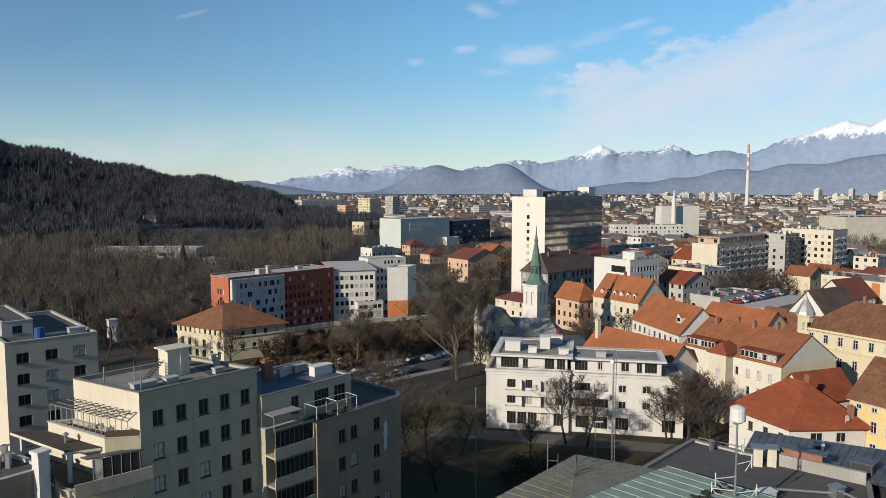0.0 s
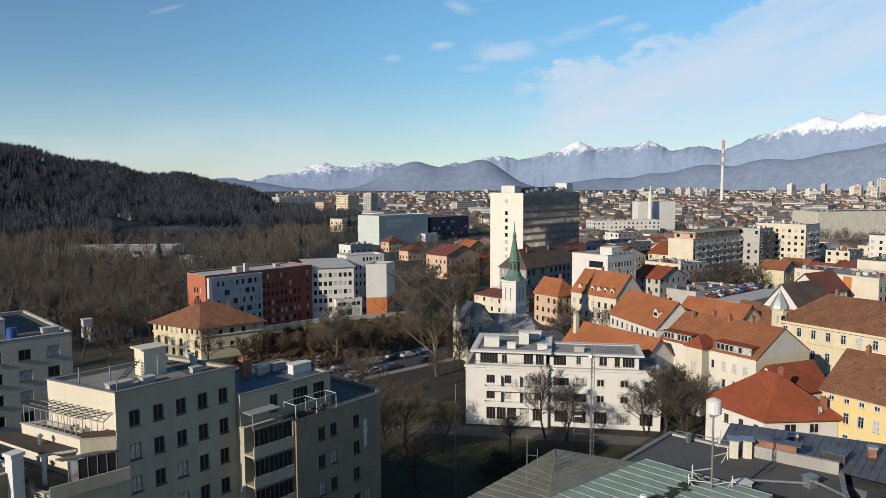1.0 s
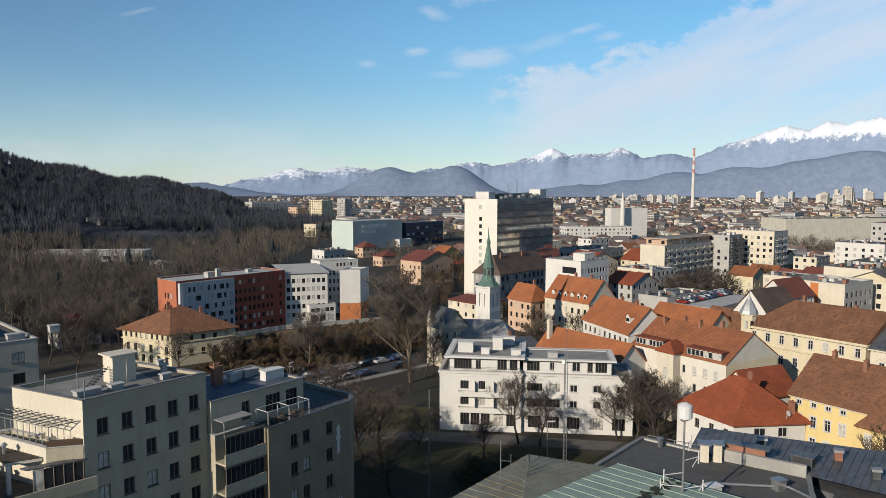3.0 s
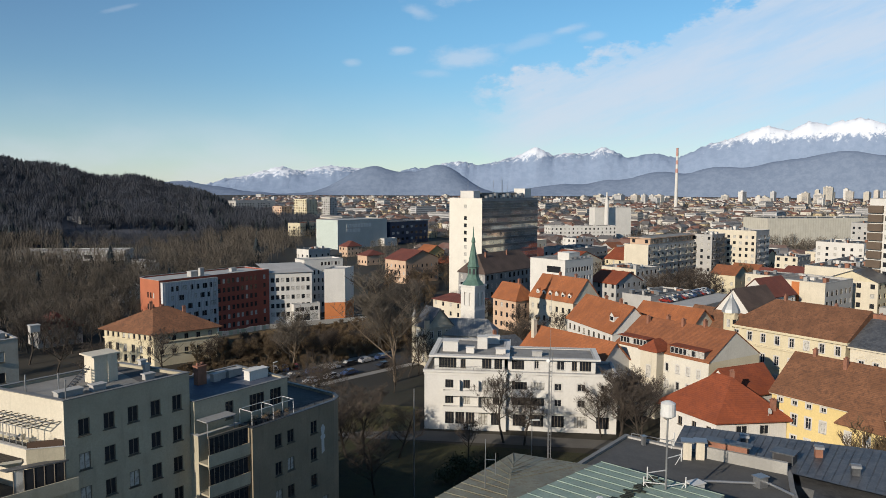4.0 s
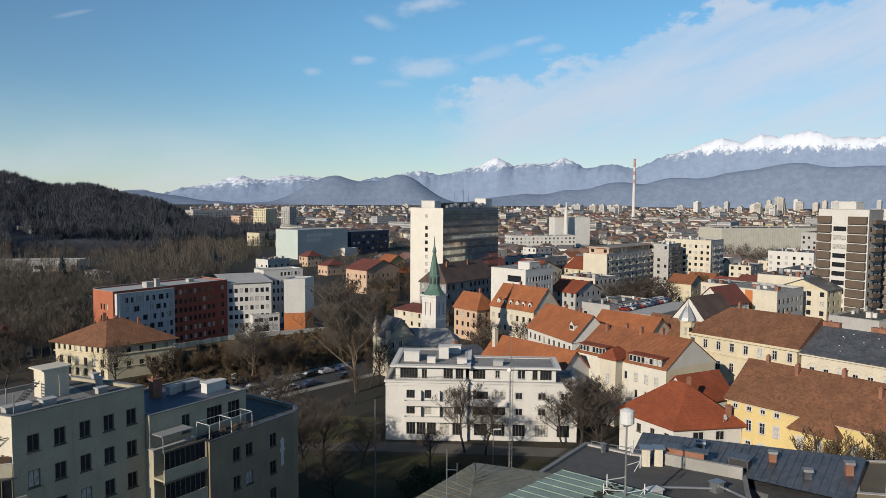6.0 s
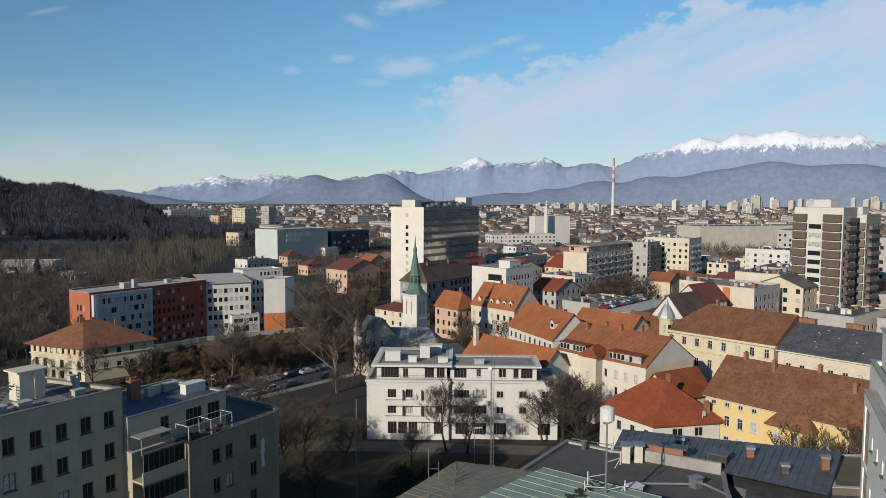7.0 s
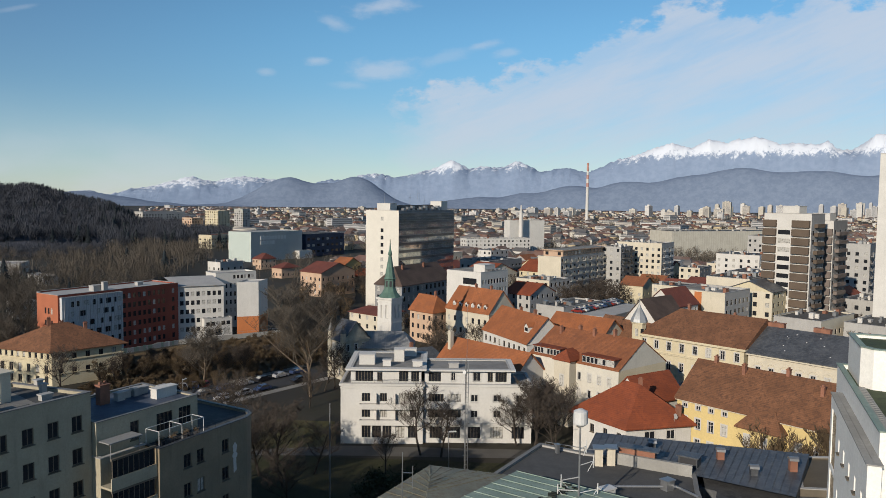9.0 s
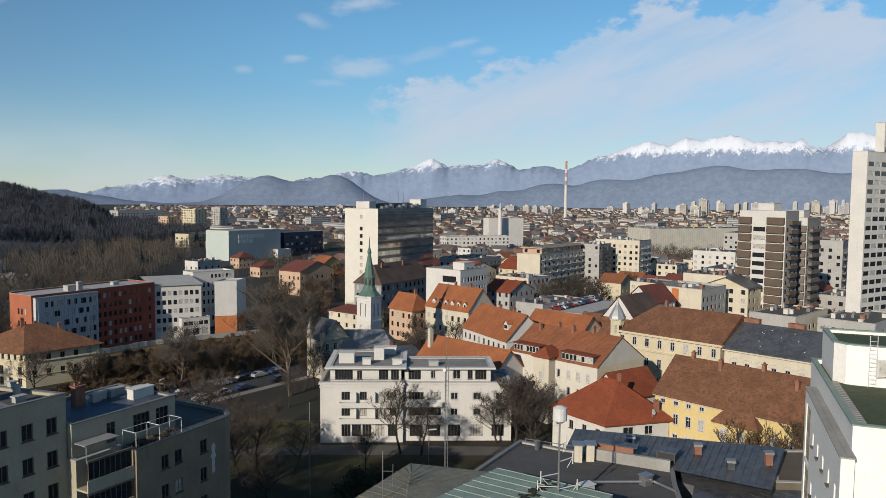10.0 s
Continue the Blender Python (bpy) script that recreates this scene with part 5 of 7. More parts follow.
bay = [Vector(p17[0]) + ray(120) * 20.0 - ray(30) * 1.8, Vector(p17[0]) + ray(120) * 20.0 + ray(30) * 3, Vector(p17[0]) + ray(120) * 13.0 + ray(30) * 3, Vector(p17[0]) + ray(120) * 13.0 - ray(30) * 1.8]
bay = [bay[3], bay[2], bay[1], bay[0]]
building("house_bay", "yellow projecting wing with brown hip roof", bay, 10.8, YELLOW, TILE_B, {3: [(u, z, 0.9, 1.9, "cross") for u in (1.6, 4.4) for z in (4.0, 7.6)], 0: []}, top="hip", rise=2.6, along=1, hips=(2.4, 2.4), over=0.4, face_walls={0: OCHRE})

p18 = quad((94.9, 139.0), 30, 19, 26.0, 122)
h18 = building("town_palace", "pale yellow palace with brown tile roof and stucco windows", p18, 15.6, PALEYEL, TILE_B, {3: grid(26, 8, 1, 1.1, 2.0, 12.4, 3, 1.2, 1.0, "cross") + grid(26, 8, 2, 1.1, 2.1, 3.6, 4.2, 1.2, 1.0, "cross")}, top="hip", rise=5.4, along=1, hips=(0.01, 6.0), category="house",
               bands=((15.0, 0.5, 0.5), (11.4, 0.25, 0.3), (7.0, 0.2, 0.25)), chimneys=((0.6, 0.3, 1.4), (0.5, 0.7, 1.4)))
tur = thing("corner_turret", 81.6, 161.6, 0, "corner turret with silvery pointed dome", "turret")
g = Geo()
a = [(1.7 * math.cos(2 * math.pi * k / 8), 1.7 * math.sin(2 * math.pi * k / 8)) for k in range(8)]
g.prism([Vector(p) for p in a], 0, 17.8)
g.prism([Vector(p) * 1.15 for p in a], 17.8, 18.1)
part("drum", g, PALEYEL, tur)
g = Geo()
for (r0, z0), (r1, z1) in zip(((2.1, 18.1), (1.9, 18.8), (1.2, 20.2), (0.5, 21.4), (0.1, 22.4)), ((1.9, 18.8), (1.2, 20.2), (0.5, 21.4), (0.1, 22.4), (0.03, 24.0))):
    p, q = spire_ring(r0, z0), spire_ring(r1, z1)
    for k in range(8):
        j = (k + 1) % 8
        g.face(p[k], p[j], q[j], q[k])
part("dome", g, mat("silvery zinc", (0.45, 0.46, 0.46), rough=0.4, metal=0.4), tur)
for k in range(4):
    o = Geo()
    o.box(-0.35, 0.35, -1.75, -1.55, 14.8, 16.6, pose(0, 0, 0, 0, 0, 67.5 + 45 * k - 112))
    part("window", o, PANE, tur)

p19 = quad((112.0, 111.0), 30, 19, 32.0, 121)
h19 = building("town_palace", "cream palace with grey sheet roof and arched windows", p19, 15.0, CREAM, SLATE, {3: [(2.2 + 2.8 * k, 10.2, 1.1, 2.1, "cross") for k in range(11)] + [(2.2 + 2.8 * k, 5.0, 1.1, 2.0, "cross") for k in range(11)]}, top="gable", rise=4.4, along=1, category="house", bands=((14.5, 0.4, 0.45), (8.8, 0.2, 0.25)))
for k in range(11):
    g = Geo()
    c = Vector(p19[3]) + (Vector(p19[0]) - Vector(p19[3])).normalized() * (2.2 + 2.8 * k)
    out = ray(211) * 0.12
    d = (Vector(p19[0]) - Vector(p19[3])).normalized()
    arc = [[(*(c + out * (1 if k_ < 2 else 0) + d * r_ * math.cos(math.pi * j / 8)), 12.4 + 0.75 * r_ * math.sin(math.pi * j / 8)) for k_, r_ in enumerate((0.88, 1.1, 1.1, 0.88))] for j in range(9)]
    for e, f in zip(arc, arc[1:]):
        for k_ in range(4):
            g.face(e[k_], f[k_], f[(k_ + 1) % 4], e[(k_ + 1) % 4])
    part("window_arch", g, CREAM, h19)
for v0, wx in ((31.0, 4.2), (21.0, 3.4), (12.0, 2.6)):
    chimney(h19, Vector(p19[0]) + ray(121) * v0 + ray(30) * 10.4, 17.8, 2.6, BRICK, 30, 1.2, wx)
random.seed(5)
g = Geo()
for k in range(16):
    u, v = 2 + 6 * random.random(), 6 + 22 * random.random()
    c = Vector(p19[0]) + ray(121) * v + ray(30) * u
    g.box(-0.15, 0.15, -0.1, 0.1, 0, 0.12, pose(*c, 15.15 + 4.4 * u / 9.5, 0, 0, 30))
part("snow_guard", g, WHITEM, h19)
# ---------- near roofs ----------


def seams(geo, a, b, c, d, count, r=0.035):
    """Standing seams that run from edge a-b to edge d-c of a roof plane."""
    a, b, c, d = (Vector(p) for p in (a, b, c, d))
    for k in range(count + 1):
        p, q = a.lerp(b, k / count), d.lerp(c, k / count)
        geo.tube(p + Vector((0, 0, 0.02)), q + Vector((0, 0, 0.02)), r, r, 4)


fl = [Vector(p) for p in ((13, 58), (22, 53), (33, 55), (35.6, 57.2), (36.9, 60.2), (38.4, 63.1), (39.6, 66.2), (30.5, 71.6), (26.6, 75.3), (19.2, 67.6))]
flat = building("office_building", "flat grey felt roof of an office building with pipes and vents", fl, 19.9, GREYW, mat("smooth grey felt", (0.105, 0.105, 0.105), vary=0.15, big=0.25, bump=0.15, second=(0.125, 0.125, 0.12)), {}, parapet=0.2, coping=LEAD)
# standing seam roof behind it
mr = thing("metal_roof", 0, 0, 0, "dark standing seam metal roof with chimneys", "roof")
a, b, c, d = Vector((30.6, 71.8, 20.1)), Vector((45.0, 57.3, 20.1)), Vector((52.6, 65.2, 20.9)), Vector((33.6, 76.2, 20.7))
g = Geo()
g.face(a, b, c, d)
g.face(d, c, c - Vector((0, 0, 3)), d - Vector((0, 0, 3)))
g.face(b, c, c - Vector((0, 0, 21)), b - Vector((0, 0, 20)))
g.face(a, d, d - Vector((0, 0, 21)), a - Vector((0, 0, 20)))
part("roof_sheet", g, SLATE, mr)
for k in range(30):
    g = Geo()
    p, q = a.lerp(b, k / 29), d.lerp(c, k / 29)
    g.tube(p + Vector((0, 0, 0.02)), q + Vector((0, 0, 0.02)), 0.03, 0.03, 4)
    part("seam", g, SLATE, mr)
ht_ = thing("roof_hatch", 38.9, 65.6, 20.1, "dark open dormer hatch in the seam roof", "dormer", turn=-45)
g = Geo()
g.box(-0.95, 0.95, 0.0, 1.5, 0, 1.15)
part("cheeks", g, SLATE, ht_)
g = Geo()
g.box(-0.8, 0.8, -0.02, 0.0, 0.1, 1.05)
part("opening", g, DARKM, ht_)
g = Geo()
g.box(-1.1, 1.1, -0.2, 1.6, 1.153, 1.25)
part("roof_sheet", g, SLATE, ht_)
wm = thing("parapet_wall", 0, 0, 0, "rendered parapet wall with brick upper course and glass strip", "wall")
g = Geo()
g.box(0, 7.6, 0, 0.4, 0, 1.15, pose(32.4, 68.5, 19.9, 0, 0, -39))
part("wall", g, CONC, wm)
g = Geo()
g.box(0.2, 3.9, 0.403, 1.2, 0.0, 1.75, pose(32.4, 68.5, 19.9, 0, 0, -39))
part("brick_course", g, BRICK, wm)
g = Geo()
g.box(-0.2, 4.3, 0.2, 1.6, 1.75, 1.85, pose(32.4, 68.5, 19.9, 0, 0, -39))
part("roof_strip", g, SLATE, wm)
for k, (x, y) in enumerate(((30.6, 68.6), (31.9, 68.5))):
    ch_ = thing("vent_stack", x, y, 19.9, "pale rendered vent stack with metal cap", "vent", "vent stacks", turn=-20)
    g = Geo()
    g.box(-0.4, 0.4, -0.5, 0.5, 0, 1.8)
    part("shaft", g, CREAM, ch_)
    g = Geo()
    g.box(-0.62, 0.62, -0.7, 0.7, 1.8, 1.9)
    part("cap", g, STEEL, ch_)
for k, (x, y, z, h) in enumerate(((43.2, 66.6, 20.5, 1.1), (48.4, 62.2, 20.5, 1.4), (37.6, 70.6, 20.5, 1.0), (44.2, 62.4, 20.4, 0.9))):
    st = thing("chimney", x, y, z - 0.3, "short brick chimney with curved metal hood", "chimney", "roof chimneys", turn=-20)
    g = Geo()
    g.box(-0.34, 0.34, -0.34, 0.34, 0, h)
    part("shaft", g, BRICK if k < 2 else SLATE, st)
    g = Geo()
    for j in range(5):
        a0, a1 = math.pi * j / 5, math.pi * (j + 1) / 5
        g.face((-0.45, -0.4 * math.cos(a0), h + 0.36 * math.sin(a0)), (0.45, -0.4 * math.cos(a0), h + 0.36 * math.sin(a0)), (0.45, -0.4 * math.cos(a1), h + 0.36 * math.sin(a1)), (-0.45, -0.4 * math.cos(a1), h + 0.36 * math.sin(a1)))
    part("hood", g, STEEL, st)
lr = thing("lower_roof", 0, 0, 0, "lower dark sheet roof between the near roofs", "roof")
g = Geo()
g.prism([Vector(p) for p in ((38.2, 50.6), (42.0, 50.6), (45.4, 53.6), (52.0, 50.6), (51.6, 58.1), (47.2, 59.5), (52.0, 64.9), (33.9, 75.5), (31.0, 71.3), (40.0, 62.0), (37.4, 58.4))], 0, 19.1)
part("roof_block", g, SLATE, lr)
for k in range(9):
    g = Geo()
    g.tube((38.2 + 1.4 * k, 51.2 + 0.4 * k, 19.12), (38.6 + 1.1 * k, 59.5 - 0.1 * k, 19.12), 0.03, 0.03, 4)
    part("seam", g, SLATE, lr)
# weather mast with white drum
lm = thing("roof_mast", 23.6, 56.8, 19.0, "slender steel mast with white drum and cross arms", "mast")
g = Geo()
g.tube((0, 0, 0), (0, 0, 9.2), 0.11, 0.08, 8)
part("pole", g, STEEL, lm)
g = Geo()
g.tube((0, 0, 9.0), (0, 0, 9.25), 0.25, 0.62, 14)
g.tube((0, 0, 9.25), (0, 0, 10.3), 0.62, 0.6, 14)
g.tube((0, 0, 10.3), (0, 0, 10.5), 0.6, 0.2, 14)
part("drum", g, WHITEM, lm, "white plastic drum")
for z, aa, ln in ((5.6, 20, 1.6), (4.6, 200, 2.0), (3.4, 170, 1.8), (3.2, 10, 1.9), (1.6, 20, 1.6), (7.0, 30, 0.9)):
    e = ray(aa) * ln
    g = Geo()
    g.tube((0, 0, z), (e.x, e.y, z + 0.1), 0.045, 0.04, 5)
    g.tube((e.x, e.y, z - 0.5), (e.x, e.y, z + 0.6), 0.05, 0.05, 5)
    g.tube((e.x, e.y, z + 0.1), (e.x * 0.6, e.y * 0.6, z - 0.7), 0.03, 0.03, 4)
    part("arm", g, WHITEM, lm)
for x, y, dims in ((28.2, 61.2, (1.3, 0.9, 0.6)), (34.4, 61.4, (1.0, 0.8, 0.9)), (27.6, 72.6, (0.35, 0.35, 0.9)), (21.6, 66.4, (1.3, 0.9, 0.2)), (28.6, 59.4, (0.8, 0.5, 0.25))):
    v = thing("roof_vent", x, y, 19.9, "small grey roof vent box", "vent", "roof vents", turn=20)
    on_roof(v, "casing", Matrix(), dims, WHITEM if dims[0] > 1 else STEEL)
g = Geo()
g.tube((29.0, 62.4, 20.2), (35.2, 61.2, 20.2), 0.13, 0.13, 8)
g.tube((35.2, 61.2, 20.2), (36.0, 58.6, 20.2), 0.13, 0.13, 8)
tagged(part("roof_pipe", g, STEEL, None), "insulated pale pipe lying on the felt roof", "pipe")
g = Geo()
g.tube((27.0, 74.6, 20.5), (31.5, 71.0, 20.5), 0.05, 0.05, 6)
for k in range(5):
    p = Vector((27.0, 74.6, 19.9)).lerp(Vector((31.5, 71.0, 19.9)), k / 4)
    g.tube(p, p + Vector((0, 0, 0.6)), 0.04, 0.04, 5)
tagged(part("roof_rail", g, STEEL, None), "thin steel rail along the roof edge", "rail")
# brown flat roof next to it
pbf = [Vector(p) for p in ((47.3, 59.7), (51.8, 58.3), (57.6, 66.6), (52.9, 67.6))]
building("annex", "low annex with brown felt roof and dark glazed front", pbf, 19.6, FRAME_D, mat("brown felt", (0.15, 0.125, 0.09), vary=0.15, big=0.4, bump=0.2), {}, parapet=0.15)

# green copper roofs in front
cr = thing("copper_roof", 0, 0, 0, "green patinated copper roof with standing seams", "roof")
ridge_a, eave_a, eave_b, ridge_b = Vector((19.8, 62.3, 22.3)), Vector((28.2, 55.8, 21.7)), Vector((14.0, 44.2, 22.0)), Vector((5.6, 50.6, 22.7))
g = Geo()
g.face(ridge_a, ridge_b, eave_b, eave_a)
g.face(ridge_a, eave_a, eave_a - Vector((0, 0, 3)), ridge_a - Vector((0, 0, 3)))
g.face(eave_a, eave_b, eave_b - Vector((0, 0, 3)), eave_a - Vector((0, 0, 3)))
part("roof_sheet", g, COPPER, cr)
for k in range(15):
    g = Geo()
    p, q = ridge_a.lerp(ridge_b, k / 14), eave_a.lerp(eave_b, k / 14)
    g.tube(p + Vector((0, 0, 0.02)), q + Vector((0, 0, 0.02)), 0.045, 0.045, 4)
    part("seam", g, COPPER, cr)
random.seed(9)
g = Geo()
for k in range(26):
    u, v = 0.25 + 0.3 * random.random(), 0.25 + 0.16 * random.random() + 0.02 * k / 26
    p = ridge_a.lerp(eave_a, 0.45 + 0.12 * random.random()).lerp(ridge_b.lerp(eave_b, 0.5), 0.02 + 0.5 * k / 26)
    g.box(-0.35, 0.35, -0.12, 0.12, 0, 0.1, pose(*p, 0, 0, -39 + random.uniform(-10, 10)))
part("moss_strip", g, mat("dark moss", (0.03, 0.035, 0.025)), cr)
co = thing("copper_roof", 0, 0, 0, "weathered olive copper roof with standing seams", "roof")
t_, l_, m_, r_ = Vector((12.4, 65.9, 22.0)), Vector((2.0, 54.5, 21.7)), Vector((8.4, 49.0, 22.5)), Vector((19.7, 62.2, 21.9))
k_ = Vector((12.0, 63.4, 22.15))
g = Geo()
g.face(t_, l_, m_, k_)
g.face(t_, k_, r_)
g.face(k_, m_, r_)
g.face(l_, t_, t_ - Vector((0, 0, 4)), l_ - Vector((0, 0, 4)))
g.face(t_, r_, r_ - Vector((0, 0, 4)), t_ - Vector((0, 0, 4)))
part("roof_sheet", g, COPPER_O, co)
for k in range(13):
    g = Geo()
    p, q = t_.lerp(l_, k / 13), k_.lerp(m_, k / 13)
    g.tube(p + Vector((0, 0, 0.02)), q + Vector((0, 0, 0.02)), 0.04, 0.04, 4)
    part("seam", g, COPPER_O, co)
for k in range(7):
    g = Geo()
    p = t_.lerp(r_, k / 7)
    g.tube(p + Vector((0, 0, 0.02)), k_.lerp(m_, 0.35 * k / 7) + Vector((0, 0, 0.02)), 0.04, 0.04, 4)
    part("seam", g, COPPER_O, co)
g = Geo()
g.prism([Vector((3.0, 44)), Vector((15, 44)), Vector((27.5, 55)), Vector((19.6, 61.5)), Vector((12.4, 65)), Vector((2.8, 54.8))], 0, 20.6)
part("wall", g, GREYW, co)
cp = thing("vent_pipe", 17.0, 53.6, 21.9, "white vent pipe with cowl on the copper roof", "vent")
g = Geo()
g.tube((0, 0, 0), (0, 0, 0.75), 0.2, 0.2, 10)
part("pipe", g, WHITEM, cp)
g = Geo()
g.tube((0, 0, 0.75), (0, 0, 1.0), 0.34, 0.26, 10)
part("cowl", g, WHITEM, cp)
an = thing("roof_antenna", 8.6, 58.0, 22.0, "thin steel antenna on the copper roof", "antenna")
g = Geo()
g.tube((0, 0, 0), (0, 0, 4.2), 0.05, 0.04, 5)
part("pole", g, STEEL, an)
g = Geo()
for z in (1.7, 2.5):
    g.tube((0, 0, z), (0.9, 0.3, z - 0.2), 0.035, 0.035, 4)
g.tube((0.9, 0.3, 1.0), (0.9, 0.3, 2.9), 0.035, 0.035, 4)
part("arm", g, STEEL, an)

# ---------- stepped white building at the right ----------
# white raised so that the barely lit side wall reads as sunlit
BRIGHT = mat("brightened white facade", (1.15, 1.13, 1.06), vary=0.03, stain=0.06)
V0 = Vector((34.2, 36.5))


def P5(s, n):
    return V0 + ray(56.5) * s + ray(-33.5) * n


lower = [P5(0, 0), P5(0, 24), P5(20, 24), P5(20, 0)]
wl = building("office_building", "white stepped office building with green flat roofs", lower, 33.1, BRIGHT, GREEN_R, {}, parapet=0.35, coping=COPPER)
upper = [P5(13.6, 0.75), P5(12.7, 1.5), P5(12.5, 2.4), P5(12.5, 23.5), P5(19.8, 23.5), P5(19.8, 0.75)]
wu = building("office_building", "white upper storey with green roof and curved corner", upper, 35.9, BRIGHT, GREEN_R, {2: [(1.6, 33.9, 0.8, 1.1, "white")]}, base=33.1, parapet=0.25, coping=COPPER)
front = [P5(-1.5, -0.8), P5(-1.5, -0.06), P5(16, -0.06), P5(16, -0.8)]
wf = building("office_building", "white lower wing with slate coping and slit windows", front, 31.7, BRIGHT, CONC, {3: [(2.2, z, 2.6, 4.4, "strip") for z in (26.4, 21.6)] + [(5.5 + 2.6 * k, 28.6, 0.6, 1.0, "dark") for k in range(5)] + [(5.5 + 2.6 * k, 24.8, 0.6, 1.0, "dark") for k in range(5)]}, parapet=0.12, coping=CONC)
lad = thing("ladder", *P5(12.4, 3.2), 33.1, "white steel roof ladder against the upper wall", "ladder", turn=56.5)
for y in (-0.25, 0.25):
    g = Geo()
    g.tube((-0.15, y, 0), (-0.15, y, 3.9), 0.03, 0.03, 5)
    part("stile", g, WHITEM, lad)
for k in range(11):
    g = Geo()
    g.tube((-0.15, -0.25, 0.3 + 0.32 * k), (-0.15, 0.25, 0.3 + 0.32 * k), 0.018, 0.018, 4)
    part("rung", g, WHITEM, lad)
for k in range(24):
    g = Geo()
    g.box(-0.2, 0.2, -0.25, 0.25, 0, 0.25, pose(*P5(0.6 + 0.5 * k, 0.7), 33.1, 0, 0, 56.5))
    part("edge_block", g, CONC, wl)
for s, n in ((5, 6), (8, 9), (3, 12)):
    on_roof(wl, "roof_drain", pose(*P5(s, n), 33.1), (0.6, 0.6, 0.15), DARKM)
# ---------- middle distance ----------


def block(name, label, corner, ang, la, lb, h, wall, cols=(8, 4), style="dark", roof=FELT, wd=1.3, ht=1.5, dz=3.0, top="flat", rise=0.0, along=0, face3=None, hips=(0.0, 0.0), z0=1.4, angl=None, category="building"):
    pts = quad(corner, ang, la, lb, angl)
    rows = max(1, int((h - z0 - ht - 0.2) / dz) + 1)
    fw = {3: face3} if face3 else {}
    return building(name, label, pts, h, wall, roof, {0: grid(la, cols[0], rows, wd, ht, z0, dz, 0.9, 0.9, style) if cols[0] else [], 3: grid(lb, cols[1], rows, wd, ht, z0, dz, 0.9, 0.9, style) if cols[1] else []},
                    parapet=0.4, top=top, rise=rise, along=along, face_walls=fw, hips=hips, category=category)


def roof_clutter(ob, corner, ang, la, lb, h, count, seed):
    r = random.Random(seed)
    for k in range(count):
        c = Vector(corner) + ray(ang) * la * r.uniform(0.08, 0.92) + ray(ang + 90) * lb * r.uniform(0.15, 0.85)
        on_roof(ob, "vent", pose(*c, h, 0, 0, ang), (r.uniform(0.6, 2.2), r.uniform(0.6, 1.4), r.uniform(0.5, 1.6)), r.choice((GREYW, WHITE, STEEL, BRICK)))


RIBBED = mat("ribbed pale cladding", (0.66, 0.63, 0.54), vary=0.08, ribs=(2.4, 0), bump=0.3)
# last entry repaints the sunward wall, mostly paler, to put sunlight into the colour
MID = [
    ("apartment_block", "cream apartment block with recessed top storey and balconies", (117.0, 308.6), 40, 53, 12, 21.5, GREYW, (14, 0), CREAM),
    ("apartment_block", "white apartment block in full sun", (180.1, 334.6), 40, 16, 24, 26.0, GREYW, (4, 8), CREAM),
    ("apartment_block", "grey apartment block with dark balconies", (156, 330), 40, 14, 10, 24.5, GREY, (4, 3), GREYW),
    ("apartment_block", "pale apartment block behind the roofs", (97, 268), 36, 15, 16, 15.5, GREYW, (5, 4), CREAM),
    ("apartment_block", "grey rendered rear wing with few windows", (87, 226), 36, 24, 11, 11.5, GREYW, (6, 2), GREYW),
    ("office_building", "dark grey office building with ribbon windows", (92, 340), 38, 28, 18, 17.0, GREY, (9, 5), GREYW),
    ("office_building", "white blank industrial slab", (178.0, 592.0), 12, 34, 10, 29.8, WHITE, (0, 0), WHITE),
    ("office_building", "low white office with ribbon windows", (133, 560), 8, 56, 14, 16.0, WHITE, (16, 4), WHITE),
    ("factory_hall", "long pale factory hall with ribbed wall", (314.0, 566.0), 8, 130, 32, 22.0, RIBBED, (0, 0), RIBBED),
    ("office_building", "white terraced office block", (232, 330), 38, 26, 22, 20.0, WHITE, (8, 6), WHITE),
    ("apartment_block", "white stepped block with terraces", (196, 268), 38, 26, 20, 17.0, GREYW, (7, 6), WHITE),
    # next two are greyed all round to paint the shade beyond the tower
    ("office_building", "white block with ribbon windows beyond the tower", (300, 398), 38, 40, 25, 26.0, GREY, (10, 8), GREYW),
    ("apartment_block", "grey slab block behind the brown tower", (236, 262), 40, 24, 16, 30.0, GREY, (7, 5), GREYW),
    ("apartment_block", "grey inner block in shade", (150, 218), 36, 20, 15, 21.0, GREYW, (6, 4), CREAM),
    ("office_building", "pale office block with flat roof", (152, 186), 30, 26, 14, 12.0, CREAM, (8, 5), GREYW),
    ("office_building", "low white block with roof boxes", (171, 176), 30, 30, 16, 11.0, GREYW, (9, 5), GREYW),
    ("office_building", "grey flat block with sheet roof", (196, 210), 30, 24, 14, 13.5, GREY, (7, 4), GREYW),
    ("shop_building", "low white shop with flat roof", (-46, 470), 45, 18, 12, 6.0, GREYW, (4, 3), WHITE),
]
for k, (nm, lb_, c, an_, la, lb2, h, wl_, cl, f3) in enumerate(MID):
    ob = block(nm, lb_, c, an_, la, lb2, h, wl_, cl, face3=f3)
    roof_clutter(ob, c, an_, la, lb2, h, 11, 40 + k)


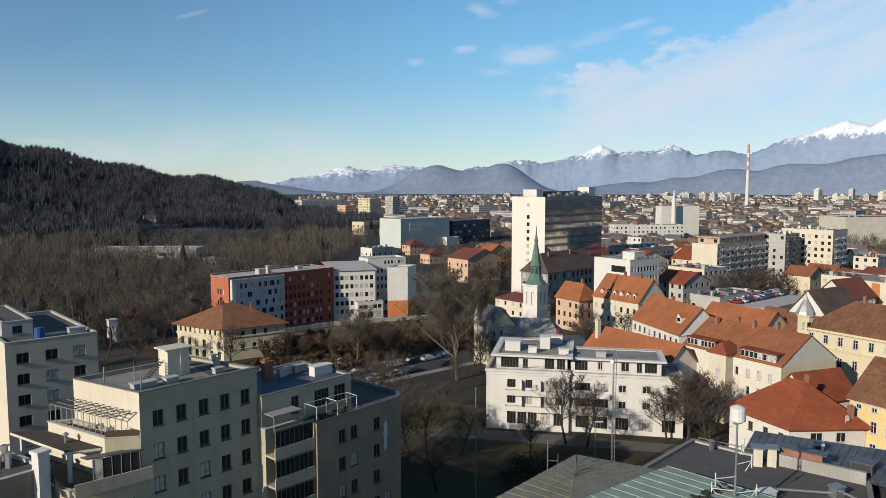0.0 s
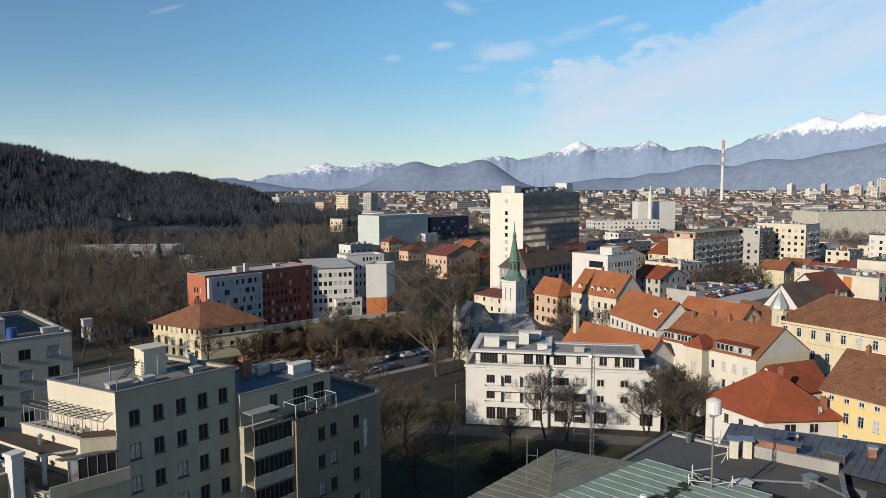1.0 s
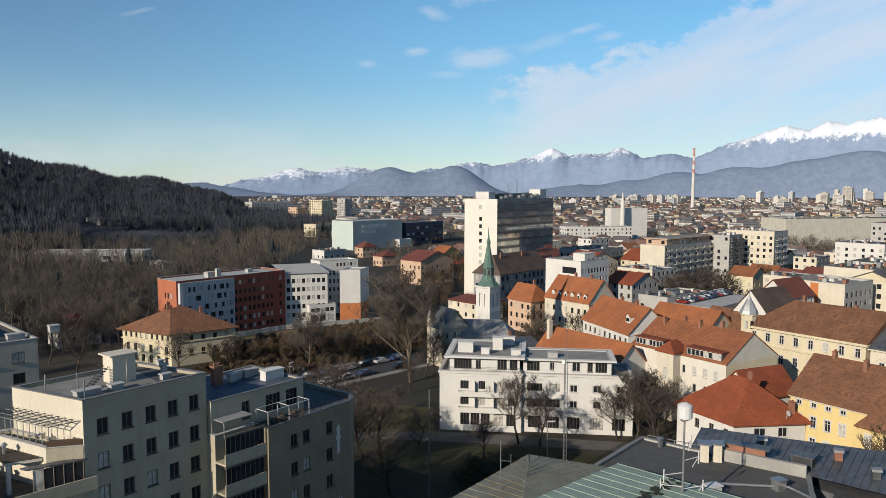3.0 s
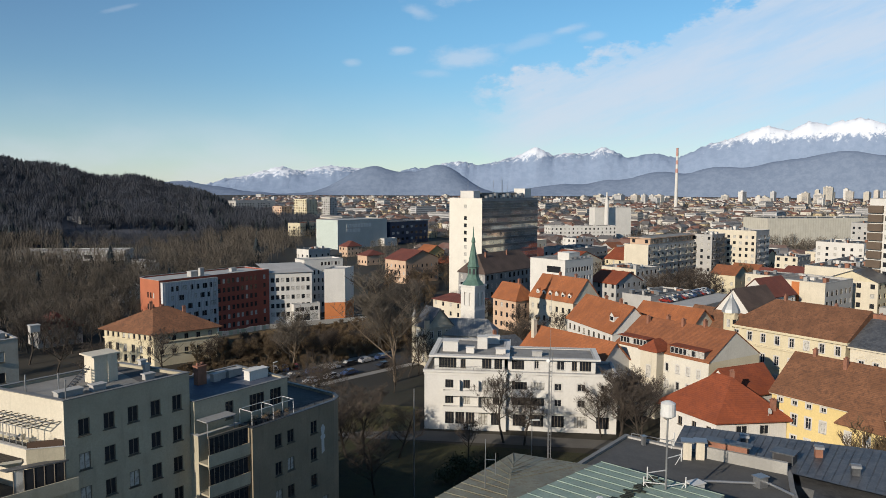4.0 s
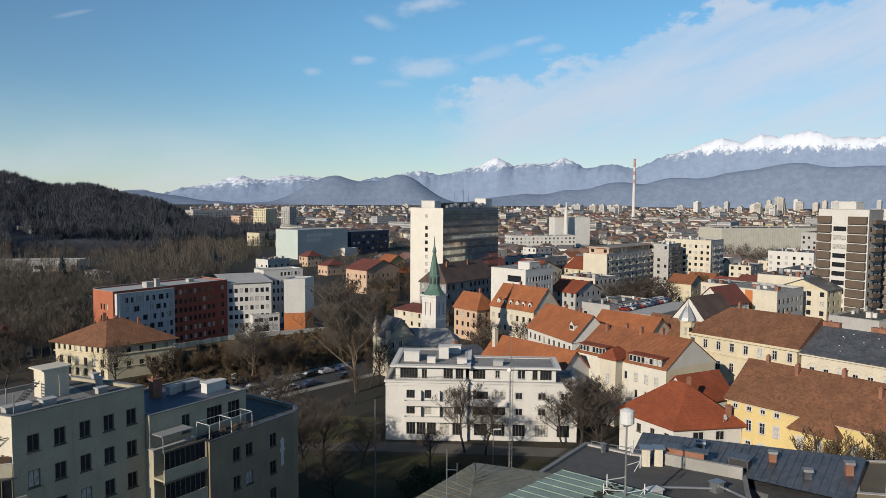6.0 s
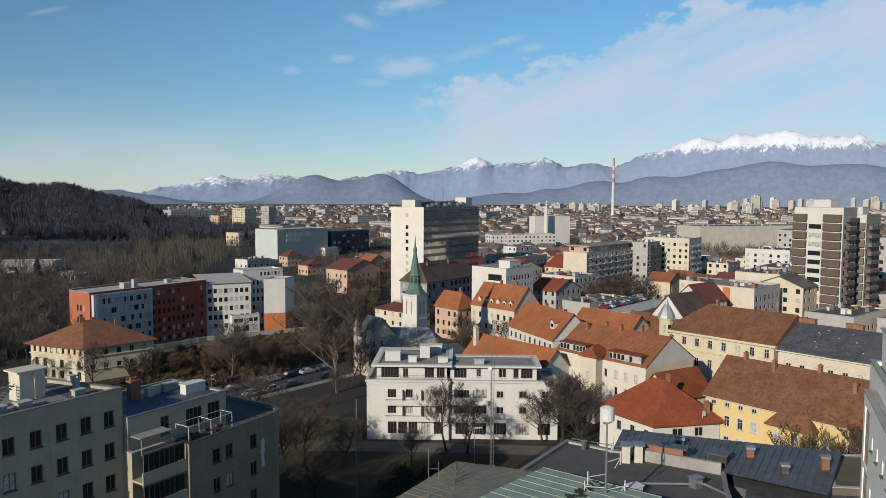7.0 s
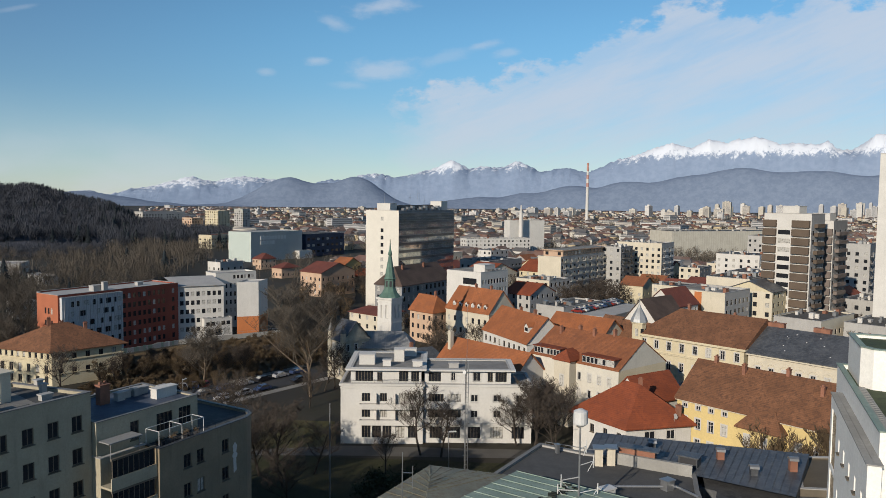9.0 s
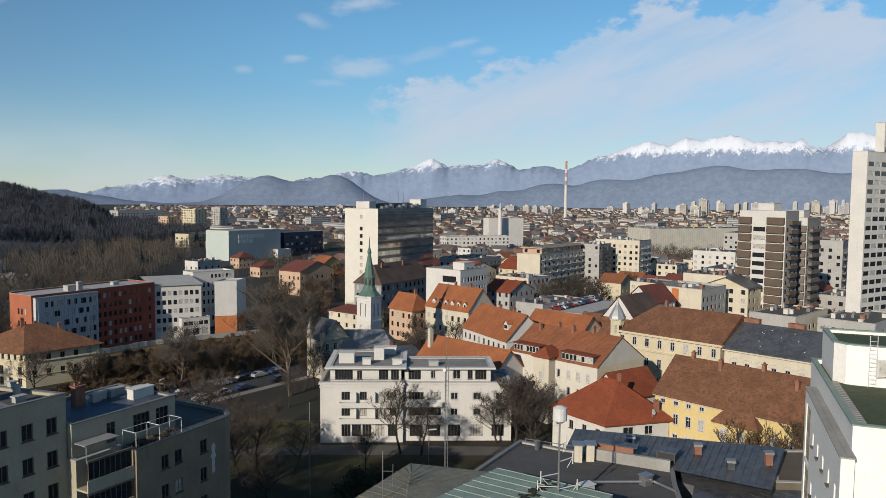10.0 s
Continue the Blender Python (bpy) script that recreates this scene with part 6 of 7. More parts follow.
def balconies(ob, corner, ang, spans, z0, dz, rows, material, deep=1.1, rail_mat=None):
    """Slabs with parapets along the face that starts at corner and runs along ang."""
    e = ray(ang - 90) * deep
    for r in range(rows):
        z = z0 + dz * r
        for u0, u1 in spans:
            p, q = Vector(corner) + ray(ang) * u0, Vector(corner) + ray(ang) * u1
            n_ = e.normalized() * 0.01
            g = Geo()
            g.prism([p + e, q + e, q + n_, p + n_], z - 0.15, z)
            b_ = part("balcony", g, material, ob)
            g = Geo()
            g.prism([p + e, q + e, q + e * 0.9, p + e * 0.9], z, z + 1.0)
            part("parapet", g, rail_mat or material, b_)


TOWN = {o["label"]: o for o in bpy.data.objects if o.parent is None and "label" in o.keys() and o.name.split(".")[0] in ("apartment_block", "office_building")}
balconies(TOWN["cream apartment block with recessed top storey and balconies"], (117.0, 308.6), 40, [(2 + 6.4 * k, 5.6 + 6.4 * k) for k in range(8)], 4.2, 3.0, 6, GREYW, 1.2, CREAM)
balconies(TOWN["white apartment block in full sun"], (180.1, 334.6), 40, [(2, 7), (9, 14)], 4.2, 3.0, 7, WHITE)
balconies(TOWN["grey apartment block with dark balconies"], (156, 330), 40, [(1, 6), (7.5, 13)], 4.2, 3.0, 7, GREY, 1.3, DARKM)
balconies(TOWN["white terraced office block"], (232, 330), 38, [(1, 25)], 4.2, 3.0, 5, WHITE, 1.6)
balconies(TOWN["white stepped block with terraces"], (196, 268), 38, [(1, 12), (13.5, 25)], 4.2, 3.0, 4, WHITE, 1.6)
balconies(TOWN["grey slab block behind the brown tower"], (236, 262), 40, [(1, 7), (9, 15), (17, 23)], 4.2, 3.0, 8, GREYW, 1.2)
balconies(TOWN["grey inner block in shade"], (150, 218), 36, [(1, 8), (10, 18)], 4.2, 3.0, 5, GREYW, 1.2)
balconies(TOWN["dark grey office building with ribbon windows"], (92, 340), 38, [(1, 27)], 4.2, 3.0, 4, GREY, 0.6)
pts = quad((118.5, 310.5), 40, 50, 10)
building("penthouse", "salmon rooftop storey with overhanging slab", pts, 24.6, PINK, GRAVEL, {0: grid(50, 14, 1, 2.0, 1.6, 22.4, 3, style="strip"), 3: grid(10, 2, 1, 1.6, 1.5, 22.4, 3)}, base=21.5, parapet=0.2, bands=((24.4, 0.8, 0.25),))
# brown balcony towers
for c, ang, la, lb2, h, nm in (((162.6, 205.4), 26, 9, 16.2, 43.4, "brown"), ((178, 214), 30, 12, 10, 41.0, "grey")):
    pts = quad(c, ang, la, lb2, 114)
    # grey walls carry the shade of the right side, white stays sunward
    tw_ = building("apartment_tower", f"{nm} and white apartment tower with balcony strips", pts, h, GREY, FELT, {3: [(lb2 * 0.44, 2.0 + 2.9 * r, lb2 * 0.26, 1.5, "strip") for r in range(int((h - 3) / 2.9))], 0: grid(la, 3, int((h - 3) / 2.9), 1.2, 1.5, 2.0, 2.9)}, parapet=0.4, face_walls={3: WHITE})
    brown = mat(f"{nm} balcony panel", (0.16, 0.12, 0.09) if nm == "brown" else (0.24, 0.2, 0.18), vary=0.12)
    d = (Vector(pts[0]) - Vector(pts[3])).normalized()
    o = ray(ang + 180)
    for r in range(int((h - 2) / 2.9)):
        for u0, u1 in ((0.0, 0.28), (0.62, 0.98)):
            g = Geo()
            p, q = Vector(pts[3]) + d * lb2 * u0, Vector(pts[3]) + d * lb2 * u1
            g.prism([p + o * 0.9, q + o * 0.9, q, p], 1.6 + 2.9 * r, 3.9 + 2.9 * r)
            part("balcony", g, brown, tw_)
        g = Geo()
        p, q = Vector(pts[0]) + ray(ang) * 2, Vector(pts[0]) + ray(ang) * (la - 2)
        e = ray(ang - 90)
        g.prism([p + e * 1.2, q + e * 1.2, q, p], 1.6 + 2.9 * r, 2.8 + 2.9 * r)
        part("balcony", g, brown, tw_)
    on_roof(tw_, "plant_room", pose(*(Vector(pts[0]) + ray(ang) * 5 + ray(ang + 90) * lb2 * 0.5), h, 0, 0, ang), (5, 5.5, 2.8), WHITE)
# white high-rise
pts = quad((184.9, 196.8), 20, 30, 4.2, 137)
wt = building("apartment_tower", "tall white high-rise with blank end wall and dark window bands", pts, 62.6, WHITE, GREYW, {0: grid(30, 7, 20, 3.5, 1.5, 2.4, 2.95, 0.8, 0.8, "strip")}, parapet=0.6, face_walls={3: WHITE})
pts = quad((194.8, 200.7), 20, 20, 2.6, 137)
building("penthouse", "white rooftop storey of the high-rise", pts, 72.6, WHITE, GREYW, {0: grid(20, 5, 4, 2.2, 1.6, 63.4, 2.4, 0.8, 0.8, "strip")}, base=62.6, parapet=0.4)
# house with orange strip and gabled neighbours
pts = quad((128.0, 198.0), 33, 18, 17, 121)
# white block painted grey where shaded and cream where the sun falls
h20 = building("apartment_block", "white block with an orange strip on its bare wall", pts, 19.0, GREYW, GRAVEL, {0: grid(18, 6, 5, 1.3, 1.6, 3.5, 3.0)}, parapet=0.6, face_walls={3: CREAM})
d = (Vector(pts[0]) - Vector(pts[3])).normalized()
g = Geo()
p = Vector(pts[3]) + d * 7.0
g.prism([p + ray(211) * 0.06, p + d * 2.4 + ray(211) * 0.06, p + d * 2.4, p], 6, 19.2)
part("painted_strip", g, ORANGE, h20)
roof_clutter(h20, (128, 198), 33, 18, 15, 19, 6, 3)
block("town_house", "pale yellow house with tall rear gable", (150, 206), 33, 18, 15, 18.5, PALEYEL, (5, 4), face3=CREAM, roof=SLATE, top="gable", rise=3.0, along=0, category="house")
for c, ang, la, lb2, h, rise, wl_, rf, lb_ in (
        ((92, 172), 30, 14, 10, 15.5, 5.8, WHITE, DIM_TILE, "white gabled house with triangular attic window"),
        ((109, 193.5), 30, 13, 9.5, 16.5, 4.6, WHITE, TILE_D, "cream house with white gable and dark red roof"),
        ((99.5, 178), 30, 9, 15, 10.5, 4.0, WHITE, TILE, "white house with orange mansard and dormer band"),
        ((88, 170), 30, 10, 16, 11.5, 4.2, CREAM, TILE_B, "cream house with brown tile roof"),
        ((76, 172), 33, 13, 18, 11.0, 5.2, CREAM, TILE, "house with long orange clay roof"),
        ((84, 252), 36, 16, 12, 12.5, 3.6, GREYW, TILE_R, "grey house with red tile roof"),
        ((84, 318), 35, 24, 14, 13, 4.6, CREAM, TILE_R, "long house with red hipped roof"),
        ((116, 330), 35, 18, 14, 13, 4.6, PALEYEL, TILE_R, "pale yellow house with red hipped roof"),
        ((12, 348), 40, 22, 15, 11.5, 4.2, PINK, TILE_D, "salmon villa with dark red hip roof"),
        ((27, 404), 40, 12, 10, 10.5, 3.4, OCHRE, TILE, "ochre house with orange roof"),
        ((-8, 432), 40, 14, 9, 6.0, 2.6, PINK, TILE_D, "small salmon house with dark red roof"),
        ((34, 372), 40, 12, 10, 7.0, 3.4, PALEYEL, TILE_R, "pale house with red roof"),
        ((46, 432), 40, 12, 10, 8.0, 3.4, CREAM, TILE_D, "cream house with dark red roof by the brewery"),
        ((64, 462), 40, 12, 10, 8.5, 3.4, GREYW, TILE_R, "light grey house with red roof by the brewery"),
        ((-22, 486), 40, 12, 9, 7.0, 3.2, PINK, TILE_D, "salmon house with dark red roof beside the avenue"),
        ((-98, 215), 40, 12, 10, 5.5, 3.8, GREYW, TILE_D, "small grey house with dark red roof among trees"),
        ((28, 250), 40, 14, 14, 6.5, 1.6, CREAM, TILE_D, "low cream house with flat dark roof at the church")):
    block("town_house", lb_, c, ang, la, lb2, h, wl_, (max(2, int(la / 3)), max(2, int(lb2 / 3))), "cross", rf, 1.0, 1.5, 3.1, "gable", rise, 0 if rise in (4.6, 5.8) and wl_ is WHITE else 1, category="house", hips=(0.0, 0.0) if h > 9.8 else (3.0, 3.0))
rf_ = random.Random(33)
made = 0
for k in range(900):
    a, dist = radians(rf_.uniform(9, 47)), rf_.uniform(215, 470)
    c = Vector((math.sin(a) * dist, math.cos(a) * dist))
    la, lb2 = rf_.uniform(9, 15), rf_.uniform(9, 13)
    if any((c - m_).length < r_ + 7.5 for m_, r_ in FOOT) or 84 < c.x < 132 and 205 < c.y < 285 or made >= 44:
        continue
    ang = rf_.choice((33, 36, 40))
    h = rf_.uniform(6, 12) if dist > 280 else rf_.uniform(5, 9)
    corner = c - ray(ang) * la / 2 - ray(ang + 90) * lb2 / 2
    wl_, wn = rf_.choice(((CREAM, "cream"), (GREYW, "light grey"), (WHITE, "white"), (PALEYEL, "pale yellow"), (GREY, "grey"), (PINK, "salmon")))
    if rf_.random() < 0.68:
        rm, rn = rf_.choice(((TILE_R, "red tile"), (TILE_D, "dark red tile"), (TILE_B, "brown tile"), (TILE_O, "orange brown tile"), (SLATE, "grey sheet")))
        block("town_house", f"{wn} rendered house with {rn} roof", corner, ang, la, lb2, h, wl_, (3, 3), "dark", rm, 1.0, 1.4, 3.0, "gable", rf_.uniform(2.6, 4.2), rf_.choice((0, 1)), category="house")
    else:
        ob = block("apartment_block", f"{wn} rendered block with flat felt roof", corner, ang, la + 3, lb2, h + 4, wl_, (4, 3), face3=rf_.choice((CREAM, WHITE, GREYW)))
        roof_clutter(ob, corner, ang, la, lb2, h + 4, 5, k)
    made += 1
# parking deck with white roof and rows of cars
g = Geo()
g.prism([Vector(p) for p in ((98, 216), (124, 238), (114, 250), (86, 228))], 0, 10.0)
tagged(part("parking_deck", g, GREYW, None), "pale parking deck with cars on its roof", "building")
# pavilion halls at the foot of the hill
for c, ang, la, lb2, h, lb_ in (((-283, 716), 62, 120, 18, 17.0, "long flat sports hall below the hill"), ((-290, 728), 2, 26, 8, 16.0, "pale front of a sports hall below the hill"), ((-292, 618), 70, 42, 14, 9.0, "pale flat hall at the park edge"), ((-224, 466), 3, 64, 20, 6.0, "flat pavilion among park trees"), ((-196, 436), 20, 22, 8, 4.6, "low white pavilion among park trees"), ((-143, 424), -48, 22, 8, 4.6, "low shed with light roof among park trees"), ((-104, 298), 40, 9, 7, 6.0, "small white shed among park trees")):
    block("park_hall", lb_, c, ang, la, lb2, h, GREYW, (int(la / 6), 0), "strip", GREYW, 3.6, 2.4, 4.0)
for c, ang, la, lb2, h, wl_, lb_ in (((-89.6, 895.5), 45, 17, 24, 30.7, PALEYEL, "ochre and white residential tower"), ((-120, 900), 45, 16, 18, 22, PINK, "salmon residential block with flat roof"), ((-190, 980), 40, 60, 20, 27, GREYW, "dark glazed terrace housing"), ((-75, 690), 60, 60, 14, 12, PALEYEL, "long yellow street house"), ((-66, 960), 45, 12, 16, 32, GREYW, "slim grey residential tower block")):
    block("apartment_block", lb_, c, ang, la, lb2, h, wl_, (max(3, int(la / 4)), max(3, int(lb2 / 4))), "dark", TILE_R if h == 12 else FELT, 1.8, 1.6, 3.0)

# red and white chimney stack
FADED = mat("faded red paint", (0.60, 0.33, 0.28))
cs = thing("chimney_stack", 577.5, 1384.0, 0, "tall power station chimney, white with red bands", "chimney")
for z0, z1, m in ((0, 76, WHITE), (76, 84, FADED), (84, 92, WHITE), (92, 100, FADED), (100, 108, WHITE), (108, 116, FADED), (116, 124, FADED)):
    g = Geo()
    g.tube((0, 0, z0), (0, 0, z1), 3.5 - z0 * 0.011, 3.5 - z1 * 0.011, 14)
    part("shaft", g, m, cs)
sl = thing("chimney_stack", 186.5, 588, 0, "slim white boiler chimney", "chimney")
g = Geo()
g.tube((0, 0, 0), (0, 0, 37), 2.2, 1.6, 12)
g.tube((0, 0, 37), (0, 0, 43), 0.9, 0.5, 10)
part("shaft", g, WHITE, sl)

# ---------- far town ----------


def island_mat(name, colours, rough=0.85):
    m = bpy.data.materials.new(name)
    m.use_nodes = True
    n = Nodes(m.node_tree)
    bsdf = m.node_tree.nodes["Principled BSDF"]
    rnd_ = n.add("ShaderNodeNewGeometry").outputs["Random Per Island"]
    ramp = m.node_tree.nodes.new("ShaderNodeValToRGB")
    ramp.color_ramp.interpolation = "CONSTANT"
    colours = [tuple(c * 0.66 for c in q) for q in colours]
    el_ = ramp.color_ramp.elements
    el_[0].color, el_[1].color = (*colours[0], 1), (*colours[-1], 1)
    el_[1].position = 1 - 1 / len(colours)
    for k in range(1, len(colours) - 1):
        e = el_.new(k / len(colours))
        e.color = (*colours[k], 1)
    n.plug(rnd_, ramp.inputs[0])
    pos = n.add("ShaderNodeTexCoord").outputs["Object"]
    col = n.mix(n.math("MULTIPLY", n.ramp(n.noise(0.2, 5.0, pos), 0.4, 0.7), 0.3), ramp.outputs[0], (0.2, 0.19, 0.18, 1))
    n.plug(col, bsdf.inputs["Base Color"])
    bsdf.inputs["Roughness"].default_value = rough
    return m


class Soup:
    """Fast collector for very many small solids in one mesh."""

    def __init__(self):
        self.v, self.f = [], []

    def add(self, verts, faces):
        i = len(self.v)
        self.v += verts
        self.f += [tuple(k + i for k in q) for q in faces]

    def make(self, name, material, label, category, kind="stuff"):
        return tagged(part(name, mesh_of(name, self.v, self.f, material), None, None), label, category, kind=kind)


BOX_F = [(0, 1, 5, 4), (1, 2, 6, 5), (2, 3, 7, 6), (3, 0, 4, 7), (4, 5, 6, 7)]


def solid(x, y, z0, z1, lx, ly, ang):
    c, s = math.cos(radians(ang)), math.sin(radians(ang))
    xy = [(x + c * a - s * b, y + s * a + c * b) for a, b in ((-lx / 2, -ly / 2), (lx / 2, -ly / 2), (lx / 2, ly / 2), (-lx / 2, ly / 2))]
    return [(*p, z0) for p in xy] + [(*p, z1) for p in xy]


def gable_roof(x, y, z, lx, ly, ang, rise):
    c, s = math.cos(radians(ang)), math.sin(radians(ang))
    pts = [(-lx / 2, -ly / 2, 0), (lx / 2, -ly / 2, 0), (lx / 2, ly / 2, 0), (-lx / 2, ly / 2, 0), (-lx / 2 * 0.75, 0, rise), (lx / 2 * 0.75, 0, rise)]
    return [(x + c * a - s * b, y + s * a + c * b, z + h) for a, b, h in pts], [(0, 1, 5, 4), (2, 3, 4, 5), (1, 2, 5), (3, 0, 4)]


rg = random.Random(21)
houses, roofs, blocks, bandsS, decks = Soup(), Soup(), Soup(), Soup(), Soup()
for k in range(4600):
    a = rg.uniform(-11, 62)
    dist = 430 + 2700 * rg.random() ** 1.35
    if a < 3 and dist < 640 or a < -5 and dist < 900:
        continue
    x, y = math.sin(radians(a)) * dist, math.cos(radians(a)) * dist
    if abs(x - 210) < 60 and abs(y - 600) < 45 or abs(x - 360) < 110 and abs(y - 545) < 75 or abs(x + 10) < 75 and abs(y - 580) < 90:
        continue
    ang = 40 + rg.choice((0, 90)) + rg.uniform(-8, 8)
    if rg.random() < 0.962 or dist < 620:
        lx, ly, h = rg.uniform(8, 18), rg.uniform(7, 11), rg.uniform(4.5, 9)
        houses.add(solid(x, y, 0, h, lx, ly, ang), BOX_F)
        roofs.add(*gable_roof(x, y, h - 0.1, lx + 1, ly + 1, ang, rg.uniform(1.8, 3.6)))
    else:
        lx, ly, h = rg.uniform(18, 55), rg.uniform(12, 18), rg.choice((9, 12, 12, 15, 18))
        blocks.add(solid(x, y, 0, h, lx, ly, ang), BOX_F)
        decks.add(solid(x, y, h, h + 0.4, lx - 1, ly - 1, ang), BOX_F)
        for r in range(int(h / 3)):
            bandsS.add(solid(x, y, 1.2 + 3 * r, 2.7 + 3 * r, lx - 2, ly + 0.12, ang), BOX_F[:4])
            bandsS.add(solid(x, y, 1.2 + 3 * r, 2.7 + 3 * r, lx + 0.12, ly - 3, ang), BOX_F[:4])
for a0, a1, d0, d1, h0, h1, cnt in ((17, 23, 1900, 2500, 18, 34, 12), (26, 33, 1900, 2700, 22, 44, 14), (32, 48, 2500, 3100, 34, 62, 44), (-9, 4, 1700, 2700, 10, 20, 10), (50, 62, 1500, 2600, 25, 60, 30), (4, 18, 1900, 2900, 10, 20, 10)):
    for k in range(cnt):
        a, dist = rg.uniform(a0, a1), rg.uniform(d0, d1)
        x, y = math.sin(radians(a)) * dist, math.cos(radians(a)) * dist
        lx, ly, h = rg.uniform(11, 30), rg.uniform(10, 16), rg.uniform(h0, h1) * 0.85
        ang = rg.choice((38, 128, 128)) + rg.uniform(-5, 5)
        blocks.add(solid(x, y, 0, h, lx, ly, ang), BOX_F)
        blocks.add(solid(x, y, h, h + 3, lx * 0.3, ly * 0.6, ang), BOX_F)
        for r in range(int(h / 3)):
            bandsS.add(solid(x, y, 1.2 + 3 * r, 2.6 + 3 * r, lx - 4, ly + 0.2, ang), BOX_F[:4])
# far walls, roofs and glazing have low contrast, with distance haze in their colours
houses.make("far_houses", island_mat("far house walls", [(0.66, 0.62, 0.54), (0.72, 0.70, 0.66), (0.60, 0.50, 0.36), (0.55, 0.54, 0.52), (0.74, 0.72, 0.68), (0.66, 0.54, 0.34)]), "many small rendered houses across the plain", "houses")
roofs.make("far_roofs", island_mat("far roofs", [(0.19, 0.085, 0.06), (0.14, 0.085, 0.07), (0.12, 0.09, 0.08), (0.22, 0.11, 0.075), (0.13, 0.125, 0.125), (0.16, 0.10, 0.08), (0.20, 0.19, 0.185)]), "many red and brown house roofs across the plain", "roofs")
blocks.make("far_blocks", island_mat("far block walls", [(0.70, 0.68, 0.64), (0.76, 0.74, 0.71), (0.62, 0.57, 0.48), (0.56, 0.56, 0.56), (0.74, 0.70, 0.62), (0.66, 0.60, 0.52)]), "pale housing blocks on the horizon", "apartment blocks")
decks.make("far_block_roofs", island_mat("far flat roofs", [(0.2, 0.2, 0.2), (0.3, 0.29, 0.28), (0.14, 0.14, 0.14)]), "flat roofs of far blocks", "roofs")
bandsS.make("far_window_bands", mat("far glazing greyed for haze", (0.26, 0.26, 0.27), rough=0.5, vary=0.3, big=0.05), "dark window bands of far blocks", "windows")
# ---------- trees ----------


def branching(seed, height, trunk_r, levels, spread, kids, first=0.3, up=0.25, droop=0.0):
    """Limb segments of a bare tree: (start, end, r0, r1, level)."""
    r = random.Random(seed)
    out = []

    def grow(p, d, length, rad, level):
        n = 3 if level < 2 else 2
        q, dd = p, d
        pts = [p]
        for k in range(n):
            dd = (dd + Vector((r.gauss(0, 0.16), r.gauss(0, 0.16), r.gauss(0.05 + up * 0.3, 0.1) - droop * level * 0.05))).normalized()
            e = q + dd * length / n
            out.append((q, e, rad * (1 - 0.5 * k / n), rad * (1 - 0.5 * (k + 1) / n), level))
            q = e
            pts.append(q)
        if level >= levels:
            return
        cnt = kids[min(level, len(kids) - 1)]
        for j in range(cnt):
            t = (first if level == 0 else 0.25) + (1 - (first if level == 0 else 0.25)) * (j + r.random() * 0.7) / cnt
            t = min(t, 0.999) * n
            i = int(t)
            base = pts[i].lerp(pts[i + 1], t - i)
            a = r.uniform(0, 2 * math.pi) if level else 2.4 * j + r.uniform(-0.4, 0.4)
            side = Vector((math.cos(a), math.sin(a), 0))
            nd = (dd * (1 - spread) + side * spread + Vector((0, 0, up))).normalized()
            k = 1 - 0.45 * t / n
            grow(base, nd, length * r.uniform(0.55, 0.85) * k, rad * 0.5 * k, level + 1)

    grow(Vector((0, 0, -0.2)), Vector((0, 0, 1)), height * 0.62, trunk_r, 0)
    return out


def limb_mesh(segs, lo, hi, name, material, thin=0.016):
    v, f = [], []
    for a, b, r0, r1, lv in segs:
        if not lo <= lv <= hi:
            continue
        sides = 7 if lv == 0 else (5 if lv == 1 else 3)
        d = (b - a)
        if d.length < 1e-4:
            continue
        d.normalize()
        s = d.orthogonal().normalized()
        t = d.cross(s)
        i = len(v)
        for p, rr in ((a, max(r0, thin)), (b, max(r1, thin))):
            for k in range(sides):
                an = 2 * math.pi * k / sides
                v.append(p + (s * math.cos(an) + t * math.sin(an)) * rr)
        for k in range(sides):
            j = (k + 1) % sides
            f.append((i + k, i + j, i + sides + j, i + sides + k))
    return mesh_of(name, v, f, material)


def tree_kind(seed, height, trunk_r, bark, twig, spread=0.62, kids=(9, 6, 5, 5), first=0.3, up=0.25, label="", levels=4, thin=0.024):
    segs = branching(seed, height, trunk_r, levels, spread, kids, first, up)
    return (limb_mesh(segs, 0, 1, "trunk", bark), limb_mesh(segs, 2, 9, "crown", twig, thin), label)


KINDS = [
    tree_kind(1, 17, 0.25, BARK, TWIG_N, kids=(11, 6, 5, 5), thin=0.017, label="bare deciduous tree with fine grey-brown twigs"),
    tree_kind(2, 15, 0.23, BARK, TWIG_N, kids=(11, 6, 5, 5), thin=0.017, spread=0.7, up=0.18, label="bare spreading tree with dark limbs"),
    tree_kind(3, 21, 0.26, BARK_P, TWIG, spread=0.66, up=0.22, first=0.26, kids=(15, 9, 6, 5), thin=0.02, label="tall bare plane tree with pale trunk"),
    tree_kind(4, 14, 0.28, BARK, TWIG_R, spread=0.65, label="bare tree with russet twigs"),
    tree_kind(5, 13, 0.3, BARK_P, TWIG_R, spread=0.55, up=0.3, label="bare tree with golden brown twigs"),
]


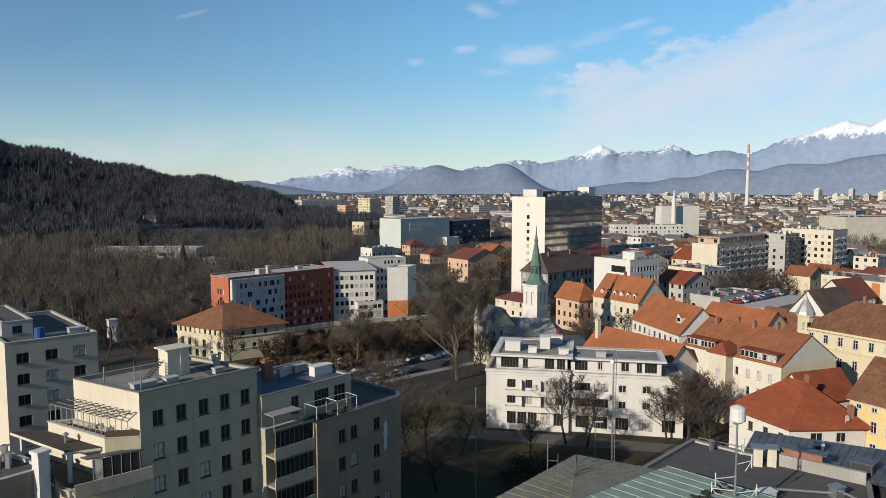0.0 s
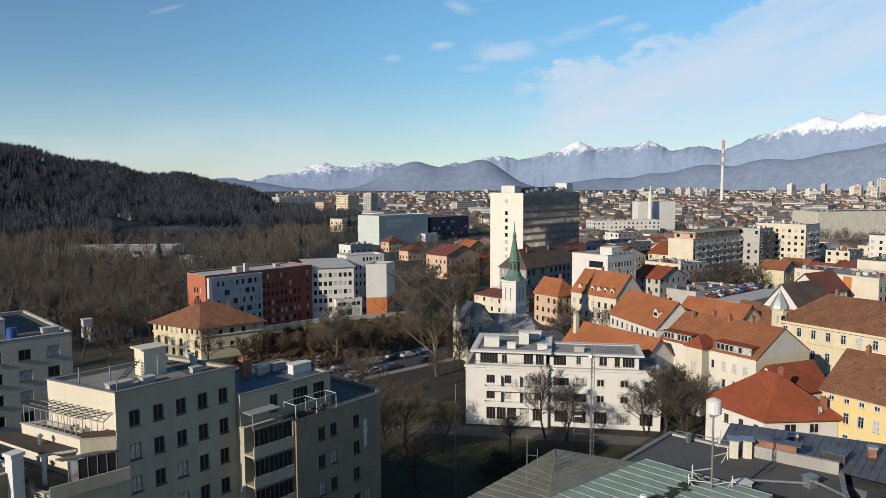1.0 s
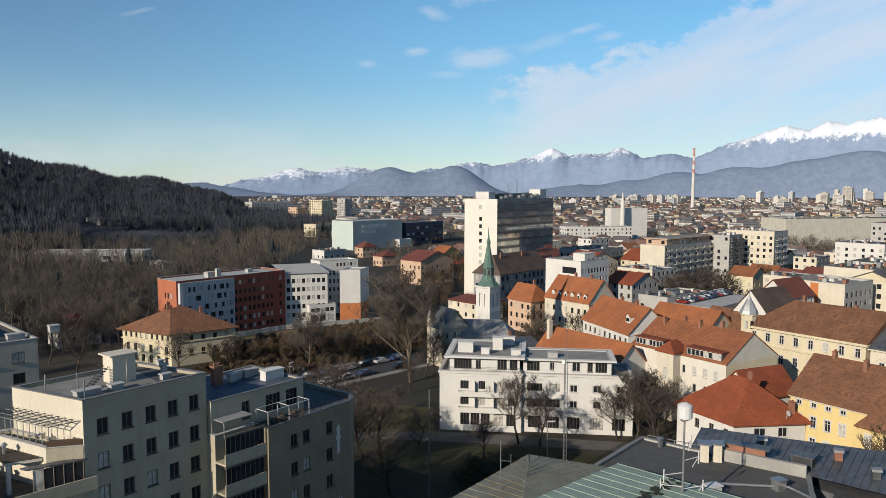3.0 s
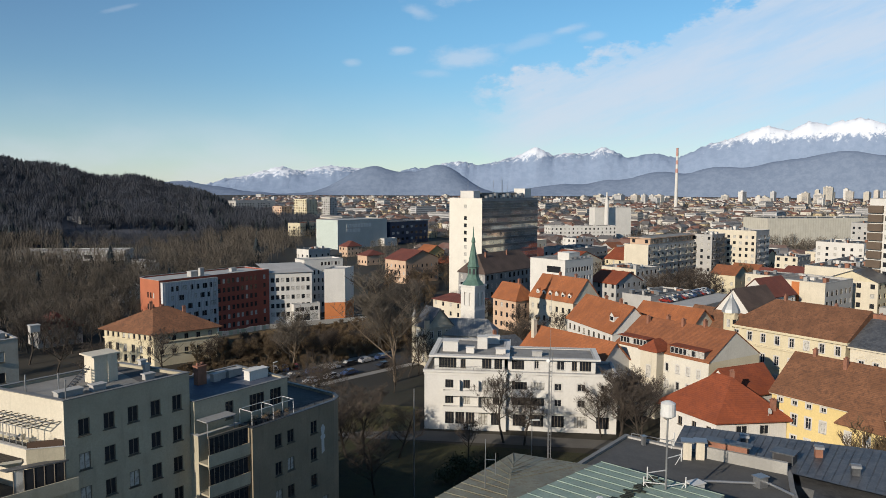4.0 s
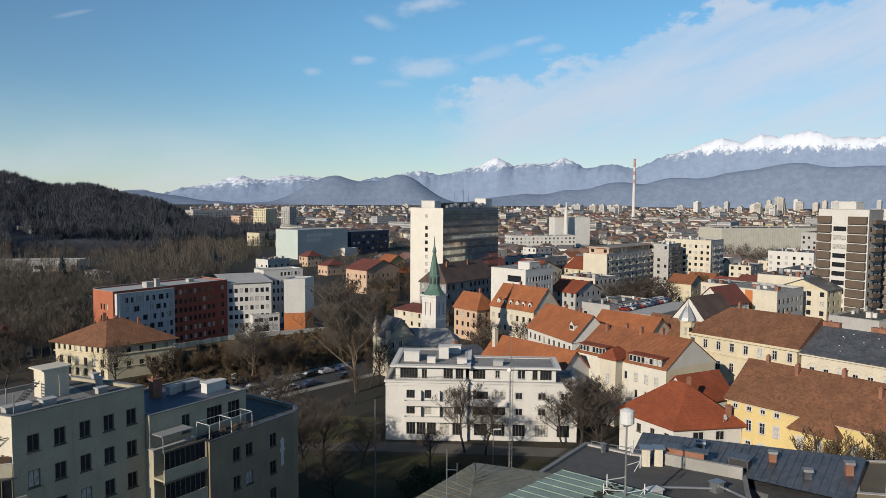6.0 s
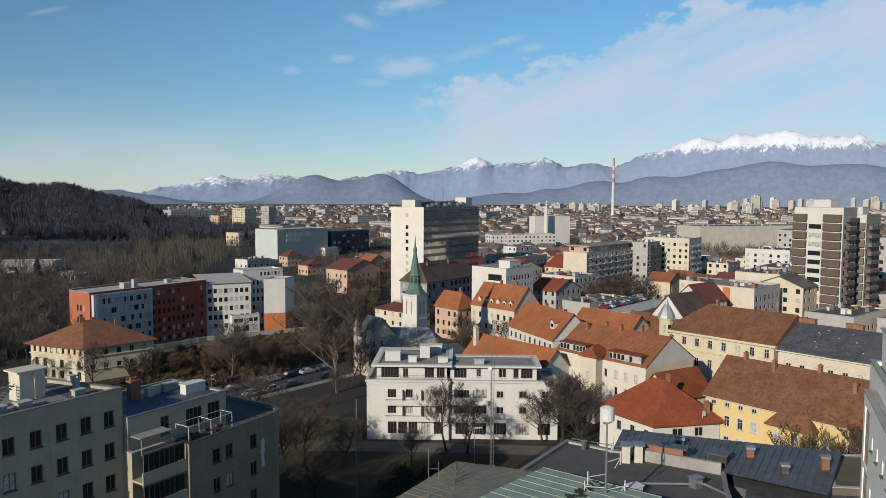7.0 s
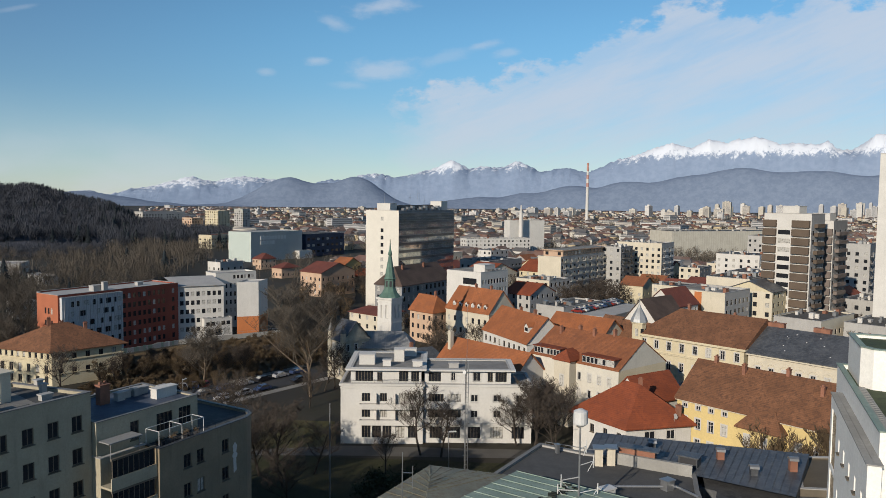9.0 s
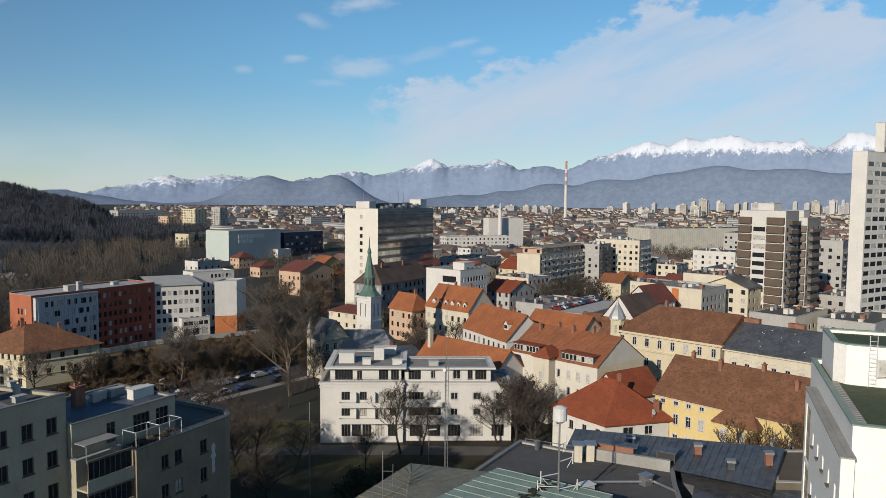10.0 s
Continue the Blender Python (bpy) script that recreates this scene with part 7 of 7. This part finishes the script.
def tree(kind, x, y, scale=1.0, turn=0.0, group="bare trees", z=0.0):
    tm, cm, label = KINDS[kind]
    if -74 < x < 2 and 184 < y < 262 and not (kind == 2):
        scale = min(scale, max(0.13, (46.0 - 0.19 * math.hypot(x, y)) / 14.5))  # capped below the camera's sightline so the office row stays in view
    ob = thing("tree", x, y, z, label, "tree", group)
    ob.matrix_basis = Matrix.LocRotScale((x, y, z), Euler((0, 0, radians(turn))), (scale, scale, scale))
    part("trunk", tm, None, ob)
    part("crown", cm, None, ob)


rt = random.Random(12)
for kind, x, y, s in ((2, 3.4, 172.5, 1.4), (2, -22.6, 185.5, 0.85), (0, 3.0, 163.0, 0.55), (0, 9.5, 179.0, 0.72), (1, 6.8, 177.0, 0.62), (1, 13.5, 181.0, 0.6), (0, 22.5, 129.0, 0.72), (1, 26.0, 127.5, 0.7), (0, 43.5, 127.0, 0.8), (1, 47.0, 124.0, 0.85), (0, 48.5, 128.5, 0.72), (1, 41.5, 131.0, 0.68), (0, 45.5, 130.5, 0.7),
                      (0, -10.5, 131.0, 1.05), (1, -13, 118, 1.0), (0, -15, 108, 1.0), (0, -8, 112, 0.9), (1, -11, 103, 0.95), (1, -4, 133, 0.8), (1, -6.0, 124.0, 0.95), (3, 60.5, 126.5, 0.62), (4, 58.0, 121.5, 0.5), (3, 36.5, 196.0, 0.85), (1, 39.0, 190.0, 0.9), (0, 35.0, 184.0, 0.8),
                      (4, 70.8, 90.6, 1.05), (4, 73.0, 88.5, 1.1), (0, 15, 121.0, 0.42), (0, 92, 296, 1.0), (1, 106, 300, 0.9), (0, 128, 290, 0.9), (1, 136, 300, 1.0), (0, 120, 284, 0.8), (3, 168, 318, 1.0), (3, 160, 306, 0.9), (0, 148, 300, 0.9),
                      (0, 101, 262, 1.0), (1, 107, 256, 1.05), (0, 112, 264, 1.1), (1, 118, 258, 1.0), (0, 124, 262, 1.05), (1, 110, 272, 1.1), (0, 121, 270, 1.0), (1, 129, 268, 1.0), (0, -2, 118, 0.8), (1, 3, 123, 0.7), (1, -1, 108, 0.8), (1, -80, 184, 0.95), (0, -92, 196, 0.9), (1, -64, 172, 0.85), (0, -52, 178, 0.8), (3, -46, 186, 0.85), (3, -38, 196, 0.8), (1, -100, 176, 0.9), (0, -112, 190, 1.0), (1, -120, 172, 0.9), (0, -88, 160, 0.7), (1, -104, 158, 0.8)):
    tree(kind, x, y, s * (1.3 if y < 135 and x > 12 else 1.12), rt.uniform(0, 360))
# garden and hedge trees behind the street
for k in range(130):
    x, y = rt.uniform(-46, 8), rt.uniform(190, 250)
    if y < 186 + 0.75 * (x + 14) + 8 and x > -30 or x < -30 and y > 225 or 6 < x and y > 186:
        continue
    tree(rt.choice((3, 4, 3, 4, 0, 1)), x, y, rt.uniform(0.45, 0.85), rt.uniform(0, 360), "garden trees")
for k in range(70):
    x, y = rt.uniform(-4, 36), rt.uniform(262, 380)
    if x > 24 and y < 330 or abs(x - 8) < 14 and 372 < y < 400:
        continue
    tree(rt.choice((0, 1, 3)), x, y, rt.uniform(0.55, 0.95), rt.uniform(0, 360), "garden trees")
planted = 0
for k in range(1200):
    a, dist = radians(rt.uniform(8, 48)), rt.uniform(205, 440)
    x, y = math.sin(a) * dist, math.cos(a) * dist
    if planted >= 130 or any((Vector((x, y)) - m_).length < r_ * 0.85 + 2 for m_, r_ in FOOT) or 84 < x < 128 and 210 < y < 254:
        continue
    tree(rt.choice((0, 1, 0, 1, 3)), x, y, rt.uniform(0.5, 0.85), rt.uniform(0, 360), "courtyard trees")
    planted += 1
# low shrubs on the lawn
for x, y, s in ((14.0, 113.5, 1.6), (10.5, 112.0, 1.2), (17.5, 116.0, 1.3), (13.0, 118.0, 1.1)):
    r = random.Random(int(x * 10))
    sh = Soup()
    for k in range(420):
        d = Vector((r.gauss(0, 1), r.gauss(0, 1), abs(r.gauss(0, 0.8)))) * 0.8
        c = Vector((0, 0, 0.5)) + d
        e, t = Vector((r.gauss(0, 1), r.gauss(0, 1), r.gauss(0, 1))).normalized() * 0.22, Vector((r.gauss(0, 1), r.gauss(0, 1), r.gauss(0, 1))).normalized() * 0.1
        sh.add([c - e, c + t, c + e, c - t], [(0, 1, 2, 3)])
    for k in range(9):
        a = k * 0.7
        sh.add([Vector((0.05 * math.cos(a), 0.05 * math.sin(a), 0)), Vector((0.05 * math.cos(a + 1), 0.05 * math.sin(a + 1), 0)), Vector((1.1 * math.cos(a), 1.1 * math.sin(a), 1.4))], [(0, 1, 2)])
    ob = thing("shrub", x, y, 0, "loose evergreen shrub on the lawn", "shrub", "lawn shrubs")
    ob.scale = (s, s, s)
    part("foliage", mesh_of("foliage", sh.v, sh.f, BUSH), None, ob)

# park woods and hill forest, as joined stands


def template(seed, height, kids, levels, thin):
    segs = branching(seed, height, 0.3, levels, 0.6, kids, 0.25, 0.28)
    v, f = [], []
    for a, b, r0, r1, lv in segs:
        d = (b - a).normalized()
        s = d.orthogonal().normalized()
        t = d.cross(s)
        i = len(v)
        for p, rr in ((a, max(r0, thin)), (b, max(r1, thin * 0.8))):
            for k in range(3):
                an = 2.0944 * k
                v.append(p + (s * math.cos(an) + t * math.sin(an)) * rr)
        f += [(i, i + 1, i + 4, i + 3), (i + 1, i + 2, i + 5, i + 4), (i + 2, i, i + 3, i + 5)]
    return np.array([tuple(p) for p in v], dtype=np.float32), np.array(f, dtype=np.int32)


def conifer(seed, height):
    r = random.Random(seed)
    v, f = [], []
    for k in range(11):
        z0 = height * (0.08 + 0.085 * k)
        rad = height * 0.25 * (1 - k / 11.5) ** 0.75
        n = 7
        a0 = r.uniform(0, 6)
        for j in range(n):
            a = a0 + 2 * math.pi * j / n + r.uniform(-0.2, 0.2)
            rr = rad * r.uniform(0.7, 1.15)
            i = len(v)
            v += [(0, 0, z0 + height * 0.13), (rr * math.cos(a - 0.45), rr * math.sin(a - 0.45), z0 + r.uniform(-0.3, 0.2)), (rr * 1.2 * math.cos(a), rr * 1.2 * math.sin(a), z0 - 0.5), (rr * math.cos(a + 0.45), rr * math.sin(a + 0.45), z0 + r.uniform(-0.3, 0.2))]
            f.append((i, i + 1, i + 2, i + 3))
    return np.array(v, dtype=np.float32), np.array(f, dtype=np.int32)


def stand(name, templates, spots, material, label):
    """Many trees joined into one mesh."""
    vs, fs, off = [], [], 0
    for k, (x, y, z, s, a) in enumerate(spots):
        v, f = templates[k % len(templates)]
        c, e = math.cos(a), math.sin(a)
        rot = np.array([[c, e, 0], [-e, c, 0], [0, 0, 1]], dtype=np.float32)
        vs.append(v @ rot * s + np.array([x, y, z], dtype=np.float32))
        fs.append(f + off)
        off += len(v)
    V, F = np.concatenate(vs), np.concatenate(fs)
    me = bpy.data.meshes.new(name)
    me.vertices.add(len(V))
    me.vertices.foreach_set("co", V.ravel())
    me.loops.add(F.size)
    me.loops.foreach_set("vertex_index", F.ravel())
    me.polygons.add(len(F))
    me.polygons.foreach_set("loop_start", np.arange(0, F.size, 4, dtype=np.int32))
    me.update(calc_edges=True)
    me.materials.append(material)
    return tagged(new(name, me), label, "trees", kind="stuff")


bare = [template(31 + k, 16, (8, 5, 4), 3, 0.055) for k in range(3)]


def fan(seed, height, count, width, lean=0.55):
    """A far bare tree: a trunk and upright twig blades that fan out into a rounded crown."""
    r = random.Random(seed)
    v, f = [], []

    def blade(a, b, wd):
        d = (b - a).normalized()
        s = d.cross(Vector((r.gauss(0, 1), r.gauss(0, 1), 0.1))).normalized() * wd
        i = len(v)
        v.extend([a - s, a + s, b + s * 0.35, b - s * 0.35])
        f.append((i, i + 1, i + 2, i + 3))

    for k in range(3):
        blade(Vector((0, 0, -1)), Vector((r.gauss(0, 0.3), r.gauss(0, 0.3), height * 0.6)), width * 1.6)
    for k in range(count):
        an, u = r.uniform(0, 6.283), r.random() ** 0.6
        zz = height * r.uniform(0.28, 0.80)
        rad = height * 0.27 * u * math.sin(math.pi * min(1.0, 0.25 + 0.75 * zz / height))
        a = Vector((rad * math.cos(an), rad * math.sin(an), zz))
        b = a + Vector((math.cos(an) * u * lean, math.sin(an) * u * lean, 1.0)).normalized() * height * r.uniform(0.10, 0.26)
        blade(a, b, width * r.uniform(0.6, 1.3))
    return np.array([tuple(p) for p in v], dtype=np.float32), np.array(f, dtype=np.int32)


bare_far = [fan(51 + k, 17, 90, 0.15) for k in range(5)]
bare_mid = [fan(41 + k, 16, 150, 0.075) for k in range(5)]
firs = [conifer(61 + k, 16) for k in range(3)]
rp = random.Random(77)
park, parkfir = [], []
while len(park) < 1350:
    a, dist = rp.uniform(-42, -3.5), rp.uniform(225, 640)
    x, y = math.sin(radians(a)) * dist, math.cos(radians(a)) * dist
    if a > -17.5 and dist < 330 or a > -8.5 and dist < 345 or a > -6 and dist > 400 or x > -72 + 0.06 * (y - 300) and y < 520 and y > 320:
        continue
    if -245 < x < -120 and 470 < y < 525 or -240 < x < -140 and 420 < y < 480 and rp.random() < 0.85:
        continue
    (parkfir if rp.random() < 0.03 else park).append((x, y, 0, rp.uniform(0.6, 1.05) * (0.62 if -23 < a < -13.5 and dist > 545 else 1.0), rp.uniform(0, 6.28)))
stand("park_trees", bare, [q for q in park if math.hypot(q[0], q[1]) < 400], TWIG, "dense bare trees of a winter park")
stand("park_trees", bare_mid, [q for q in park if math.hypot(q[0], q[1]) >= 400], TWIG, "dense bare trees on the far side of the park")
stand("park_conifers", firs, parkfir, NEEDLE, "scattered dark conifers in the park")
hillb, hillf = [], []
for k in range(8500):
    a, dist = rp.uniform(-48, -5), rp.uniform(620, 1150)
    x, y = math.sin(radians(a)) * dist, math.cos(radians(a)) * dist
    z = hill_z(x, y)
    low_ = -23 < a < -13.5 and dist < 735
    if a > -12 and dist < 700 or low_ and dist > 695:
        continue
    (hillf if noise.noise((x * 0.012, y * 0.012, 0)) + rp.gauss(0, 0.25) > 0.36 else hillb).append((x, y, max(z, 0), rp.uniform(0.65, 1.05) * (0.55 if low_ else 1.0), rp.uniform(0, 6.28)))
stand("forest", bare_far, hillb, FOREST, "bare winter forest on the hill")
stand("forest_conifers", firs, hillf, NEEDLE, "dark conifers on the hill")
far = []
for k in range(9000):
    a, dist = rp.uniform(-9, 60), 420 + 1700 * rp.random() ** 1.5
    if a < 6 and dist < 650:
        continue
    far.append((math.sin(radians(a)) * dist, math.cos(radians(a)) * dist, 0, rp.uniform(0.5, 0.85), rp.uniform(0, 6.28)))
for k in range(150):
    x, y = rp.uniform(-42, 70), rp.uniform(400, 545)
    if x < -66 + 0.16 * (y - 330) + 24 or any((Vector((x, y)) - m_).length < r_ * 0.8 for m_, r_ in FOOT):
        continue
    far.append((x, y, 0, rp.uniform(0.35, 0.7), rp.uniform(0, 6.28)))
scrub = []
for k in range(1700):
    x, y = rp.uniform(-50, 14), rp.uniform(148, 250)
    off = y - (140 + 0.827 * (x + 62))
    if off < 8.5 or off > 62 or any((Vector((x, y)) - m_).length < r_ * 0.7 for m_, r_ in FOOT):
        continue
    scrub.append((x, y, 0, rp.uniform(0.13, 0.26), rp.uniform(0, 6.28)))
stand("scrub", [template(81 + k, 14, (12, 7, 5), 3, 0.1) for k in range(2)], scrub, TWIG_R, "russet brown winter scrub along the street")
stand("town_trees", [fan(71 + k, 14, 60, 0.13) for k in range(4)], far, TWIG, "bare trees between the houses of the plain")

# ---------- street furniture and cars ----------
for x, y, h, lb_ in ((4.9, 106.0, 17.0, "plain tall steel flag pole"),):
    po = thing("pole", x, y, 0, lb_, "pole")
    g = Geo()
    g.tube((0, 0, 0), (0, 0, h), 0.12, 0.07, 8)
    part("shaft", g, STEEL, po)
ms = thing("lattice_mast", 27.2, 113.2, 0, "tall steel mast with cross rungs and aerial", "mast")
for x, y in ((-0.25, -0.2), (0.25, -0.2), (0, 0.25)):
    g = Geo()
    g.tube((x, y, 0), (x, y, 21), 0.06, 0.06, 5)
    part("leg", g, STEEL, ms)
for k in range(26):
    g = Geo()
    s = 0.55 if k % 3 == 0 and k < 16 else 0.3
    g.tube((-s, -0.2, 0.6 + 0.8 * k), (s, -0.2, 0.6 + 0.8 * k), 0.035, 0.035, 4)
    part("rung", g, STEEL, ms)
g = Geo()
g.tube((0, 0, 21), (0, 0, 30), 0.04, 0.02, 5)
part("aerial", g, STEEL, ms)
g = Geo()
g.tube((-0.4, -0.3, 19.2), (-0.5, -0.5, 19.25), 0.1, 0.3, 12)
part("dish", g, WHITEM, ms)
for x, y, a in ((25.6, 119.0, 0), (-24, 163, 60), (18, 151, 60)):
    sl_ = thing("street_lamp", x, y, 0, "grey street lamp with flat head", "street lamp", "street lamps", turn=a)
    g = Geo()
    g.tube((0, 0, 0), (0, 0, 7.5), 0.09, 0.06, 6)
    part("post", g, STEEL, sl_)
    g = Geo()
    g.box(0, 1.3, -0.15, 0.15, 7.4, 7.55)
    part("head", g, WHITEM, sl_)


def car_meshes(colour):
    paint = mat("car paint " + str(colour), colour, rough=0.3, vary=0.05, bump=0.0, spec=0.5)
    b = Geo()
    prof = [(-2.1, 0.35), (2.1, 0.35), (2.12, 0.75), (1.3, 0.95), (0.6, 1.42), (-1.0, 1.45), (-1.85, 0.98), (-2.12, 0.85)]
    for s in (-0.85, 0.85):
        f = [(x, s * (0.86 if z > 1.2 else 1), z) for x, z in prof]
        b.face(*(f if s < 0 else f[::-1]))
    for (x0, z0), (x1, z1) in zip(prof, prof[1:] + prof[:1]):
        k0, k1 = (0.86 if z0 > 1.2 else 1) * 0.85, (0.86 if z1 > 1.2 else 1) * 0.85
        b.face((x0, -k0, z0), (x0, k0, z0), (x1, k1, z1), (x1, -k1, z1))
    panes = []
    for q in ([(1.22, -0.7, 1.0), (1.22, 0.7, 1.0), (0.66, 0.66, 1.4), (0.66, -0.66, 1.4)], [(-1.06, -0.66, 1.45), (-1.06, 0.66, 1.45), (-1.8, 0.7, 1.03), (-1.8, -0.7, 1.03)],
              [(-1.5, -0.86, 1.0), (1.1, -0.86, 0.98), (0.5, -0.77, 1.38), (-0.95, -0.77, 1.4)], [(-0.95, 0.77, 1.4), (0.5, 0.77, 1.38), (1.1, 0.86, 0.98), (-1.5, 0.86, 1.0)]):
        gl = Geo()
        gl.face(*q)
        panes.append(gl.mesh("car_window", PANE))
    wh = Geo()
    wh.tube((0, -0.1, 0), (0, 0.1, 0), 0.32, 0.32, 12)
    return b.mesh("body", paint), panes, wh.mesh("wheel", DARKM)


CARS = [(car_meshes(c), n) for c, n in (((0.5, 0.5, 0.52), "silver"), ((0.03, 0.03, 0.035), "black"), ((0.7, 0.7, 0.68), "white"), ((0.12, 0.13, 0.15), "dark grey"), ((0.30, 0.03, 0.02), "red"), ((0.05, 0.08, 0.18), "blue"))]


def car(x, y, turn, k, z=0.02):
    (bm_, gm_, wm_), nm = CARS[k % len(CARS)]
    ob = thing("car", x, y, z, f"{nm} hatchback parked along the street", "car", "parked cars", turn=turn)
    part("body", bm_, None, ob)
    for pm_ in gm_:
        part("car_window", pm_, None, ob)
    for wx in (-1.3, 1.3):
        for wy in (-0.75, 0.75):
            w_ = part("wheel", wm_, None, ob)
            w_.location = (wx, wy, 0.33)


rc = random.Random(8)
for side in (-1, 1):
    for k in range(16):
        if rc.random() < 0.85:
            p = Vector((-62, 140)) + ray(39.6) * (5.6 * k) + ray(-50.4) * (3.6 * side)
            car(p.x, p.y, 39.6 + (180 if side > 0 else 0) + rc.uniform(-2, 2), rc.randrange(6))
for k in range(12):
    p = Vector((-50, 176)) + ray(20) * (2.7 * k)
    car(p.x, p.y, 110 + rc.uniform(-4, 4), rc.randrange(6))
for k in range(20):
    car(92 + 1.35 * (k % 10) * 1.9 + 0.0, 226 + 1.1 * (k % 10) * 1.9 + 6 * (k // 10) - (k // 10) * 2, 128, rc.randrange(6), 10.02)
for k in range(16):
    car(-52 + 1.0 * k, 420 + 8 * k, 80, rc.randrange(6))
